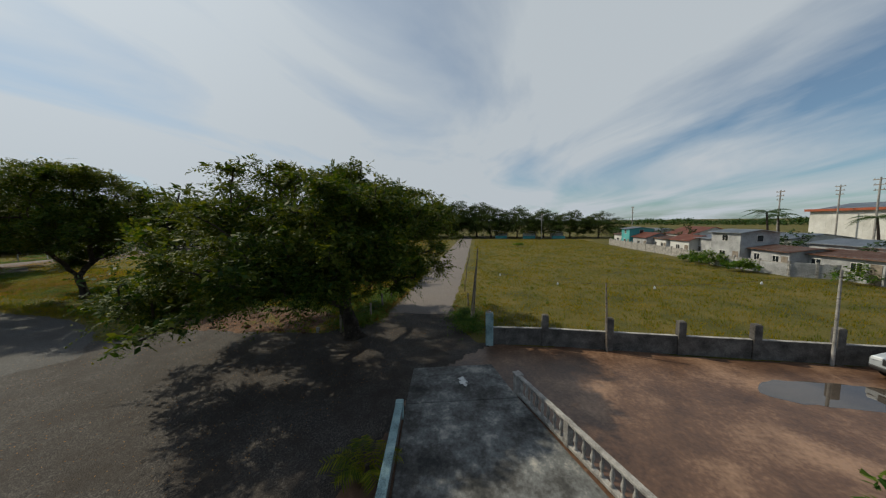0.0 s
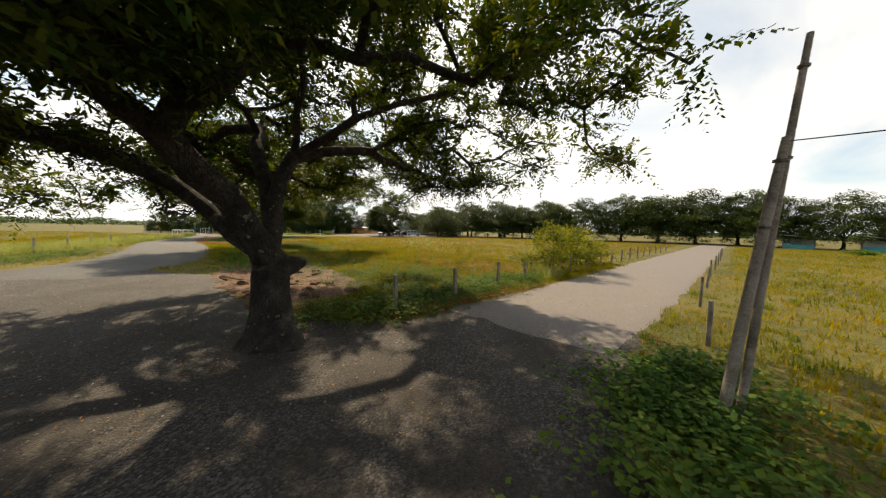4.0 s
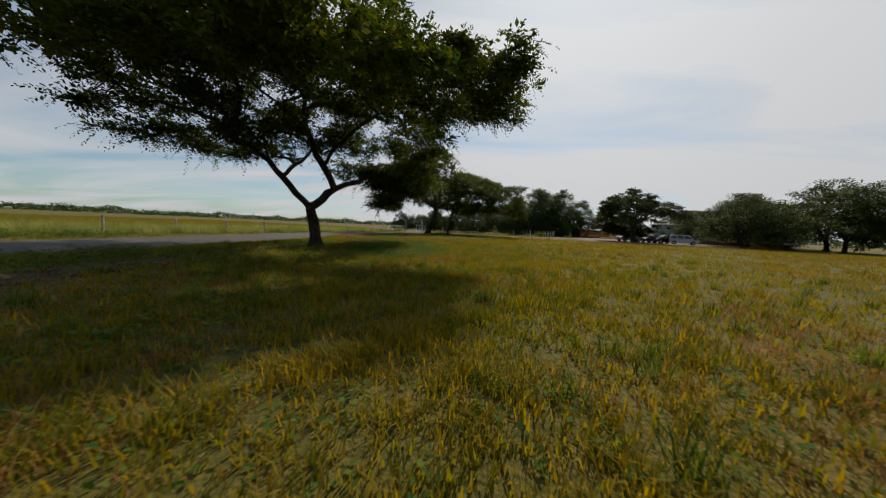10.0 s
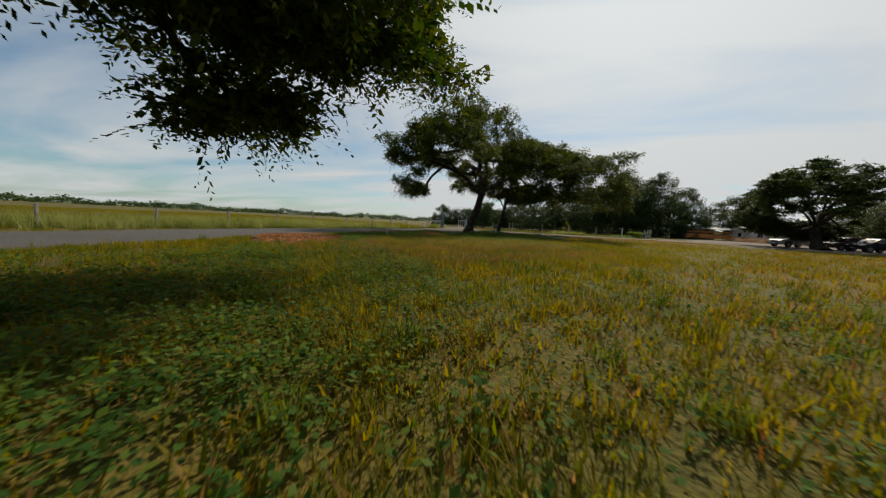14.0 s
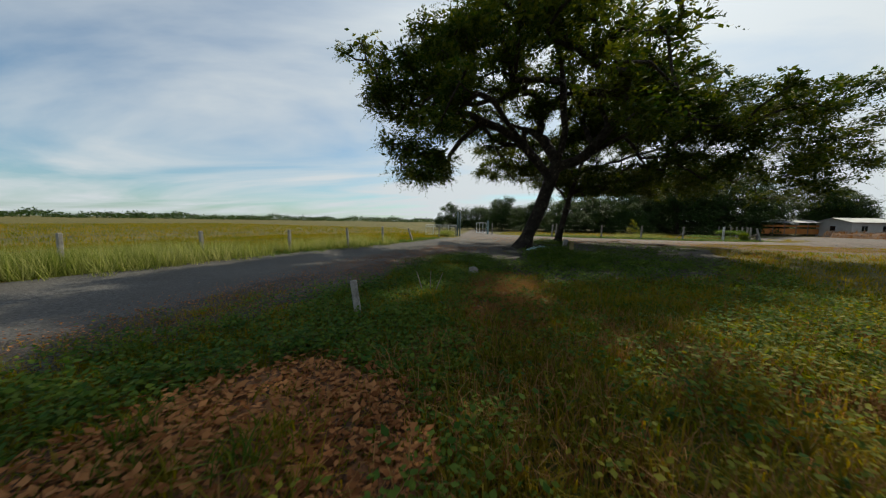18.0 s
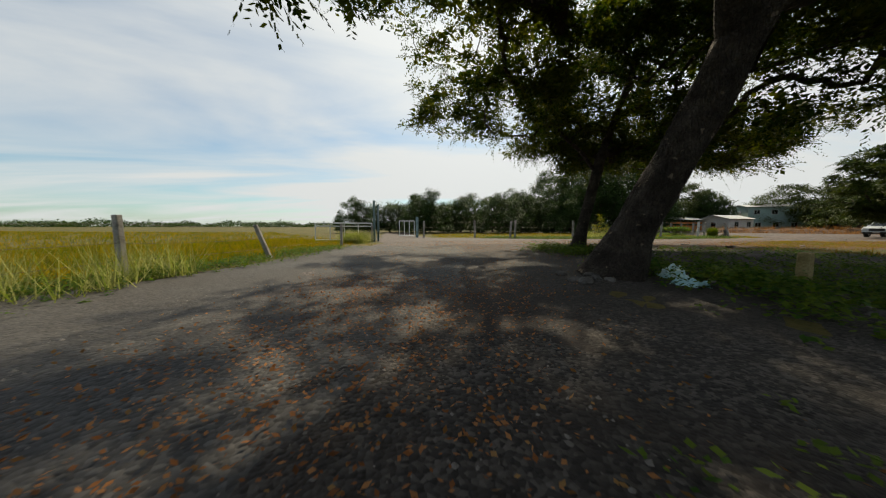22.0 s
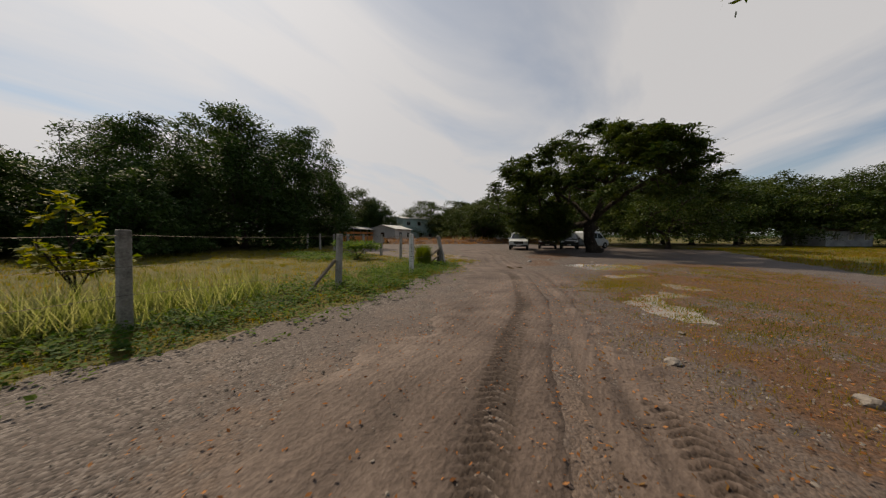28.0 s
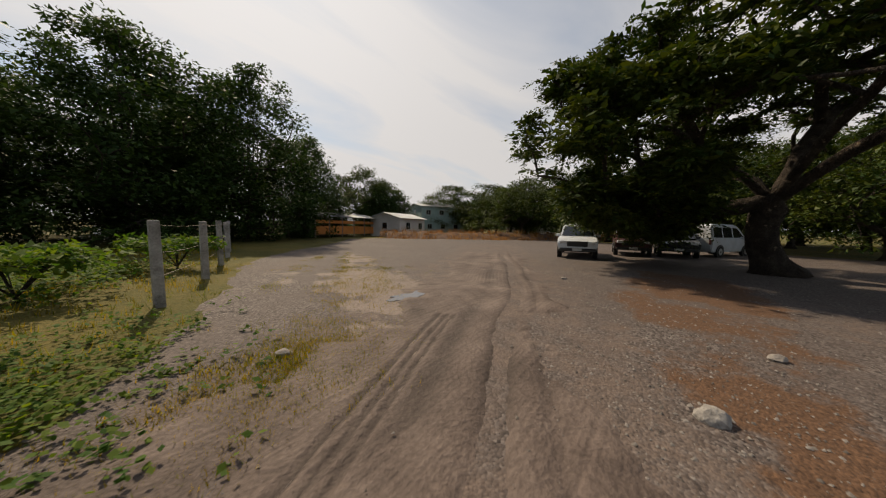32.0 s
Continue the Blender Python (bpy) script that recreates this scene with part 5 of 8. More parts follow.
p1 = string_pole(14.3, 9.9, 4.8, (0.15, -0.3), 0.045, "thin leaning wooden pole carrying a light string")
p1b = string_pole(14.15, 10.05, 3.6, (0.12, -0.35), 0.06, "short grey timber pole beside the gate post")
p2 = string_pole(10.5, 2.85, 3.45, (0.15, 0.12), 0.05, "thin bamboo pole tied to the wall")
p3 = string_pole(10.6, -6.35, 4.3, (0.1, -0.05), 0.06, "whitewashed pole tied to the wall", M_CONC)
p4 = string_pole(10.7, -14.5, 4.3, (0.0, 0.0), 0.05, "thin pole at the wall's far end")


def hanging(name, a, b, sag, r=0.008, n=14, parent=None, mat_=None):
    u = np.linspace(0, 1, n)[:, None]
    pts = np.array(a)[None] * (1 - u) + np.array(b)[None] * u
    pts[:, 2] -= sag * 4 * (u[:, 0] * (1 - u[:, 0]))
    v, f = tubes([(pts, np.full(n, r))], 4)
    return raw(name, v, f, mat_ or M_WIRE, parent), pts


lights = thing("string_lights", (0, 0, 0), "sagging wire hung with white bulbs", "light string")
for a, b, sag in ((p1b, p2, 0.25), (p2, p3, 0.3), (p3, p4, 0.25)):
    _, pts = hanging("wire", a - Vector((0, 0, 0.05)), b - Vector((0, 0, 0.05)), sag, parent=lights)
    for i in (3, 9):
        bm = bmesh.new()
        cyl(bm, 0.018, 0.022, 0.06, Matrix.Translation(pts[i] - [0, 0, 0.08]), 8)
        r = bmesh.ops.create_uvsphere(bm, u_segments=10, v_segments=7, radius=0.05)
        bmesh.ops.transform(bm, matrix=Matrix.Translation(pts[i] - [0, 0, 0.12]) @ Matrix.Diagonal((1, 1, 1.25, 1)), verts=r["verts"])
        part("bulb", bm, M_LAMP, lights, "white glass bulb")

ramp = thing("entrance_ramp", (0, 0, 0), "mossy stained concrete entrance slab", "slab", kind="structure")


def slab_piece(pts, z, name, material):
    bm = bmesh.new()
    f = bm.faces.new([bm.verts.new((x, y, z)) for x, y in pts])
    f.normal_update()
    if f.normal.z < 0:
        f.normal_flip()
    ext = bmesh.ops.extrude_face_region(bm, geom=[f])
    for v in ext["geom"]:
        if isinstance(v, bmesh.types.BMVert):
            v.co.z -= 0.25
    bmesh.ops.recalc_face_normals(bm, faces=bm.faces)
    bmesh.ops.bevel(bm, geom=[e for e in bm.edges if abs(e.verts[0].co.z - e.verts[1].co.z) < 0.01], offset=0.015, segments=1, affect="EDGES")
    return part(name, bm, material, ramp)


slab_piece([(8.1, 8.5), (7.15, 11.9), (4.6, 11.45), (5.7, 7.45)], 0.05, "slab", M_SLAB)
slab_piece([(5.66, 7.43), (4.56, 11.43), (-0.4, 10.3), (1.6, 5.35)], 0.06, "slab", M_SLAB)
slab_piece([(1.55, 5.32), (-0.45, 10.28), (-7, 8.9), (-7, 1.2)], 0.055, "slab", M_SLAB)
# turned balusters under a cement rail
rail = thing("balustrade", (0, 0, 0), "grey cement balustrade with turned balusters", "balustrade")
prof = [(0.055, 0.0), (0.055, 0.06), (0.03, 0.09), (0.038, 0.16), (0.06, 0.25), (0.062, 0.31), (0.036, 0.42), (0.028, 0.50), (0.045, 0.53), (0.055, 0.56), (0.055, 0.60)]
an = np.linspace(0, 2 * np.pi, 8, endpoint=False)
bv = np.array([[(r * math.cos(t), r * math.sin(t), z) for t in an] for r, z in prof]).reshape(-1, 3)
bf = np.array([[i * 8 + j, i * 8 + (j + 1) % 8, (i + 1) * 8 + (j + 1) % 8, (i + 1) * 8 + j] for i in range(len(prof) - 1) for j in range(8)])
A, Bp = Vector((5.95, 7.45, 0.05)), Vector((-5.0, 1.55, 0.05))
run, n = Bp - A, 41
ang = math.degrees(math.atan2(run.y, run.x))
first = None
for i in range(1, n):
    p = A + run * (i / n)
    if i % 9 == 0:
        part("pier", B(0.2, 0.2, 0.78, pose(p.x, p.y, 0.05, 0, 0, ang), 0.012), M_CONC, rail)
        continue
    if first is None:
        first = raw("baluster", bv, bf, M_CONC, rail, True)
        ob = first
    else:
        ob = new("baluster", first.data)
        ob.parent = rail
    ob.location = (p.x, p.y, 0.15)
mid = A + run * 0.5
part("bottom_rail", B(run.length, 0.16, 0.10, pose(mid.x, mid.y, 0.05, 0, 0, ang), 0.01), M_CONC, rail)
part("top_rail", B(run.length, 0.17, 0.09, pose(mid.x, mid.y, 0.75, 0, 0, ang), 0.02), M_CONC, rail)
bm = B(0.24, 0.24, 0.80, pose(A.x, A.y, 0.0, 0, 0, ang), 0.015)
box(bm, 0.32, 0.32, 0.07, pose(A.x, A.y, 0.80, 0, 0, ang), 0.015)
part("newel", bm, M_CONC, rail)
kerb = thing("side_rail", (0, 0, 0), "low pale blue cement side rail of the ramp", "rail")
A2, B2 = Vector((3.9, 11.42, 0)), Vector((-6.5, 9.1, 0))
d2 = B2 - A2
m2 = (A2 + B2) / 2
a2 = math.degrees(math.atan2(d2.y, d2.x))
part("curb", B(d2.length, 0.16, 0.5, pose(m2.x, m2.y, 0, 0, 0, a2), 0.015), M_DARKCONC, kerb)
part("cap", B(d2.length, 0.24, 0.07, pose(m2.x, m2.y, 0.5, 0, 0, a2), 0.015), M_BLUECONC, kerb)
part("end_post", B(0.26, 0.26, 0.60, pose(A2.x, A2.y, 0, 0, 0, a2), 0.02), M_BLUECONC, kerb)
patch("paint_stain", pool(6.45, 9.6, 0.30, 0.17, 3, 40), 0.056, M_LIMEWASH, "dried splash of pale paint on the concrete slab", "stain", 0.02, 33, 0.1, drop=0.003)
patch("puddle", [(7.7, -1.5), (8.6, -2.6), (8.9, -5.0), (8.4, -7.5), (7.4, -6.5), (7.0, -4.0), (7.2, -2.2)], 0.008, M_WATER, "shallow puddle on the wet yard", "puddle", 0.1, 31, 0.3, drop=0.004)

# ---- fences ----
def fence(label, posts, r, h, material, wires=(0.35, 0.7, 1.0), lean=2.5, square=True, seed=0, caps=None):
    """Posts along a line with strands of sagging wire. posts: (x, y) or (x, y, height, lean degrees about x, about y)."""
    rnd = random.Random(seed)
    ob = thing("fence", (0, 0, 0), label, "fence")
    tops = []
    for i, p in enumerate(posts):
        x, y = p[:2]
        hh = p[2] if len(p) > 2 else h * rnd.uniform(0.94, 1.06)
        rx, ry = p[3:5] if len(p) > 4 else (rnd.uniform(-lean, lean), rnd.uniform(-lean, lean))
        m = pose(x, y, -0.15, rx, ry, rnd.uniform(0, 90) if not square else rnd.uniform(-8, 8))
        if square:
            bm = B(r * 2, r * 2 * rnd.uniform(0.85, 1.1), hh + 0.15, m, 0.012, 0.92)
        else:
            bm = cyl(bmesh.new(), r * 1.05, r * 0.9, hh + 0.15, m, 9)
        white = (x, y) == (37.0, 97.3)
        part("post", bm, M_LIMEWASH if white else material, ob, "flaking whitewashed concrete post" if white else "")
        tops.append(m)
    for (m1, m2) in zip(tops, tops[1:]):
        for z in wires:
            a = m1 @ Vector((0, -r, (z * h) + 0.15))
            b = m2 @ Vector((0, -r, (z * h) + 0.15))
            if (a - b).length < 7:
                hanging("wire", a, b, rnd.uniform(0.01, 0.06), 0.004, 7, ob)
    return ob


fence("row of grey concrete fence posts with barbed wire round the meadow", [(10.6, 17.5), (13.35, 16.85), (15.9, 17.05), (18.6, 17.4), (20.9, 17.55), (23.6, 17.8), (26.3, 18.0), (29, 18.25), (31.8, 18.45), (34.6, 18.7), (37.5, 18.95),
      (40.4, 19.2), (43.4, 19.4), (46.4, 19.7), (49.5, 19.95), (53, 20.2), (57, 20.6), (61, 20.9)], 0.055, 1.08, M_WOOD, (0.25, 0.5, 0.75, 0.95), 3, seed=2)
fence("weathered posts and wire along the narrow road", [(-3.2, 33), (-2.2, 38), (-1.2, 42.2), (-0.2, 46.3), (0.6, 50.2), (1.3, 54.1), (2.0, 58), (2.6, 61.8), (3.1, 65.4), (3.7, 68.9), (5.0, 72.0), (6.1, 75.4, 1.15, 2, -3), (6.6, 79.0, 1.2, 0, -2), (7.5, 82.7, 1.1, 10, -16), (8.2, 88.4), (9.1, 92.4)],
      0.06, 1.12, M_CONC, (0.3, 0.6, 0.92), 3, seed=4)
back = fence("tall concrete posts with barbed wire round the paddock", [(12.6, 99.3, 1.5, 0, 0), (17.05, 98.4), (19.85, 97.4, 1.45, 1, 3), (20.35, 97.6), (25.2, 97.0), (29.2, 97.0), (33.2, 97.05), (37.0, 97.3), (40.6, 97.75, 1.45, -6, -14)],
      0.075, 1.52, M_CONC, (0.35, 0.62, 0.92), 2, seed=6)
bm = rod(bmesh.new(), (32.5, 97.3, 0), (33.15, 97.1, 0.75), 0.05)
part("brace", bm, M_WOOD, back, "short timber brace")
part("brace", rod(bmesh.new(), (39.0, 98.3, 0), (40.4, 97.85, 0.85), 0.055), M_WOOD, back, "timber brace of the leaning post")
part("brace", rod(bmesh.new(), (39.8, 98.3, 0), (40.3, 97.9, 0.45), 0.05), M_WOOD, back)
part("stub", B(0.16, 0.16, 0.75, pose(40.35, 97.95, -0.05, 3, -4), 0.015), M_DARKCONC, back)
for z in (0.42, 0.6, 0.78, 0.92, 1.06, 1.22):
    part("wire_band", B(0.165, 0.165, 0.022, pose(37.0, 97.3, z), 0.0), M_BLACK, back, "dark wire binding")
fence("line of concrete posts with barbed wire beside the lot", [(42.0, 101.5), (43.3, 104.1), (44.4, 106.7), (45.4, 109.3), (46.3, 112.0), (47.2, 115.0), (48.2, 118.2)], 0.075, 1.52, M_CONC, (0.35, 0.62, 0.92), 2, seed=8)
fence("thin posts and wire along the far side of the dirt road", [(17.5, 10.6), (22, 11.4), (27, 11.9), (32, 12.4), (37, 12.8), (42, 13.2), (47, 13.6), (52, 14.1), (58, 14.6)], 0.045, 1.0, M_WOOD, (0.4, 0.9), 3, seed=10)

# ---- steel gate ----
gate = thing("field_gate", (0, 0, 0), "white steel gate standing open between teal posts", "gate")
part("gate_post", B(0.12, 0.20, 2.7, pose(9.2, 92.9, 0), 0.01), M_TEAL, gate, "tall teal steel post")
part("gate_post", B(0.12, 0.16, 2.45, pose(9.42, 93.15, 0), 0.01), M_TEAL, gate, "teal steel post")
part("gate_post", B(0.24, 0.24, 1.85, pose(12.0, 99.6, 0), 0.015), M_BLUECONC, gate, "pale blue concrete gate post")


def leaf(a, b, h, bars, name):
    a, b = Vector(a), Vector(b)
    up = Vector((0, 0, 1))
    for z in (0.15, h):
        part(name, rod(bmesh.new(), a + up * z, b + up * z, 0.035, 8), M_WHITE, gate)
    for u in np.linspace(0, 1, bars):
        part("stile", rod(bmesh.new(), a.lerp(b, u) + up * 0.12, a.lerp(b, u) + up * h, 0.03, 8), M_WHITE, gate)


leaf((9.05, 92.8, 0), (5.7, 92.0, 0), 1.2, 5, "gate_rail")
leaf((11.75, 99.8, 0), (10.35, 100.6, 0), 1.5, 4, "leaf_rail")
part("gate_rail", rod(bmesh.new(), (9.05, 92.8, 1.0), (5.7, 92.0, 1.0), 0.03, 8), M_WHITE, gate)

# ---- vehicles ----
def extrude_profile(bm, pts, w_low, w_high, z0, z1, m=Matrix()):
    """A side profile (x, z) widened along y; the width runs from w_low at z0 to w_high at z1."""
    def half(z):
        u = min(max((z - z0) / max(z1 - z0, 1e-6), 0), 1)
        return (w_low + (w_high - w_low) * u) / 2
    L = [bm.verts.new(m @ Vector((x, -half(z), z))) for x, z in pts]
    R = [bm.verts.new(m @ Vector((x, half(z), z))) for x, z in pts]
    n = len(pts)
    bm.faces.new(L)
    bm.faces.new(R[::-1])
    for i in range(n):
        bm.faces.new((L[(i + 1) % n], L[i], R[i], R[(i + 1) % n]))
    bmesh.ops.recalc_face_normals(bm, faces=bm.faces)
    return bm


def bevelled(bm, off=0.04, seg=2):
    bmesh.ops.bevel(bm, geom=list(bm.edges), offset=off, segments=seg, affect="EDGES", clamp_overlap=True)
    return bm


def wheel(car, x, y, r):
    tyre = bmesh.new()
    cyl(tyre, r, r, 0.22, pose(x, y + 0.11, r, 90), 22)
    bmesh.ops.bevel(tyre, geom=[e for e in tyre.edges if len(e.link_faces) == 2 and e.calc_face_angle() > 1], offset=0.03, segments=2, affect="EDGES")
    w = part("tyre", tyre, M_RUBBER, car)
    side = 1 if y > 0 else -1
    part("rim", cyl(bmesh.new(), r * 0.62, r * 0.58, 0.235, pose(x, y + 0.1175, r, 90), 18), M_RIM, w, "alloy rim")
    part("hub_cap", cyl(bmesh.new(), 0.06, 0.06, 0.25, pose(x, y + 0.125, r, 90), 10), M_BLACK, w)


def car(name, at, rz, label, paint, kind):
    """A car, its nose along +x. kind: pickup, van or suv."""
    ob = thing(name, at, label, "car", "parked cars", rz=rz)
    if kind == "pickup":
        Ln, W, r = 5.2, 1.84, 0.38
        low = [(-2.6, 0.55), (-2.6, 1.08), (-0.75, 1.10), (0.95, 1.12), (1.6, 1.10), (2.35, 1.0), (2.58, 0.85), (2.6, 0.5), (2.35, 0.38), (-2.4, 0.42)]
        cab = [(-0.75, 1.09), (-0.55, 1.70), (-0.2, 1.79), (0.55, 1.77), (0.85, 1.62), (1.45, 1.11)]
        side = [[(-0.55, 1.14), (-0.42, 1.62), (0.12, 1.66), (0.12, 1.14)], [(0.20, 1.14), (0.20, 1.66), (0.62, 1.62), (1.12, 1.14)]]
        front, axles = ((1.40, 1.15), (0.84, 1.63)), (1.62, -1.55)
    elif kind == "van":
        Ln, W, r = 4.7, 1.75, 0.33
        low = [(-2.3, 0.45), (-2.32, 1.1), (0.9, 1.12), (1.9, 1.05), (2.28, 0.8), (2.3, 0.4), (2.0, 0.3), (-2.1, 0.3)]
        cab = [(-2.3, 1.08), (-2.2, 1.82), (-2.0, 1.95), (0.3, 1.95), (0.75, 1.85), (1.6, 1.10)]
        side = [[(-2.1, 1.16), (-2.05, 1.72), (-1.15, 1.76), (-1.15, 1.16)], [(-1.05, 1.16), (-1.05, 1.76), (-0.05, 1.76), (-0.05, 1.16)], [(0.05, 1.16), (0.05, 1.76), (0.6, 1.72), (1.3, 1.16)]]
        front, axles = ((1.56, 1.15), (0.76, 1.83)), (1.45, -1.45)
    else:
        Ln, W, r = 4.5, 1.82, 0.36
        low = [(-2.2, 0.5), (-2.22, 1.02), (0.8, 1.05), (1.7, 0.98), (2.2, 0.82), (2.25, 0.48), (2.0, 0.34), (-2.05, 0.36)]
        cab = [(-2.15, 1.0), (-1.85, 1.58), (-1.5, 1.70), (0.1, 1.70), (0.45, 1.60), (1.25, 1.03)]
        side = [[(-1.8, 1.08), (-1.58, 1.52), (-0.95, 1.58), (-0.95, 1.08)], [(-0.87, 1.08), (-0.87, 1.58), (-0.1, 1.58), (-0.1, 1.08)], [(-0.02, 1.08), (-0.02, 1.58), (0.3, 1.54), (0.95, 1.08)]]
        front, axles = ((1.2, 1.08), (0.46, 1.58)), (1.4, -1.3)
    part("body", bevelled(extrude_profile(bmesh.new(), low, W * 0.94, W, 0.35, 0.8), 0.05), paint, ob)
    top = max(z for _, z in cab)
    part("cabin", bevelled(extrude_profile(bmesh.new(), cab, W * 0.95, W * 0.76, 1.05, top), 0.05), paint, ob)
    wid = lambda z: (W * 0.95 + (W * 0.76 - W * 0.95) * (z - 1.05) / (top - 1.05)) / 2  # noqa: E731
    for q in side:
        for s in (-1, 1):
            bm = bmesh.new()
            a = [bm.verts.new((x, s * (wid(z) + 0.004), z)) for x, z in q]
            b = [bm.verts.new((x, s * (wid(z) - 0.03), z)) for x, z in q]
            bm.faces.new(a)
            for i in range(4):
                bm.faces.new((a[i], a[(i + 1) % 4], b[(i + 1) % 4], b[i]))
            bmesh.ops.recalc_face_normals(bm, faces=bm.faces)
            part("window", bm, M_GLASSDARK, ob)
    (x1, z1), (x2, z2) = front
    bm = bmesh.new()
    vs = [bm.verts.new(p) for p in ((x1 + 0.03, -wid(z1) + 0.1, z1), (x1 + 0.03, wid(z1) - 0.1, z1), (x2 + 0.035, wid(z2) - 0.09, z2), (x2 + 0.035, -wid(z2) + 0.09, z2))]
    bm.faces.new(vs)
    e = bmesh.ops.extrude_face_region(bm, geom=list(bm.faces))
    for v in e["geom"]:
        if isinstance(v, bmesh.types.BMVert):
            v.co.x -= 0.05
    bmesh.ops.recalc_face_normals(bm, faces=bm.faces)
    part("windscreen", bm, M_GLASSDARK, ob)
    nose = max(x for x, _ in low)
    part("grille", B(0.05, W * 0.5, 0.26, pose(nose - 0.005, 0, 0.62), 0.02), M_BLACK, ob)
    part("bumper", B(0.14, W * 0.92, 0.17, pose(nose - 0.04, 0, 0.36), 0.04), M_BLACK if kind != "van" else paint, ob)
    part("number_plate", B(0.02, 0.42, 0.12, pose(nose + 0.045, 0, 0.42), 0.005), M_PLATE, ob)
    for s in (-1, 1):
        part("headlight", B(0.16, 0.32, 0.16, pose(nose - 0.09, s * (W / 2 - 0.26), 0.74, 0, 0, s * -14), 0.03), M_LAMP, ob)
        part("mirror", B(0.12, 0.22, 0.14, pose(axles[0] - 0.62, s * (W / 2 + 0.06), 1.08), 0.03), paint, ob)
        part("tail_light", B(0.05, 0.12, 0.30, pose(-Ln / 2 + 0.04, s * (W / 2 - 0.12), 0.75), 0.02), M_CARRED, ob)
        part("wheel_arch", cyl(bmesh.new(), r * 1.18, r * 1.18, 0.05, pose(axles[0], s * (W / 2 - 0.015) + 0.025, r + 0.02, 90), 20), M_BLACK, ob)
        part("wheel_arch", cyl(bmesh.new(), r * 1.18, r * 1.18, 0.05, pose(axles[1], s * (W / 2 - 0.015) + 0.025, r + 0.02, 90), 20), M_BLACK, ob)
        for ax in axles:
            wheel(ob, ax, s * (W / 2 - 0.09), r)
        for hx in (-0.3, 0.55):
            part("door_handle", B(0.16, 0.03, 0.03, pose(hx, s * (W / 2 + 0.005), 0.98), 0.008), paint, ob)
    if kind == "pickup":
        part("bed_rim", B(1.75, W * 0.94, 0.04, pose(-1.7, 0, 1.09), 0.01), M_BLACK, ob)
    return ob


car("pickup_truck", (58.9, 98.5, 0.01), 192, "white pickup truck parked nose out under the tree", M_CARWHITE, "pickup")
car("suv", (63.6, 94.0, 0.01), 184, "black car parked in deep shade", M_CARDARK, "suv")
car("suv", (62.6, 96.2, 0.01), 188, "dark maroon car parked in deep shade", M_CARRED, "suv")
car("van", (65.9, 91.9, 0.01), 330, "white van parked behind the tree trunk", M_CARWHITE, "van")
car("suv", (9.3, -9.2, 0.01), 97, "silver car parked beside the wall", M_CARSILVER, "suv")

# ---- buildings ----
def sheet_roof(w, d, pitch, z, material, parent, over=0.35, name="roof", one_way=False):
    """A corrugated sheet roof: two slopes, or one."""
    h = math.tan(radians(pitch)) * (d if one_way else d / 2)
    for s in ((1,) if one_way else (1, -1)):
        n = max(8, int((w + 2 * over) / 0.25))
        xs = np.linspace(-w / 2 - over, w / 2 + over, n)
        cor = 0.02 * np.sin(np.arange(n) * np.pi / 2 * 1.9)
        y0, y1 = (-d / 2 - over, d / 2 + over) if one_way else (s * (d / 2 + over), 0.0)
        za, zb = z - math.tan(radians(pitch)) * over, z + h
        top = np.concatenate([np.c_[xs, np.full(n, y0), za + cor], np.c_[xs, np.full(n, y1), zb + cor]])
        v = np.concatenate([top, top - [0, 0, 0.05]])
        i = np.arange(n - 1)
        q = np.c_[i, i + 1, i + n + 1, i + n]
        edge = np.array([[0, n, 3 * n, 2 * n], [n - 1, 3 * n - 1, 4 * n - 1, 2 * n - 1]])
        side = np.concatenate([np.c_[i, i + 1, i + 1 + 2 * n, i + 2 * n], np.c_[i + n, i + n + 1, i + n + 1 + 2 * n, i + 3 * n]])
        raw(name, v, np.concatenate([q, q[:, ::-1] + 2 * n, edge, side]), material, parent)


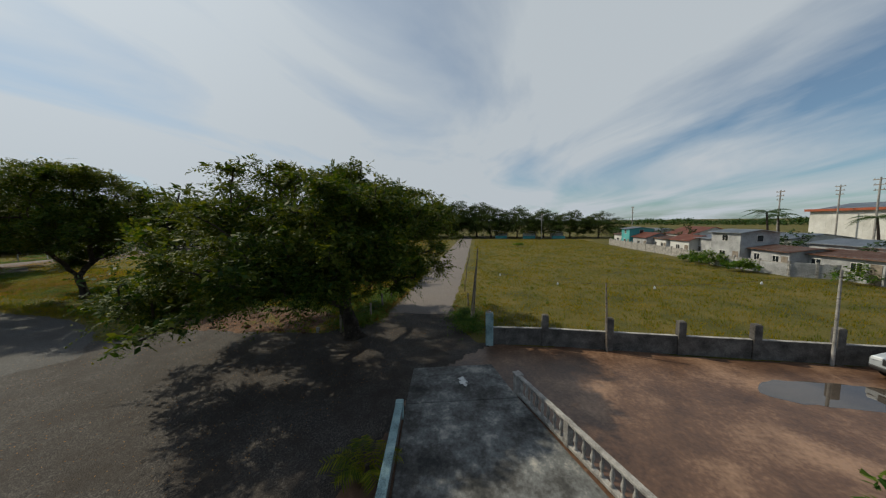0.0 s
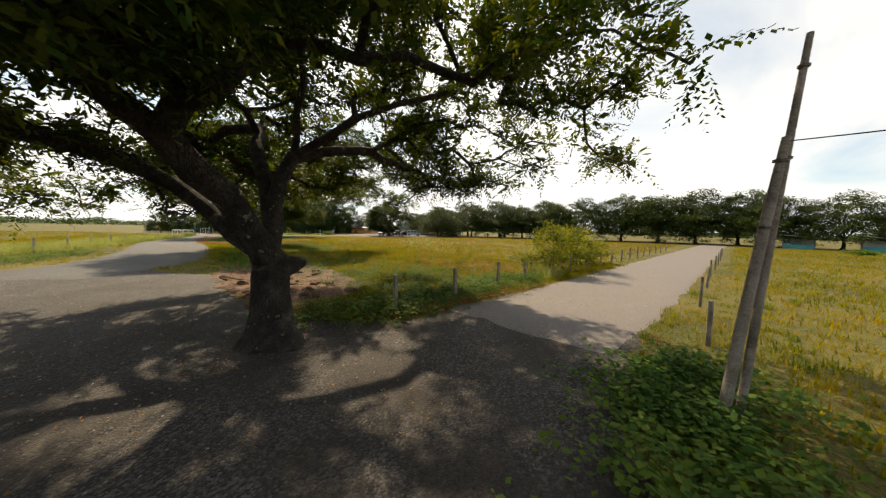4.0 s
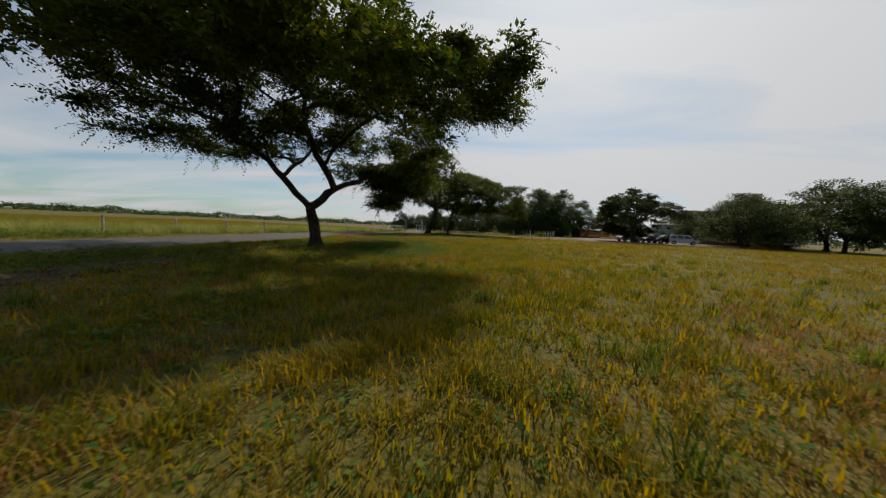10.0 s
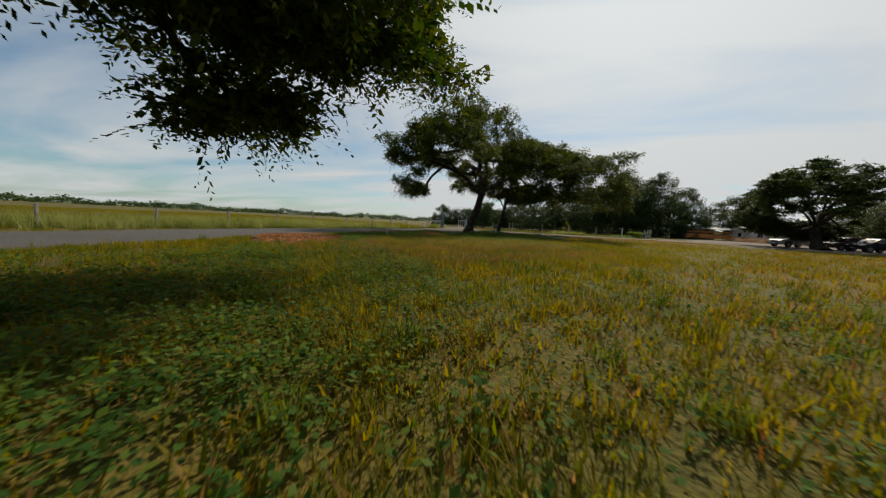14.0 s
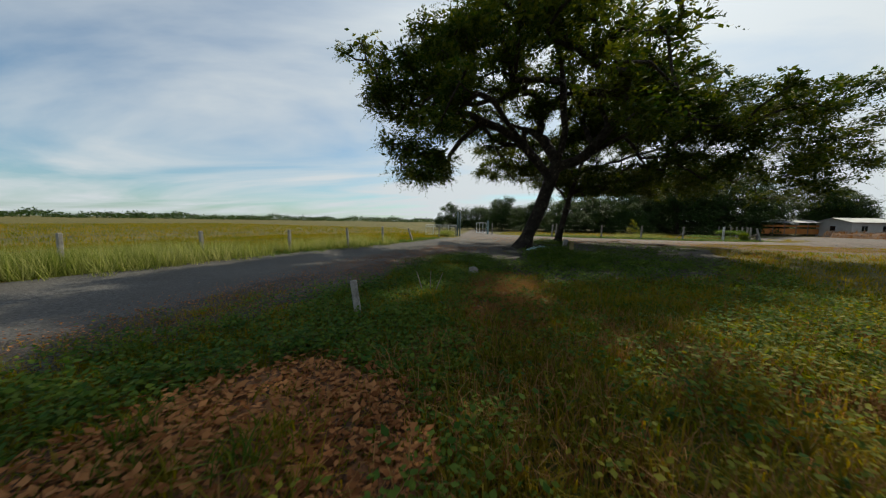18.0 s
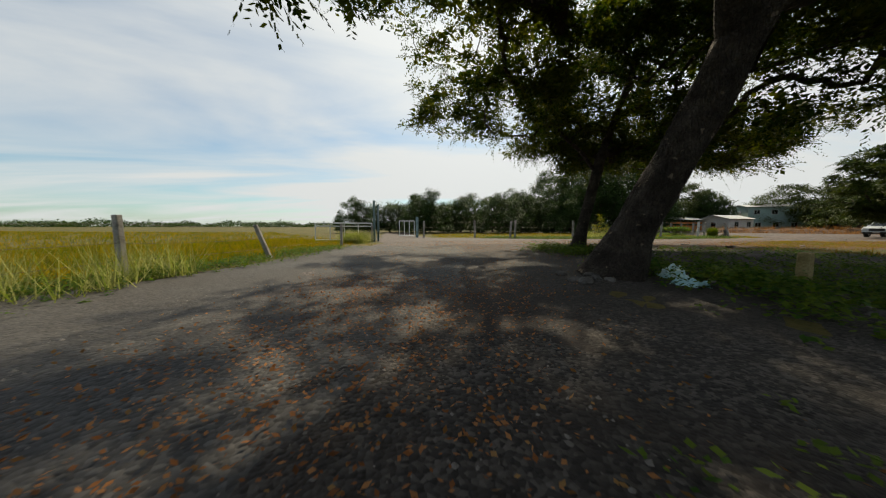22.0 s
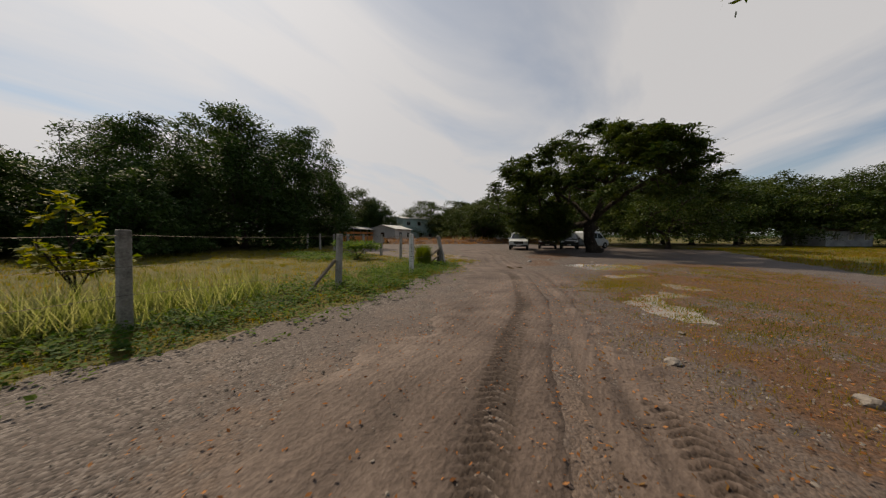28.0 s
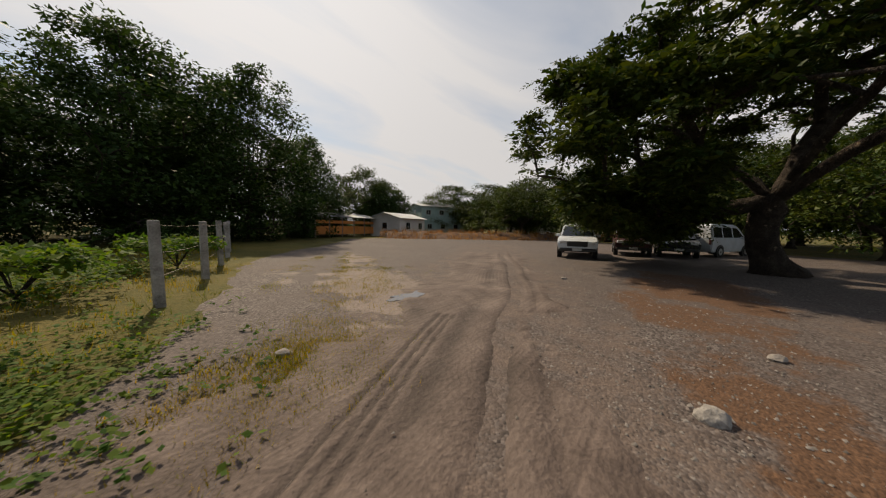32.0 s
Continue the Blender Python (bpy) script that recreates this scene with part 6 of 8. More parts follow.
def house(at, rz, w, d, h, wall_mat, roof_mat, label, pitch=14, windows=2, storeys=1, door=True, one_way=False, blocks=False, name="house"):
    ob = thing(name, at, label, "house", "houses beyond the field", rz=rz)
    t = 0.15
    for sx, sy, x, y in ((w, t, 0, d / 2 - t / 2), (w, t, 0, -d / 2 + t / 2), (t, d - 2 * t - 0.004, w / 2 - t / 2, 0), (t, d - 2 * t - 0.004, -w / 2 + t / 2, 0)):
        part("wall", B(sx, sy, h, pose(x, y, 0)), wall_mat, ob)
    if not one_way:
        g = math.tan(radians(pitch)) * d / 2
        for x in (-w / 2 + t / 2, w / 2 - t / 2):
            gb = bmesh.new()
            for v in bmesh.ops.create_cube(gb, size=1)["verts"]:
                up = v.co.z > 0
                v.co = Vector((x + v.co.x * t, v.co.y * (0.05 if up else d * 0.98), h + (g * 0.93 if up else 0)))
            part("gable", gb, wall_mat, ob)
    for st in range(storeys):
        for face in (1, -1):
            for i in range(windows):
                x = -w / 2 + w * (i + 0.5) / windows + (0.3 if door and st == 0 else 0)
                z = 1.0 + st * (h / storeys)
                m = pose(x, face * (d / 2 + 0.012), z)
                fr = part("window", B(1.0, 0.06, 1.0, m, 0.01), M_WALLWHITE, ob)
                part("pane", B(0.86, 0.07, 0.86, m @ pose(0, face * 0.004, 0.07)), M_GLASSDARK, fr)
                part("bar", B(0.05, 0.085, 0.86, m @ pose(0, face * 0.004, 0.07)), M_WALLWHITE, fr)
        m = pose(-w / 2 - 0.012, 0, 1.0 + st * (h / storeys))
        fr = part("window", B(0.06, 0.9, 0.95, m, 0.01), M_WALLWHITE, ob)
        part("pane", B(0.07, 0.76, 0.81, m @ pose(-0.004, 0, 0.07)), M_GLASSDARK, fr)
    if door:
        part("door", B(0.85, 0.07, 2.0, pose(-w / 2 + 0.6, d / 2 + 0.014, 0), 0.01), M_WOOD, ob)
    sheet_roof(w, d, pitch, h, roof_mat, ob, one_way=one_way)
    return ob


V = [(33, -29.5, 5, 7, 6, 2.5, M_BLOCK, M_RUST, "low grey block house under a rusted roof", 1), (38.5, -27.5, -4, 6, 5.5, 2.6, M_BLOCK, M_RUST, "block shack with a brown rusted roof", 1),
     (44.5, -26.0, 8, 4.6, 5, 4.6, M_BLOCK, M_GREYROOF, "bare grey block house of two storeys", 2), (50, -27.5, 0, 7.5, 5, 3.4, M_BLOCK, M_GREYROOF, "long unplastered block house", 1),
     (55, -25.6, 4, 5, 4.5, 2.9, M_WALLWHITE, M_REDROOF, "small white house with an orange-red roof", 1), (60.5, -25.5, -6, 6, 5, 2.8, M_WALLWHITE, M_RUST, "small house with a rusty roof", 1),
     (66.5, -24.2, 4, 5.5, 5, 2.8, M_BLOCK, M_REDROOF, "block house with a faded red roof", 1), (72, -23.5, 0, 4.5, 5, 4.4, M_WALLTEAL, M_GREYROOF, "teal painted house of two storeys", 2),
     (77, -23.8, 3, 5, 5, 2.9, M_WALLWHITE, M_RUST, "white house at the row's end", 1), (38, -36, 0, 10, 7, 3.2, M_BLOCK, M_GREYROOF, "wide block house with a grey roof", 1),
     (52, -36, 6, 12, 8, 3.6, M_WALLWHITE, M_GREYROOF, "long pale house with a grey roof", 1), (68, -34, -5, 11, 8, 3.4, M_WALLWHITE, M_REDROOF, "pale house with a red roof", 1),
     (27, -33, 0, 8, 7, 2.7, M_BLOCK, M_RUST, "low block house under brown sheets", 1), (82, -32, 0, 12, 8, 3.6, M_WALLWHITE, M_GREYROOF, "long pale house near the field's end", 1), (20, -31, 4, 7, 6, 2.6, M_BLOCK, M_RUST, "low shack with a patched roof", 1)]
for x, y, rz, w, d, h, wm, rm, lab, st in V:
    house((x, y, 0), rz, w, d, h, wm, rm, lab, 9 if rm is not M_REDROOF else 20, max(1, int(w / 3)), st)
ware = thing("warehouse", (63.0, -71.6, 0), "large white warehouse with a low red-edged roof", "warehouse", rz=8)
bm = bmesh.new()
for i in range(30):
    box(bm, 0.98, 0.3, 8.0, pose(-14.5 + i, 9, 0))
for i in range(18):
    box(bm, 0.3, 0.98, 8.0, pose(-15, -8.5 + i, 0))
box(bm, 30, 0.3, 8.0, pose(0, -9, 0))
box(bm, 0.3, 18, 8.0, pose(15, 0, 0))
part("cladding", bm, M_WALLWHITE, ware)
sheet_roof(30, 18, 10, 8.0, M_GREYROOF, ware, 0.6)
part("fascia", B(31.2, 0.2, 0.5, pose(0, 9.7, 7.8)), M_REDROOF, ware, "red edge trim")
part("fascia", B(0.2, 18.8, 0.5, pose(-15.7, 0, 7.8)), M_REDROOF, ware, "red edge trim")
part("loading_door", B(4, 0.2, 4.5, pose(-6, 9.16, 0)), M_GREYROOF, ware)

# hollow-block wall along the field: courses of blocks, raised and stained unevenly
bw = thing("block_wall", (0, 0, 0), "unplastered hollow-block wall along the field", "wall")
blk = bmesh.new()
box(blk, 0.388, 0.15, 0.19, Matrix(), 0.008)
first = None
rngw = random.Random(9)
BW = [(30.5, -30.5), (34.2, -23.4), (42.0, -21.6), (56.0, -21.8), (67.0, -20.4), (80.0, -20.2)]
count = 0
for (x1, y1), (x2, y2) in zip(BW, BW[1:]):
    L, an_ = math.hypot(x2 - x1, y2 - y1), math.atan2(y2 - y1, x2 - x1)
    core = B(L, 0.11, 1.5, pose((x1 + x2) / 2, (y1 + y2) / 2, 0, 0, 0, math.degrees(an_)))
    part("mortar_core", core, M_CONC, bw)
    near = x1 < 40
    if near:
        for c in range(8):
            k = 0.2 if c % 2 else 0.0
            while k < L and count < 290:
                p = (x1 + math.cos(an_) * k, y1 + math.sin(an_) * k, c * 0.2)
                if c < 7 or rngw.random() < 0.6:
                    if first is None:
                        first = part("block", blk, M_BLOCK, bw)
                        ob = first
                    else:
                        ob = new("block", first.data)
                        ob.parent = bw
                    ob.matrix_basis = pose(*p, 0, 0, math.degrees(an_))
                    count += 1
                k += 0.4
    for k in np.arange(0, L, 3.0):
        part("pier", B(0.22, 0.24, 1.65 + rngw.random() * 0.15, pose(x1 + math.cos(an_) * k, y1 + math.sin(an_) * k, 0, 0, 0, math.degrees(an_)), 0.01), M_CONC, bw)

# paddock side: shed, house, two-storey building
shed = thing("market_shed", (62.5, 128, 0), "open shed with orange boards under a pale roof", "shed", rz=12)
for i in range(6):
    part("post", B(0.14, 0.14, 2.5, pose(-5 + 2 * i, 2.4, 0), 0.01), M_WOOD, shed)
    part("post", B(0.14, 0.14, 2.5, pose(-5 + 2 * i, -2.4, 0), 0.01), M_WOOD, shed)
for i in range(5):
    part("board", B(1.8, 0.06, 0.95, pose(-4 + 2 * i, -2.45, 0.35), 0.01), M_ORANGE, shed, "orange painted board")
    part("board", B(1.8, 0.06, 0.35, pose(-4 + 2 * i, -2.45, 1.6), 0.01), M_ORANGE, shed, "orange painted board")
part("back_wall", B(10.2, 0.12, 2.3, pose(0, 2.5, 0)), M_WOOD, shed)
sheet_roof(10.5, 5, 10, 2.5, M_GREYROOF, shed, 0.5)
house((71, 125, 0), 8, 6, 5, 2.6, M_WALLWHITE, M_GREYROOF, "small pale house with a light metal roof", 15, 2)
house((47.5, 140, 0), 6, 7, 5, 3.0, M_WALLWHITE, M_GREYROOF, "pale house with a bright roof among trees", 16, 2)
house((91, 131, 0), -28, 14, 7, 5.4, M_WALLGREEN, M_GREYROOF, "pale green building of two storeys", 10, 5, 2)
house((106, 118, 0), -28, 9, 7, 3.2, M_WALLWHITE, M_RUST, "white building with a brown roof", 12, 3)
house((103, 57, 0), -60, 8, 6, 2.6, M_BLOCK, M_RUST, "grey block building beneath the big trees", 12, 3)
for x, y, lab in ((107, -2, "open stall under the far trees"), (108, 8, "open stall with a pale roof"), (107, -12, "open stall beside the far road")):
    st = thing("stall", (x, y, 0), lab, "stall", "stalls beneath the far trees", rz=random.uniform(-8, 8))
    for i in (-2.2, 2.2):
        for j in (-1.4, 1.4):
            part("post", B(0.12, 0.12, 2.3, pose(j, i, 0)), M_WOOD, st)
    part("counter", B(0.6, 4.2, 0.9, pose(-1.2, 0, 0), 0.02), M_WALLTEAL, st)
    part("back_board", B(0.08, 4.4, 2.0, pose(1.4, 0, 0)), M_WALLWHITE, st)
    sheet_roof(3.4, 5.2, 8, 2.3, M_GREYROOF, st, 0.2, one_way=True)

# utility poles with cross-arms
for x, y, h in ((96.5, -32, 10.5), (66.4, -46.7, 12), (69.3, -58.9, 13), (52, -48.1, 12.5), (104, -6, 9)):
    up_ = thing("utility_pole", (x, y, 0), "tall grey utility pole with cross-arms", "pole", "utility poles")
    part("shaft", cyl(bmesh.new(), 0.16, 0.10, h, Matrix(), 10), M_CONC, up_)
    for k in (0.4, 1.2, 2.0):
        part("cross_arm", B(2.0 - k * 0.3, 0.1, 0.12, pose(0, 0, h - k)), M_WOOD, up_)
        for s in (-0.8, 0.8):
            part("insulator", cyl(bmesh.new(), 0.05, 0.04, 0.18, pose(s * (1 - k * 0.15), 0, h - k + 0.12), 8), M_CONC, up_)


def palm(x, y, h, seed):
    rng = np.random.default_rng(seed)
    ob = thing("palm", (x, y, 0), "coconut palm with a ragged head of fronds", "palm", "palms among the houses")
    s = np.linspace(0, 1, 8)
    pts = np.c_[0.5 * s ** 2, 0.2 * s, h * s]
    v, f = tubes([(pts, 0.17 - 0.06 * s)], 8)
    raw("trunk", v, f, M_BARK, ob, True)
    C, D_, S, L = [], [], [], []
    for i in range(16):
        a = i * 2.4 + rng.normal() * 0.2
        ln, up0 = rng.uniform(2.2, 3.0), rng.uniform(-0.2, 1.0)
        prev = None
        for u in np.linspace(0.08, 1, 16):
            p = pts[-1] + [math.cos(a) * ln * u, math.sin(a) * ln * u, up0 * ln * u * 0.7 - 1.3 * ln * 0.5 * u * u]
            for sd in (-1, 1):
                C.append(p)
                d = np.array([math.cos(a) * 0.4 - sd * math.sin(a), math.sin(a) * 0.4 + sd * math.cos(a), -0.55])
                D_.append(d / np.linalg.norm(d))
                S.append([math.cos(a), math.sin(a), 0])
                L.append(0.75 * math.sin(math.pi * (0.15 + 0.8 * u)))
    v, f = leaf_quads(np.array(C), np.array(D_), np.array(S), np.array(L), np.full(len(L), 0.10))
    raw("fronds", v, f, M_LEAF_D, ob)


palm(48.5, -32, 7.5, 1), palm(57, -40, 7.0, 2), palm(43, -40, 6.5, 3)

# ---- shrubs, grass, weeds, stones and litter ----
def bush(x, y, h, r, leaves, leaf, n, per, seed, label, name="shrub"):
    return make_tree(name, (x, y, 0), seed, h, r, h * 0.12, 0.04, h * 0.2, (0.03, 0.02), (0, 0), n, per, leaf, 0.7, r * 0.24, 6, leaves, 0.8, label=label, category="shrub", skirt=0.1, sides=5)


bush(24.8, 18.3, 2.9, 1.7, M_LEAF_Y, 0.15, 90, 48, 201, "bright yellow-green shrub growing through the fence")
bush(27.9, 18.8, 2.9, 1.7, M_LEAF_Y, 0.16, 80, 44, 203, "bright yellow-green shrub growing through the fence")
bush(31.0, 19.6, 2.1, 1.3, M_LEAF_Y, 0.18, 50, 36, 205, "yellow-green shrub at the roadside")
bush(33.5, 19.9, 1.8, 1.3, M_LEAF_Y, 0.20, 40, 30, 207, "small yellow-green shrub at the roadside")
bush(26.4, 18.5, 0.9, 1.0, M_WEED, 0.16, 40, 36, 209, "dark leafy undergrowth at the fence")
bush(-0.2, 1.6, 3.2, 1.2, M_WEED, 0.20, 60, 40, 211, "leafy green shrub in the yard")
bush(41.5, -20.2, 2.2, 2.0, M_WEED, 0.3, 50, 30, 213, "green bush against the block wall")
bush(45.5, -20.2, 1.6, 1.6, M_WEED, 0.3, 40, 30, 215, "green bush against the block wall")
bush(37.0, -21.0, 1.5, 1.5, M_WEED, 0.3, 40, 30, 217, "green bush against the block wall")
bush(30.0, -27.0, 1.8, 2.4, M_WEED, 0.3, 50, 30, 219, "wide green bush beside the field")
bush(70.0, 4.0, 1.0, 1.3, M_WEED, 0.25, 30, 26, 221, "lone low bush in the field")
bush(29.2, 99.5, 2.0, 0.7, M_LEAF_Y, 0.16, 24, 26, 223, "slim sapling behind the wire fence")
bush(40.5, 103.5, 0.9, 1.2, M_WEED, 0.16, 40, 36, 225, "low leafy bush in the paddock")
bush(43.2, 106.5, 0.8, 1.3, M_WEED, 0.16, 36, 36, 227, "low leafy bush in the paddock")
for i, (x, y) in enumerate(((86, -24.5), (90, -27), (34, -33.5), (64, -30), (74, -30), (46, -33))):
    bush(x, y, 4.5, 2.6, M_LEAF_D, 0.45, 40, 26, 231 + i, "small dark tree among the houses", "small_tree")

frond = thing("areca_palm", (1.6, 11.5, 0), "yellowing feathery palm beside the ramp", "plant")
rng = np.random.default_rng(8)
C, D_, S, L = [], [], [], []
for i in range(18):
    a, ln = rng.uniform(0, 6.28), rng.uniform(0.9, 1.5)
    for u in np.linspace(0.1, 1, 12):
        p = np.array([math.cos(a) * ln * 0.7 * u, math.sin(a) * ln * 0.7 * u, ln * 1.2 * u - 0.8 * ln * u * u])
        for sd in (-1, 1):
            d = np.array([math.cos(a) * 0.5 - sd * math.sin(a), math.sin(a) * 0.5 + sd * math.cos(a), -0.3])
            C.append(p), D_.append(d / np.linalg.norm(d)), S.append([math.cos(a), math.sin(a), 0]), L.append(0.34)
v, f = leaf_quads(np.array(C), np.array(D_), np.array(S), np.array(L), np.full(len(L), 0.04))
raw("fronds", v, f, M_LEAF_Y, frond)
part("stem", cyl(bmesh.new(), 0.07, 0.05, 0.3, Matrix(), 8), M_BARK, frond)


def lay(name, vf, material, label, category="grass"):
    return tagged(raw(name, *vf, material), label, category, kind="stuff")


def join(*parts):
    vs, fs, at = [], [], 0
    for v, f in parts:
        vs.append(v), fs.append(f + at)
        at += len(v)
    return np.concatenate(vs), np.concatenate(fs)


def on_ground(p):
    return field_height(p[:, 0], p[:, 1])


def keep_off_roads(p, margin=0.0):
    """Points that lie on the meadow rather than on road, junction, lot or track."""
    r1 = np.array(ribbon([(3.0, 30), (6.2, 36), (7.2, 46), (6.8, 60), (7.3, 68), (8.6, 74), (10.5, 80), (11.5, 88)], 5.6 + margin))
    r2 = np.array(ribbon([(13.0, 13.8), (25, 14.6), (50, 16.6), (110, 21.5)], 4.3 + margin))
    j = np.array([(-34, 42), (-18, 39), (-6, 37.4), (2.2, 34), (5.4, 33.5), (9.6, 27), (9.9, 22.5), (10.2, 18.6), (13, 16.0), (17, 16.2), (17, 11.8), (13, 10.8), (10.6, 9.4), (10.4, 8.4), (8.8, 9.8), (6.5, 11.0), (2, 11.8), (-20, 14), (-40, 24)])
    e = np.array(TORN)
    lot_ = np.array([(9.8, 77), (13.5, 75), (14.6, 79.5), (19, 88), (24, 87), (34, 84.5), (44, 82), (66, 80.5), (74, 92), (84, 108), (78, 120), (60, 121), (52, 113), (46.4, 108), (44.4, 104.5), (42.7, 101.2), (41.5, 98.6), (40.0, 97.0), (34, 95.4), (22, 95.8), (17.4, 97.8), (13.2, 98.2), (12.4, 101), (9.5, 125), (6.5, 125), (8.9, 98), (9.9, 91), (9.6, 84)])
    yd = (p[:, 0] < 11.3) & (p[:, 1] < 14)
    dg = np.array([(9.5, 60.5), (12.6, 60.8), (13.4, 59.2), (14.0, 57.2), (13.4, 55.6), (11.5, 55.6), (9, 58)])
    yd |= inside(p, dg)
    yd |= inside(p, np.array([(9.4, 60), (11.2, 62), (12.4, 68), (12.6, 73), (14.8, 75), (14.6, 78.5), (11, 79), (9.3, 70)]))
    yd |= inside(p, np.array([(14.4, 69.5), (17, 68.6), (22, 71), (25, 76), (28, 83), (25, 87.2), (19, 88.6), (13.6, 80), (12.6, 74)]))
    return p[~(yd | inside(p, r1) | inside(p, r2) | inside(p, j) | inside(p, lot_) | inside(p, e))]


rng = np.random.default_rng(21)
walk_line = np.array([(14, 14), (16.5, 18), (19, 20.5), (21, 24), (22.3, 28), (22.8, 33), (23, 40), (21, 48), (17, 54), (15.4, 60), (14.8, 66), (13, 72)])


def along(n, half, power=1.0):
    i = rng.uniform(0, len(walk_line) - 1.001, n)
    k = i.astype(int)
    p = walk_line[k] + (walk_line[k + 1] - walk_line[k]) * (i - k)[:, None]
    a = rng.uniform(0, 2 * np.pi, n)
    return p + np.c_[np.cos(a), np.sin(a)] * (half * rng.random(n) ** power)[:, None]


def swell(p, seed=2.0):
    """How thick the growth stands: clumps about a metre across, with thin places between."""
    return np.clip(0.5 + 0.55 * wave(p[:, 0] * 5, p[:, 1] * 5, seed) + 0.4 * wave(p[:, 0] * 12, p[:, 1] * 12, seed + 5), 0, 1)


near = keep_off_roads(along(42000, 7.5, 0.75), 0.3)
near = near[rng.random(len(near)) < 0.35 + 0.65 * swell(near)]
mid_ = keep_off_roads(along(24000, 26, 0.7), 0.3)
wide = keep_off_roads(scatter(rng, 22000, [(16, 18), (60, 22), (98, 26), (92, 66), (72, 82), (44, 82), (20, 84), (13, 60), (14, 30)]), 0.3)
hh = 0.075 + 0.17 * swell(near) ** 1.4
patchy = wave(near[:, 0] * 1.3, near[:, 1] * 1.3, 5.0) + rng.normal(size=len(near)) * 0.25
dry_from = 0.12 + 0.60 * np.clip((near[:, 1] - 35) / 8, 0, 1)
green, dry = near[patchy < dry_from], near[patchy >= dry_from]
rich = keep_off_roads(scatter(rng, 5200, [(14.4, 53), (20, 52), (27, 58), (28, 68), (22, 69), (16.4, 66.5), (14.6, 62)], 0.6), 0.3)
lay("grass", join(blades(rng, green, hh[patchy < dry_from], 11, 0.15, 0.0062, 0.6, np.repeat(on_ground(green), 11), True), blades(rng, mid_, 0.16, 9, 0.17, 0.010, 0.6, np.repeat(on_ground(mid_), 9)), blades(rng, rich, 0.12 + 0.20 * swell(rich, 3.0), 13, 0.16, 0.006, 0.7, np.repeat(on_ground(rich), 13), True),
                  blades(rng, wide, 0.20, 6, 0.25, 0.016, 0.7)), M_GRASS, "patchy yellow-green meadow grass")
tuft = keep_off_roads(along(700, 14, 0.8), 0.4)
lay("grass_tufts", blades(rng, tuft, rng.uniform(0.16, 0.34, len(tuft)), 46, 0.16, 0.006, 0.7, np.repeat(on_ground(tuft), 46), True), M_TUFT, "dark green tufts standing up from the meadow")
rusty_ = scatter(rng, 5200, [(14.2, 54), (20, 53), (25, 60), (23, 65), (17, 65.5), (14.8, 63)], 0.8)
rusty_ = rusty_[rng.random(len(rusty_)) < 0.15 + 0.85 * swell(rusty_, 9.0) ** 1.5]
dry2 = wide[wave(wide[:, 0] * 0.8, wide[:, 1] * 0.8, 7.0) > 0.0]
lay("dry_grass", join(blades(rng, dry, hh[patchy >= dry_from] * 0.9, 12, 0.15, 0.004, 0.8, np.repeat(on_ground(dry), 12), True), blades(rng, dry2, 0.17, 6, 0.22, 0.010, 0.9), blades(rng, rusty_, 0.25, 13, 0.16, 0.0045, 0.8, np.repeat(on_ground(rusty_), 13), True)), M_DRY, "straw-coloured dead grass among the green")
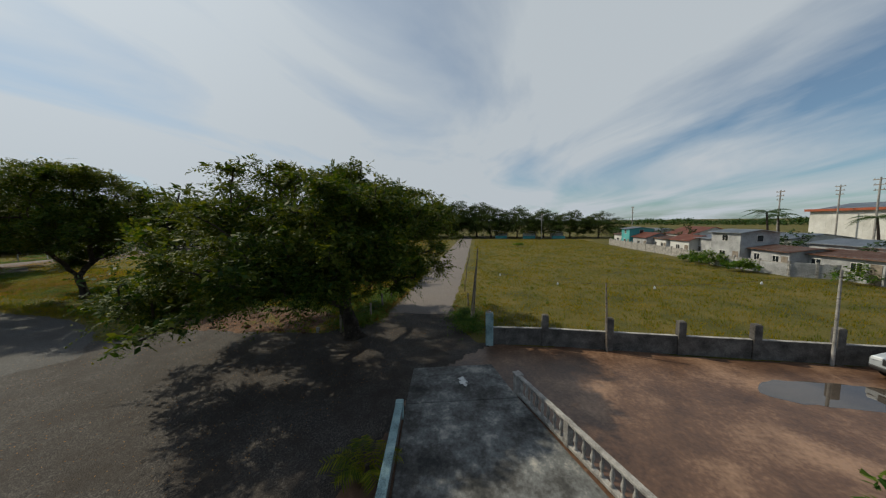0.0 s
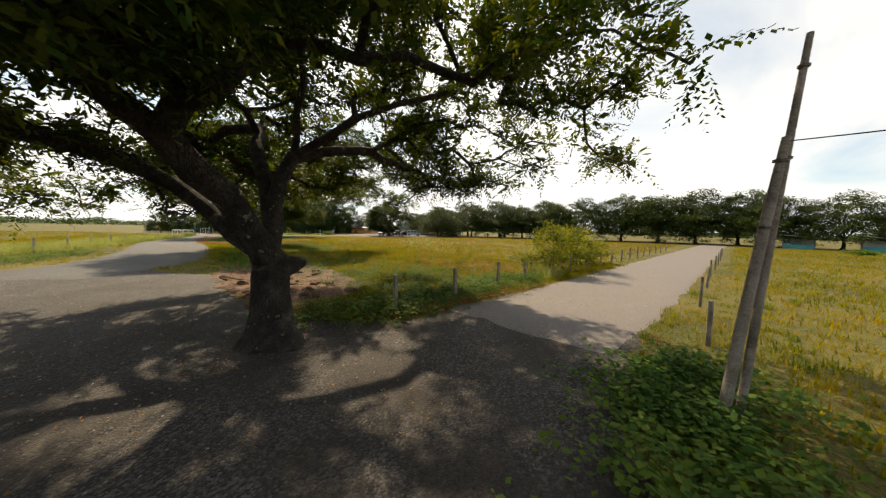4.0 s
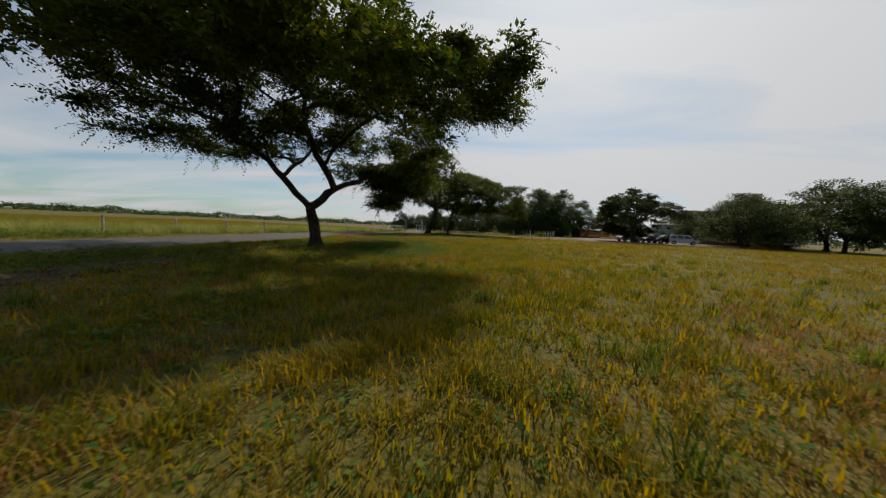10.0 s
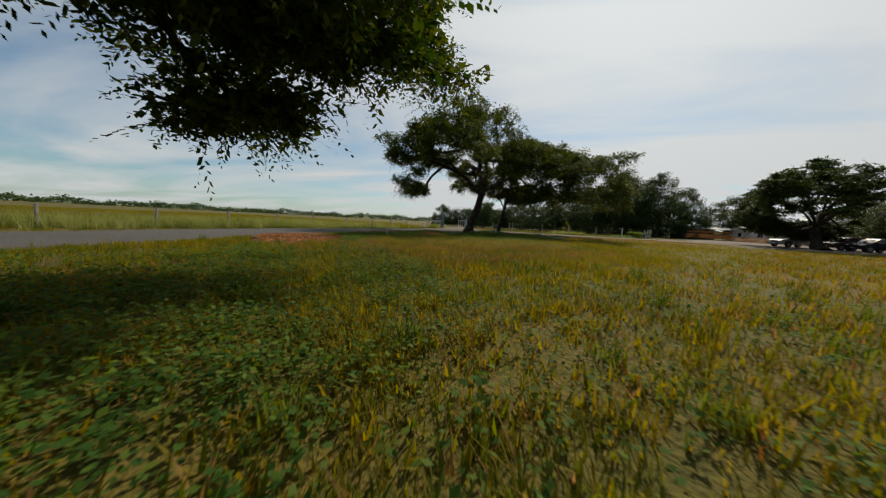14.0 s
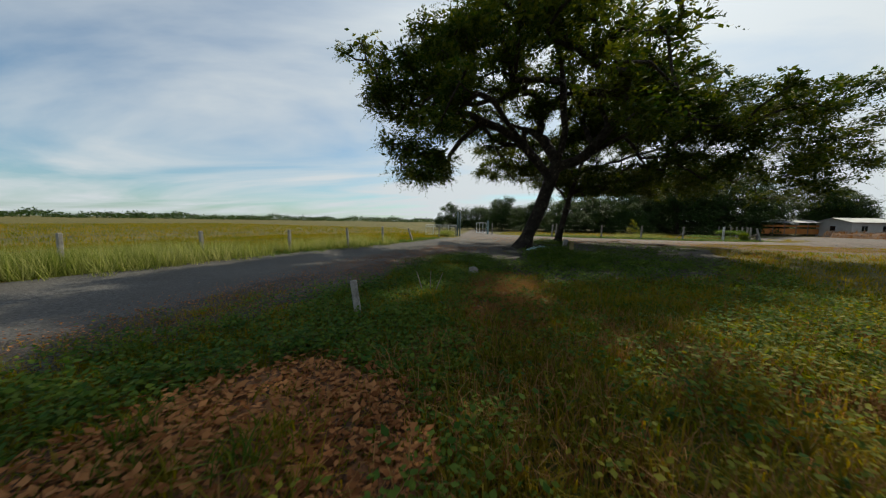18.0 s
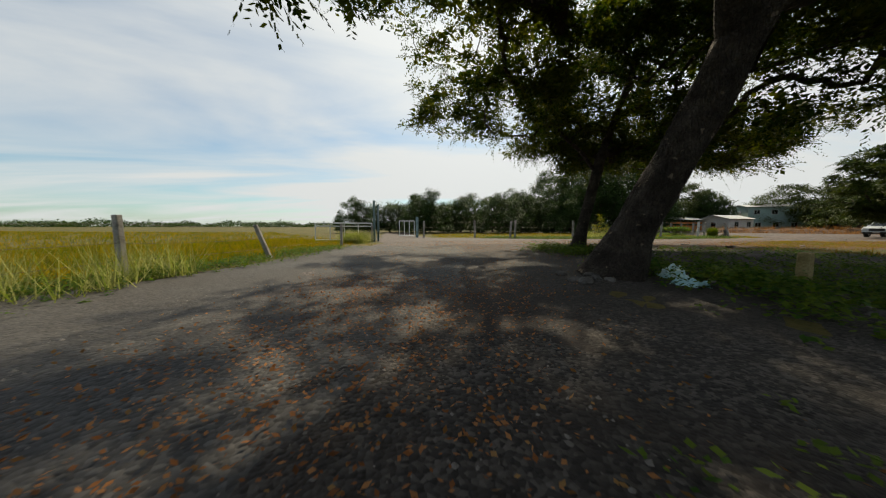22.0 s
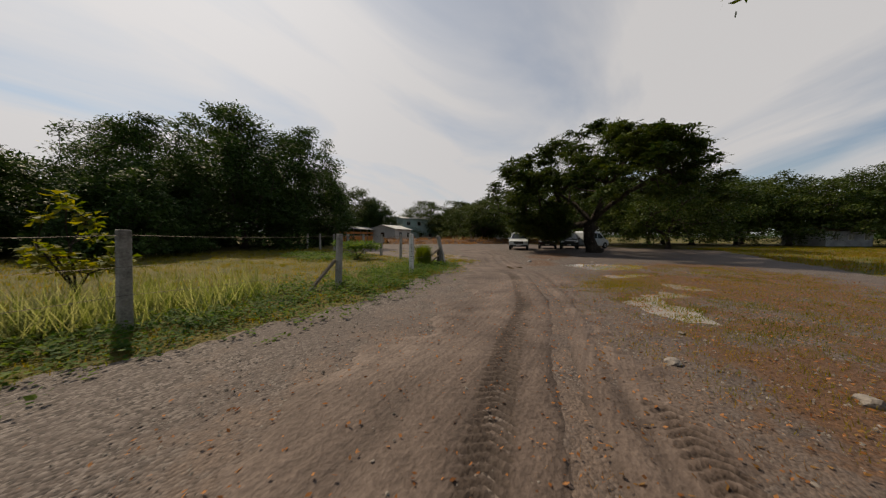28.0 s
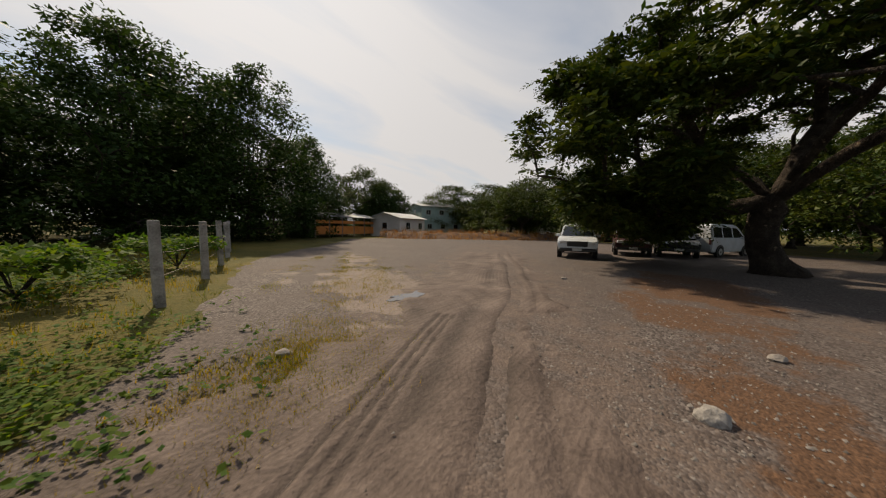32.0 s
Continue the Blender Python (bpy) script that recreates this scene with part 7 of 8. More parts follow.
# broad-leaved weeds: at the fence corner, under the trees, along the ditch and road edges
zones = [(2600, [(11.2, 16.8), (13.4, 16.5), (18.5, 16.9), (22, 17.4), (22, 18.8), (17, 18.6), (13.5, 18.2), (11.2, 18.2)], 0.30, 0.08), (9500, [(11.0, 62.5), (13.0, 57.5), (15.0, 57), (15.4, 64), (15.2, 70), (14.7, 73.4), (13.2, 73.2), (12.4, 72.4), (12.2, 68), (11.8, 65)], 0.18, 0.050),
         (5200, [(15.4, 63.5), (18, 62.5), (22, 66), (25, 74), (21.5, 80), (17.5, 77.4), (16.0, 70)], 0.18, 0.055), (4200, [(13.5, 20), (19, 22), (20, 36), (20, 46), (17, 50), (12.0, 50), (11.5, 40), (12.5, 30)], 0.17, 0.06),
         (5600, [(18, 40), (21.5, 42), (20.5, 52), (16, 57), (13.4, 52), (16.5, 46)], 0.20, 0.050), (900, [(17.2, 82), (19.4, 83.4), (19.6, 86.2), (18.0, 86.6), (16.9, 84.5)], 0.24, 0.07), (1000, [(14.8, 53), (24, 53), (26, 64), (20, 67), (16.6, 65)], 0.20, 0.05), (1300, [(19, 44), (27, 42), (28, 55), (20, 58)], 0.15, 0.05), (500, [(19, 22), (27, 21), (28, 34), (22, 36)], 0.13, 0.05), (2600, [(13.6, 18.6), (19, 19), (21, 24), (15, 25)], 0.17, 0.055), (1500, [(15.2, 70.5), (17.5, 70), (22, 73), (20, 77), (17.6, 76.6)], 0.16, 0.07), (1100, [(16.4, 72.5), (18.4, 77.6), (19, 80), (17.4, 80.4), (16.8, 77)], 0.2, 0.07), (900, [(19.8, 80), (24, 78), (28, 84), (22, 86.4), (20.3, 84.0)], 0.12, 0.06),
         (1500, [(17.6, 97.3), (24, 96.0), (26, 96.5), (24, 97.6), (18, 98.5)], 0.15, 0.055), (3400, [(24, 96.2), (33, 95.3), (40.2, 97.0), (41.2, 98.6), (39.6, 99.0), (33, 97.9), (24, 97.9)], 0.15, 0.055), (2800, [(4.4, 69), (5.6, 72), (6.6, 76), (7.6, 80), (8.6, 87), (7.8, 87), (6.6, 81), (5.2, 76), (3.8, 70)], 0.15, 0.05), (1700, [(18, 97.8), (30, 96.3), (40, 96.6), (42.0, 98), (42.4, 100), (40.5, 101.5), (38.5, 99.3), (20, 99.8)], 0.14, 0.06), (420, [(38.2, 98), (40.8, 97.6), (41.2, 99.0), (40, 100), (38.6, 99.6)], 0.12, 0.055), (900, [(41.0, 102.8), (43.4, 108), (40, 110), (38, 104)], 0.24, 0.085),
         (900, [(12.5, 9.6), (15.5, 10.2), (15.2, 11.2), (11.5, 9.9)], 0.32, 0.09), (700, [(10.6, 27), (12.6, 31), (12.4, 40), (10.6, 40)], 0.24, 0.075), (900, [(-3, 34), (2, 46), (3.6, 46), (0.6, 34)], 0.25, 0.09), (1100, [(20, 18.5), (26, 20), (24.5, 30), (24.5, 44), (20, 44), (19, 26)], 0.12, 0.05)]
dug = np.array([(9.5, 60.5), (12.6, 60.8), (13.4, 59.2), (14.0, 57.2), (13.4, 55.6), (11.5, 55.6), (9, 58)])
mound = np.array([(12.6, 60.4), (12.9, 62), (13.4, 62.8), (14.7, 62.5), (15.2, 61.6), (14.5, 60.4)])
lay("weeds", join(*[weeds(rng, p := (q := (q := scatter(rng, n, z, 0.45))[rng.random(n) < 0.3 + 0.75 * swell(q, 6.0)])[~(inside(q, dug) | inside(q, mound) | (np.hypot((q[:, 0] - 15.4) / 0.75, (q[:, 1] - 66.2) / 2.3) < 1))], h * rng.uniform(0.5, 1.4, len(p)) * (0.6 + 0.7 * swell(p, 6.0)), 11, lf * 0.94) for n, z, h, lf in zones]), M_WEED, "low broad-leaved weeds in dense mats", "weeds")
# sunlight on these weeds is put into their brighter leaf colour
bright = scatter(rng, 900, [(15.6, 61.0), (17.0, 57), (20.5, 58.0), (25, 63.5), (23, 67.2), (19.0, 65.4), (16.6, 63.2)], 0.5)
lay("bright_weeds", weeds(rng, bright, rng.uniform(0.14, 0.38, len(bright)), 16, 0.045), M_LEAF_Y, "sunlit yellow-green weeds", "weeds")
lush = [(4600, [(18, 98), (30, 97), (40, 98.4), (41.6, 100), (44.4, 106), (48, 117), (40, 118), (20, 116), (14, 110), (13.5, 100)], 0.15), (500, [(22, 96.2), (40.4, 97.4), (40.4, 96.9), (30, 95.7)], 0.09), (1300, [(28.8, 86.5), (34, 85.4), (44, 84), (44, 87), (37, 88.5), (31.5, 90.8)], 0.08),
        (160, [(41.3, 97.4), (42.4, 97.2), (43.0, 98.6), (42.0, 98.2)], 0.10), (150, [(44.0, 98.0), (47.7, 101.2), (45.7, 101.8), (44.2, 99.0)], 0.08), (1200, [(12.4, 16.2), (17, 16.5), (26, 17.0), (34, 17.8), (34, 19.4), (22, 18.6)], 0.20),
        (700, [(10.4, 60), (12.2, 58), (12, 62), (10.2, 66)], 0.12), (1200, [(9.9, 34), (12, 40), (12, 54), (10.6, 58), (10.2, 46)], 0.14)]
lay("low_grass", join(*[blades(rng, scatter(rng, n, z, 0.3), h, 12, 0.17, 0.006, 0.7) for n, z, h in lush]), M_GRASS, "short green grass along verges and paddock", "grass")
broken = scatter(rng, 900, [(41.3, 96.7), (43.4, 97.0), (44.4, 98.2), (48, 101.6), (50, 108), (46.8, 106), (43.2, 100.6)], 0.4)
tufts = np.concatenate([broken[swell(broken, 4.0) > 0.62], scatter(rng, 260, [(41.4, 97.0), (42.6, 96.8), (43.3, 97.7), (42.1, 98.2)], 0.25), scatter(rng, 220, [(35.6, 91.0), (38.0, 91.2), (38.8, 89.8), (36.2, 90.3)], 0.3), scatter(rng, 1100, [(28, 86), (38, 84), (46, 85.5), (44, 90.4), (37, 91), (33, 90.2)], 0.7), scatter(rng, 160, [(33, 95.3), (41, 96.2), (43, 97.5), (40, 97.4), (33, 96.4)], 0.3)])
lay("lot_grass", join(blades(rng, tufts, 0.09, 30, 0.22, 0.005, 0.9), blades(rng, tufts[::2] + 0.2, 0.06, 20, 0.25, 0.004, 1.2)), M_GRASS, "sparse grass tufts growing through the gravel", "grass")
straw = scatter(rng, 900, [(26, 86), (38, 84), (47, 85.5), (45, 90.8), (37, 91.3), (30, 90.0)], 0.8)
lay("lot_straw", blades(rng, straw, 0.07, 26, 0.24, 0.005, 1.2), M_DRY, "flattened dead grass on the gravel", "grass")
# tall feathery grass along the narrow road's fence and in clumps
tall = np.concatenate([scatter(rng, 110, [(3.4, 69), (5.0, 70.5), (5.9, 75), (6.2, 78), (4.8, 78)], 0.4), scatter(rng, 420, [(1.8, 58), (3.6, 64), (4.4, 69), (3.2, 69), (0.8, 58)], 0.4), scatter(rng, 900, [(-4, 34), (1.8, 50), (2.8, 58), (4.4, 66), (4.9, 70), (3.4, 70.5), (0, 58), (-2.5, 48)], 0.5), scatter(rng, 30, [(5.6, 73), (7.0, 76), (7.2, 80), (6.6, 80)], 0.3), rng.normal(size=(70, 2)) * 0.4 + [8.4, 91.2], 
                       rng.normal(size=(60, 2)) * [1.4, 0.4] + [29.5, 97.9], rng.normal(size=(40, 2)) * 0.5 + [23.4, 18.2]])
reeds = rng.normal(size=(46, 2)) * 0.16 + [39.5, 98.3]
lay("reed_clump", blades(rng, reeds, 0.95, 44, 0.14, 0.006, 0.28, 0.0, True), M_TUFT, "upright clump of green reed grass by the fence", "grass")
lay("tall_grass", blades(rng, tall, 0.75, 36, 0.30, 0.007, 0.8), M_TALL, "tall feathery grass leaning over the fence", "grass")
flat_field = scatter(rng, 14000, [(-70, 30), (-5, 34), (2.4, 60), (6, 78), (8, 92), (-10, 120), (-70, 130)])
right_field = scatter(rng, 12000, [(11.6, 8.0), (17, 10.0), (60, 14), (100, 17), (100, -18), (66, -18.5), (42, -19.5), (33, -22), (29, -30), (11.6, -20)])
by_road = scatter(rng, 15000, [(-9, 34), (-3.5, 34), (1.6, 56), (3.4, 66), (5.6, 74), (7.0, 82), (8.4, 92), (2, 96), (-6, 84), (-8, 60)], 0.3)
lay("pasture_grass", join(blades(rng, by_road, 0.24, 9, 0.28, 0.009, 0.6), blades(rng, flat_field, 0.26, 6, 0.4, 0.018, 0.6), blades(rng, right_field, 0.22, 7, 0.35, 0.02, 0.7)), M_GRASS, "wide even pasture grass", "grass")

# loose stones on lot, junction and track edges
near_lot = np.concatenate([scatter(rng, 14000, [(10.5, 80), (14, 78), (19, 88.2), (30, 88), (44, 84), (56, 88), (56, 100), (46, 103), (43.3, 99), (34, 95.6), (20, 96), (13, 97), (10.2, 90)]), scatter(rng, 12000, [(20, 88), (30, 88.5), (44, 90), (50, 96), (44, 96), (30, 94), (20, 93)]),
                           scatter(rng, 4000, [(2, 14), (10, 13), (16, 13), (15, 16), (10, 18), (6, 28), (2, 30)]), scatter(rng, 3000, [(8, 66), (10.8, 66), (13.2, 74), (13, 80), (9, 78)])])
lane = TRACK_LINE[rng.integers(0, len(TRACK_LINE) - 12, 30000)] + rng.normal(size=(30000, 2)) * 2.6
ok = near_track(lane, 1.0) < 0.35
rows_ = np.concatenate([lane[ok], lane[~ok][::2]])
lot_in = np.array([(10.5, 80), (14, 78), (19, 88.2), (30, 87), (44, 84), (56, 88), (56, 100), (46, 103), (43.3, 99), (34, 95.2), (20, 95.4), (13, 97), (10.2, 90)])
near_lot = np.concatenate([near_lot, rows_[inside(rows_, lot_in)]])
for hollow in HOLLOWS:
    near_lot = near_lot[~inside(near_lot, hollow)]
near_lot = near_lot[(near_track(near_lot, 1.0) < 0.0) | (near_lot[:, 0] < 27) | (rng.random(len(near_lot)) < 0.07)]
sz = 0.006 + 0.018 * rng.random(len(near_lot)) ** 4
lay("gravel", pebbles(rng, np.c_[near_lot, 0.020 + sz * 0.2 + 0.02 * (near_track(near_lot, 1.0) > 0) * (near_lot[:, 0] > 27)], sz), M_STONE, "loose angular gravel stones", "gravel")


# ---- single stones, branches, rubbish ----
def stone(x, y, r, seed, material=M_STONE, label="pale broken stone lying on the gravel", z=0.0, name="stone", tall=0.55):
    bm = bmesh.new()
    bmesh.ops.create_icosphere(bm, subdivisions=2, radius=r)
    for v in bm.verts:
        n = noise.noise(v.co / r * 1.3 + Vector((seed * 3.1, seed, 0)))
        v.co *= 1 + 0.45 * n
        v.co.z *= tall
    bmesh.ops.translate(bm, verts=bm.verts, vec=(0, 0, r * 0.3))
    me = bpy.data.meshes.new(name)
    bm.to_mesh(me)
    bm.free()
    me.materials.append(material)
    ob = new(name, me)
    ob.matrix_basis = pose(x, y, z, 0, 0, seed * 47)
    return tagged(ob, label, "stone", "scattered stones")


rs = random.Random(12)
for i in range(34):
    x, y = rs.choice([(rs.uniform(22, 34), rs.uniform(86, 91)), (rs.uniform(36, 50), rs.uniform(90, 99)), (rs.uniform(16.8, 19), rs.uniform(76, 80)), (rs.uniform(14.2, 16.6), rs.uniform(64, 68))])
    stone(x, y, rs.uniform(0.04, 0.10), i, z=float(field_height(np.array([x]), np.array([y]))[0]) if y < 80 else 0.012)
stone(43.9, 94.3, 0.11, 61, M_CONC, "flat pale stone on the gravel", 0.012)
stone(14.45, 68.75, 0.14, 67, M_STONE, "pale pointed rock half sunk in weeds", 0.06, tall=1.25)
for i in range(16):
    stone(15.35 + rs.gauss(0, 0.22), 78.3 + rs.gauss(0, 0.28), rs.uniform(0.05, 0.13), 70 + i, M_DARKCONC, "rough dark stone at the foot of the leaning trunk")
for i in range(14):
    stone(rs.uniform(16.6, 18.6), rs.uniform(75.5, 79), rs.uniform(0.06, 0.14), 90 + i, M_DARKCONC, "grey rubble among litter under the trees")
heap_g = np.meshgrid(np.linspace(-1, 1, 26), np.linspace(-1, 1, 40))
hx, hy = (q.ravel() for q in heap_g)
hz = 0.20 * np.exp(-2.2 * (hx ** 2 + hy ** 2)) - 0.06 + 0.05 * wave(hx * 14, hy * 34, 2.0) * np.exp(-1.5 * (hx ** 2 + hy ** 2)) + 0.02 * wave(hx * 40, hy * 70, 1.0)
hi = (np.arange(39)[:, None] * 26 + np.arange(25)[None]).ravel()
tagged(raw("soil_mound", np.c_[15.4 + hx * 1.25, 66.4 + hy * 3.4, hz], np.c_[hi, hi + 1, hi + 27, hi + 26], M_SOIL, smooth=True), "low heap of dark crumbling soil", "heap")
for i in range(64):
    x, y = rs.choice([(rs.uniform(9.8, 13.6), rs.uniform(19.6, 27)), (rs.uniform(9.8, 13.6), rs.uniform(19.6, 27)), (rs.uniform(13.3, 14.6), rs.uniform(24, 37))])
    stone(x, y, rs.uniform(0.07, 0.24), 300 + i, M_EARTH, "clod of torn red-brown earth", float(field_height(np.array([x]), np.array([y]))[0]), "earth_clod")
for i in range(60):
    x, y = rs.uniform(10.4, 13.6), rs.uniform(56.0, 60.3)
    stone(x, y, rs.uniform(0.07, 0.2), 140 + i, M_EARTH, "clod of dug red-brown soil", float(field_height(np.array([x]), np.array([y]))[0]), "earth_clod")
for i in range(26):
    x, y = rs.gauss(15.5, 0.5), rs.gauss(66.2, 1.3)
    stone(x, y, rs.uniform(0.05, 0.14), 210 + i, M_EARTH, "crumbled soil on the spoil heap", 0.20 * math.exp(-2.2 * (((x - 15.4) / 1.25) ** 2 + ((y - 66.4) / 3.4) ** 2)) - 0.06, "earth_clod")
sheet("dug_soil", [(9.5, 60.5), (12.6, 60.8), (13.4, 59.2), (14.0, 57.2), (13.4, 55.6), (11.5, 55.6), (9, 58)], 0.05, 0.15, M_SOIL, "freshly dug red-brown soil", "earth", 0.6, 0.5, 0.16, 0.06, 17)

sheet("leaf_mound", [(12.6, 60.4), (12.9, 62), (13.4, 62.8), (14.7, 62.5), (15.2, 61.6), (14.5, 60.4)], 0.05, 0.12, M_SOIL, "mound of dark soil and dead leaves", "earth", 0.5, 0.4, 0.16, 0.05, 29)
# puddles on the lot
for i, pts in enumerate(HOLLOWS):
    mid = pts.mean(0)
    pts = mid + (pts - mid) * (1 + 0.32 / np.linalg.norm(pts - mid, axis=1, keepdims=True))
    patch("puddle", pts, -0.005 + 0.004 * (i % 2), M_PALEWATER, "broad still puddle of pale muddy water" if i == 0 else "ragged shallow puddle reflecting the sky", "puddle", 0.02, 40 + i, 0.12, drop=0.004)
for i, (pts, z, lab) in enumerate(((pool(20.0, 87.3, 0.85, 0.33, 3), 0.030, "pale muddy puddle beside the tree"), (pool(20.95, 87.1, 0.5, 0.2, 5), 0.026, "shallow puddle beside the tree"), (pool(19.35, 86.95, 0.4, 0.17, 8), 0.026, "shallow puddle beside the tree"),
                                   (pool(45.4, 98.8, 0.5, 0.25, 2), 0.030, "small puddle in the track"), *((q, 0.022, "orange-brown puddle in the wheel rut") for q in RUT_POOLS))):
    patch("puddle", pts, z, M_RUTWATER if "rut" in lab else M_WATER, lab, "puddle", 0.02, 50 + i, 0.12, drop=0.006)


def branch(x, y, ln, rz, seed, r=0.06, label="fallen dead branch lying on the gravel"):
    rng = np.random.default_rng(seed)
    n = 8
    s = np.linspace(0, 1, n)
    pts = np.c_[ln * s, 0.08 * np.cumsum(rng.normal(size=n)) * ln * 0.5, r + 0.05 * np.abs(rng.normal(size=n))]
    ch = [(pts, r * (1 - 0.6 * s))]
    for k in (2, 4, 5):
        a = rng.uniform(0.5, 1.1) * rng.choice([-1, 1])
        q = pts[k] + np.linspace(0, 1, 5)[:, None] * np.array([math.cos(a), math.sin(a), rng.uniform(0.0, 0.5)]) * ln * 0.35
        ch.append((q, r * 0.5 * np.linspace(1, 0.4, 5)))
    v, f = tubes(ch, 7)
    ob = raw("branch", v, f, M_BARK, smooth=True)
    ob.matrix_basis = pose(x, y, 0.01, 0, 0, rz)
    return tagged(ob, label, "branch", "fallen branches")


branch(23.4, 88.4, 1.3, 24, 1, 0.024), branch(24.3, 88.1, 0.8, 110, 2, 0.02), branch(23.0, 87.7, 1.0, -20, 8, 0.016), branch(24.0, 87.4, 0.9, 60, 9, 0.018), branch(25.0, 89.2, 0.8, 10, 3, 0.02), branch(22.4, 87.9, 0.5, 70, 4, 0.02)
branch(14.2, 66.0, 1.5, 60, 5, 0.02, "thin dry stick on the weeds"), branch(12.9, 65.5, 0.8, 20, 6, 0.015, "thin dry stick on the weeds"), branch(26.5, 85.4, 0.5, 200, 7, 0.06, "short dark log on bare earth")
for i in range(3):
    stake = rod(bmesh.new(), (0, 0, -0.1), (0.08 * (i - 1), 0.05, 0.42), 0.014, 6, 0.008)
    ob = part("stake", stake, M_WOOD)
    ob.matrix_basis = pose(13.7 + 0.14 * i, 66.1 + 0.1 * (i % 2), 0.1, 0, 12 * (i - 1), 0)
    tagged(ob, "bare pale stick standing in weeds", "stick", "standing sticks")


def plastic_sheet(x, y, ln, w, rz, seed, label):
    """A long crumpled sheet of thin plastic lying in folds."""
    nu, nv = 40, 22
    u, q = np.meshgrid(np.linspace(-1, 1, nu), np.linspace(-1, 1, nv))
    X, Y = u * ln / 2, (q * (0.75 + 0.25 * np.sin(u * 4 + seed))) * w / 2 + 0.10 * np.sin(u * 3 + seed)
    fold = 0.09 * np.abs(np.sin(q * 5 + 2.2 * np.sin(u * 2.7 + seed))) + 0.05 * np.abs(np.sin(u * 7 + q * 3)) + 0.02 * wave(u * 40, q * 30, seed)
    Z = 0.03 + fold * (1 - 0.8 * np.abs(q) ** 3) + 0.10 * np.exp(-((u - 0.4) ** 2 + q ** 2) * 5)
    i = (np.arange(nv - 1)[:, None] * nu + np.arange(nu - 1)[None]).ravel()
    v = np.c_[X.ravel(), Y.ravel(), Z.ravel()]
    ob = raw("plastic_sheet", v, np.c_[i, i + 1, i + nu + 1, i + nu], M_BAG, smooth=True)
    sol = ob.modifiers.new("thickness", "SOLIDIFY")
    sol.thickness = 0.004
    ob.matrix_basis = pose(x, y, 0.0, 0, 0, rz)
    return tagged(ob, label, "plastic sheet", "dumped plastic")


plastic_sheet(16.95, 78.15, 1.9, 0.42, 46, 1.0, "crumpled pale blue plastic sheet beside the trunk"), plastic_sheet(16.6, 77.6, 0.9, 0.40, 80, 3.0, "torn piece of white plastic on the ground")


def marker(x, y, h, w, label, material, rx=0, ry=0):
    ob = part("marker_post", B(w, w * 0.8, h + 0.15, pose(0, 0, -0.15), 0.02, 0.95), material)
    ob.matrix_basis = pose(x, y, 0, rx, ry, 15)
    tagged(ob, label, "post", "short marker posts")


marker(18.9, 81.35, 0.55, 0.24, "short leaning concrete marker post", M_CONC, 6, 10), marker(18.7, 77.5, 0.56, 0.2, "short yellowed concrete marker post", M_OCHRE)
marker(13.15, 64.3, 0.62, 0.11, "leaning concrete post beside the road", M_CONC, -8, -10), marker(10.35, 18.9, 0.35, 0.2, "broken concrete stub at the fence corner", M_CONC, 4, 3)
# bank of earth and dry growth beyond the lot
rng = np.random.default_rng(51)
n = 60
u = np.linspace(0, 1, n)
cx, cy = 66 + 26 * u, 122 - 24 * u
rows = []
for k, (o, h) in enumerate(((-3.0, -0.1), (-1.6, 0.5), (-0.3, 0.95), (1.2, 0.6), (2.8, -0.1))):
    rows.append(np.c_[cx + o * 0.68, cy + o * 0.73, h * (0.7 + 0.5 * np.abs(wave(cx * 3 + k, cy * 3, 3.0))) + rng.normal(size=n) * 0.05 - 0.02])
v = np.concatenate(rows)
i = (np.arange(4)[:, None] * n + np.arange(n - 1)[None]).ravel()
tagged(raw("earth_bank", v, np.c_[i, i + 1, i + n + 1, i + n], M_EARTH, smooth=False), "low bank of red-brown earth with dry growth", "bank", kind="structure")
t = rng.integers(0, len(v), 700)
lay("bank_grass", blades(rng, v[t][:, :2] + rng.normal(size=(700, 2)) * 0.5, 0.55, 10, 0.4, 0.02, 0.6, np.repeat(np.maximum(v[t][:, 2], 0), 10)), M_DRY, "dry growth on the earth bank")
# dead leaves strewn on the junction and under the trees
def strew(name, lv, z, lo, hi, material, label):
    c = np.c_[lv, z + 0.03 * rng.random(len(lv))]
    a = rng.uniform(0, 6.28, len(lv))
    d = unit(np.c_[np.cos(a), np.sin(a), rng.uniform(-0.1, 0.5, len(lv))])
    s = unit(np.cross(d, unit(rng.normal(size=(len(lv), 3)) * 0.4 + [0, 0, 1])))
    Lf = rng.uniform(lo, hi, len(lv))
    lay(name, leaf_quads(c, d, s, Lf, Lf * 0.55), material, label, "leaves")


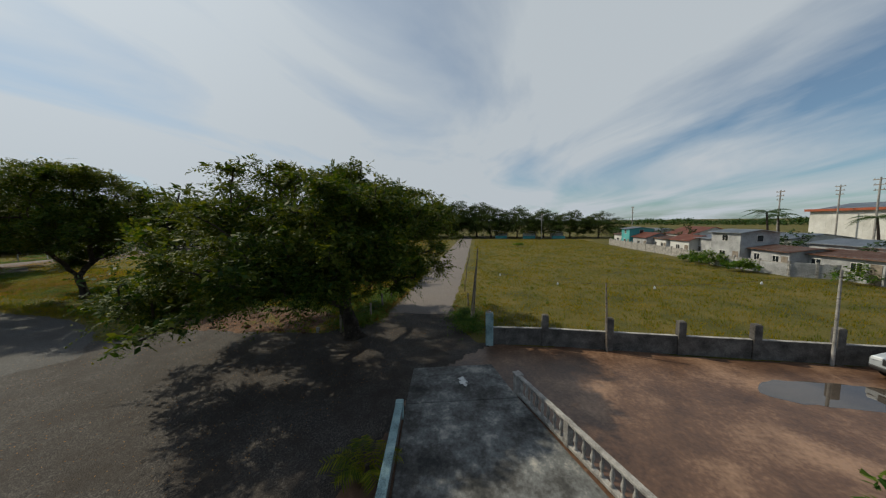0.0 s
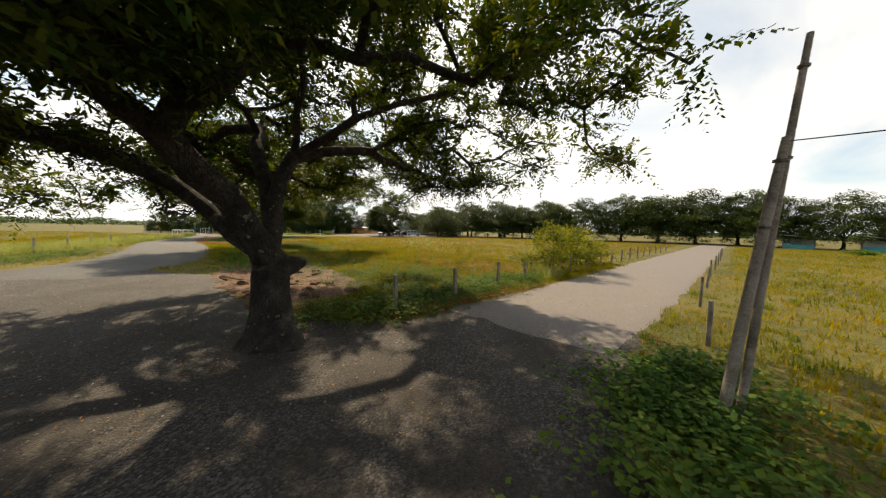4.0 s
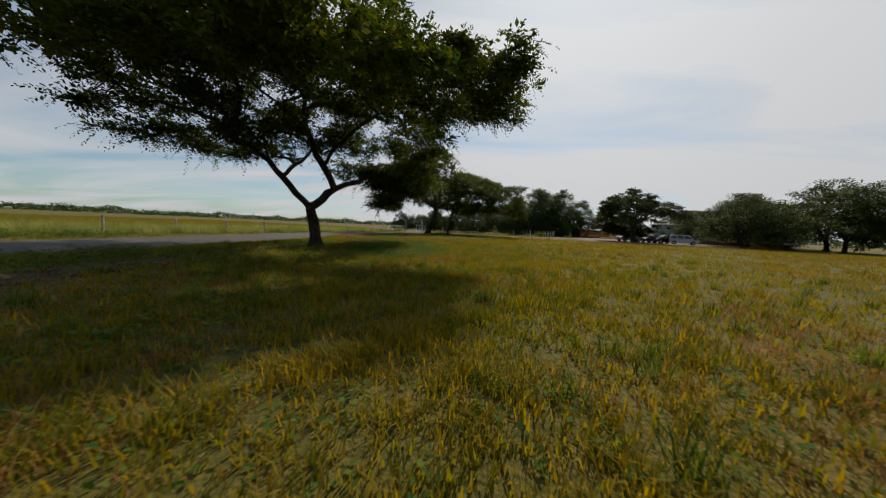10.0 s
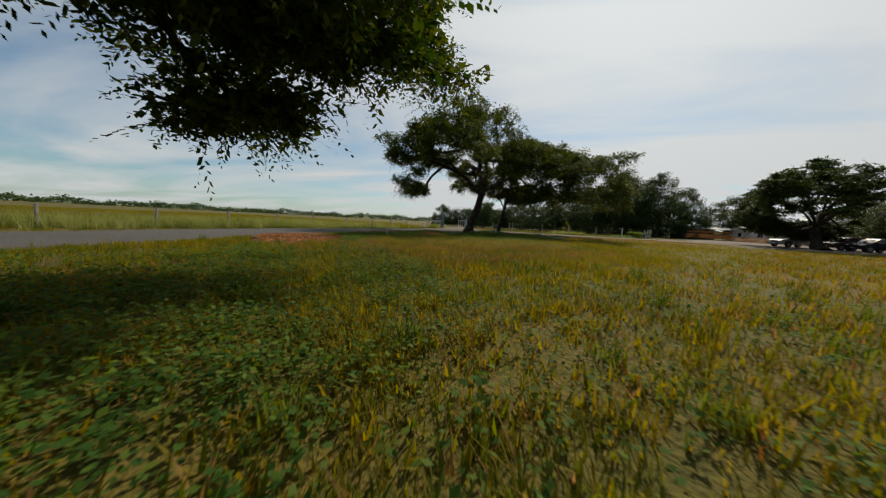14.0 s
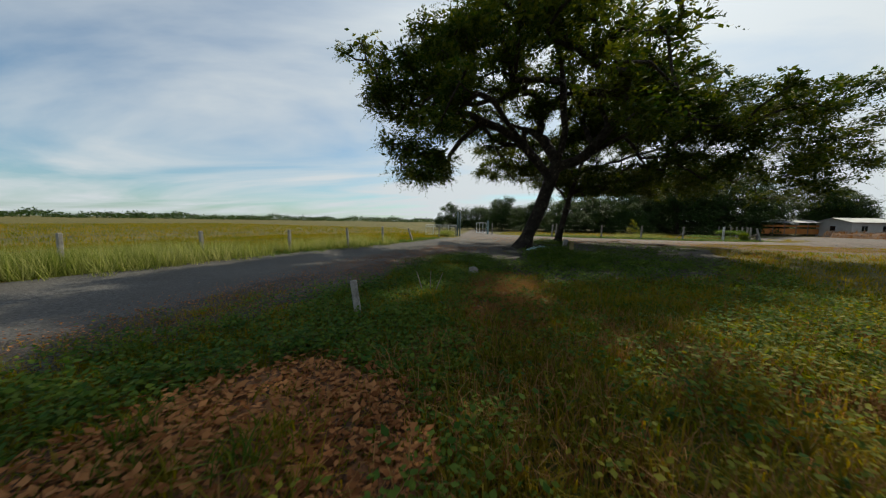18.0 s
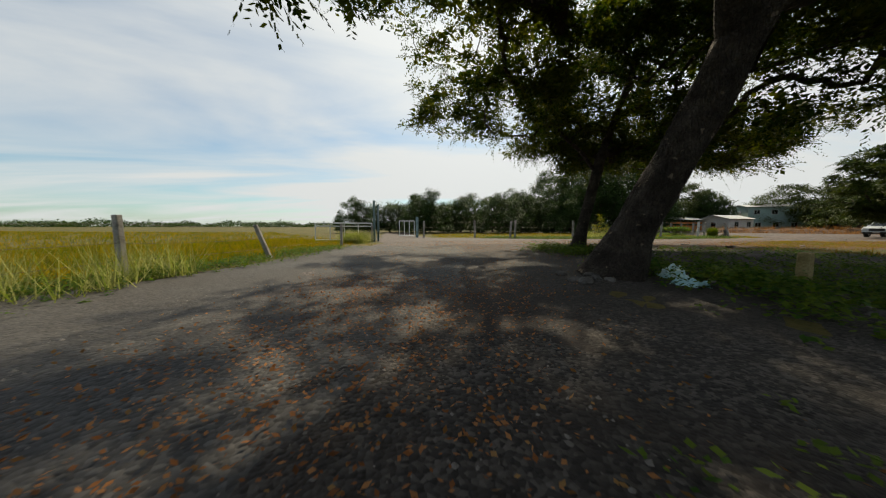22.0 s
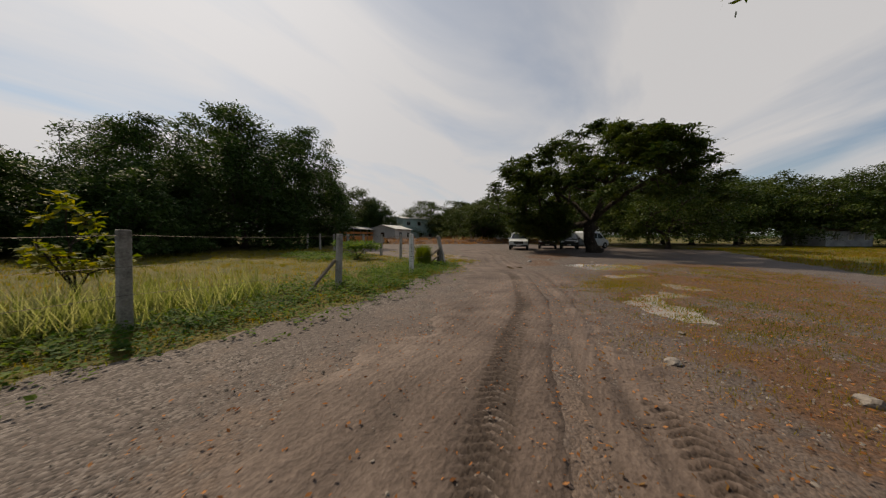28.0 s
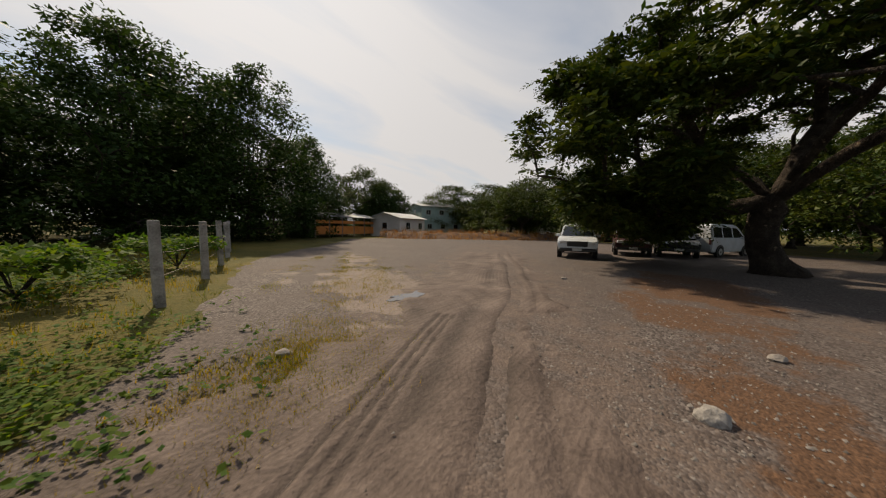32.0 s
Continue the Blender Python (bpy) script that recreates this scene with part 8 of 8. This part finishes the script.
strew("leaf_litter", np.concatenate([scatter(rng, 2600, [(13, 16.3), (17, 16.2), (21, 16.4), (21, 17.2), (13, 17)], 0.15), scatter(rng, 6000, [(20, 86), (30, 84), (40, 84), (40, 91), (30, 91), (20, 92)]), scatter(rng, 5000, [(-4, 16), (8, 12.5), (16, 12), (16, 16), (10, 18), (8, 30), (-6, 34)]),
      scatter(rng, 6000, [(8.5, 68), (12.5, 68), (15, 78), (22, 86), (19, 92), (11, 92), (9.8, 80)])]), 0.024, 0.02, 0.055, M_DRY, "dead leaves strewn over the gravel")
strew("dead_leaves", np.concatenate([scatter(rng, 9000, [(9.7, 60.3), (12.4, 60.6), (13.4, 59.2), (13.8, 57.2), (13.2, 55.8), (11.5, 55.8), (9.4, 58)], 0.15), scatter(rng, 3200, [(12.6, 60.4), (12.9, 62), (13.4, 62.8), (14.7, 62.5), (15.2, 61.6), (14.5, 60.4)], 0.15), scatter(rng, 500, [(14.8, 64.6), (16.2, 64), (16.4, 67), (14.9, 67.6)], 0.2), scatter(rng, 2200, [(13.2, 16.2), (17, 16.2), (21, 16.5), (21, 17.3), (13, 17)], 0.15), scatter(rng, 900, [(9.8, 21), (11.6, 19.6), (13.2, 21), (13, 25), (11.4, 29), (9.8, 26)], 0.2)]),
      0.07, 0.04, 0.11, M_DEAD, "thick layer of orange-brown dead leaves")
strew("leaf_chips", scatter(rng, 15000, [(9.4, 61), (11.4, 62.5), (12.5, 68), (12.5, 74), (14, 78), (11, 79), (9.2, 70)], 0.35), 0.035, 0.018, 0.05, M_DEAD, "brown leaf chips strewn along the road's shoulder")
strew("red_leaves", scatter(rng, 20000, [(14, 84), (20, 84.5), (30, 83.5), (42, 84), (42, 91), (34, 93.5), (22, 94), (13, 92)], 0.4), 0.026, 0.015, 0.05, M_DEAD, "small rust-brown leaves trodden into the gravel")
hp = rng.normal(size=(420, 2)) * [0.55, 1.3] + [15.4, 66.2]
lay("heap_grass", blades(rng, hp, 0.24, 22, 0.12, 0.004, 1.1, np.repeat(0.20 * np.exp(-2.2 * (((hp[:, 0] - 15.4) / 1.25) ** 2 + ((hp[:, 1] - 66.4) / 3.4) ** 2)) - 0.06, 22)), M_DRY, "dead orange grass on the soil heap")
hw = rng.normal(size=(260, 2)) * [0.8, 1.8] + [15.4, 66.6]
hz_ = 0.20 * np.exp(-2.2 * (((hw[:, 0] - 15.4) / 1.25) ** 2 + ((hw[:, 1] - 66.4) / 3.4) ** 2)) - 0.05
v, f = weeds(rng, hw, np.full(len(hw), 0.14), 12, 0.07)
v[:, 2] += np.repeat(np.maximum(hz_, 0), 48)
lay("heap_weeds", (v, f), M_WEED, "small leafy weeds on the soil heap", "weeds")
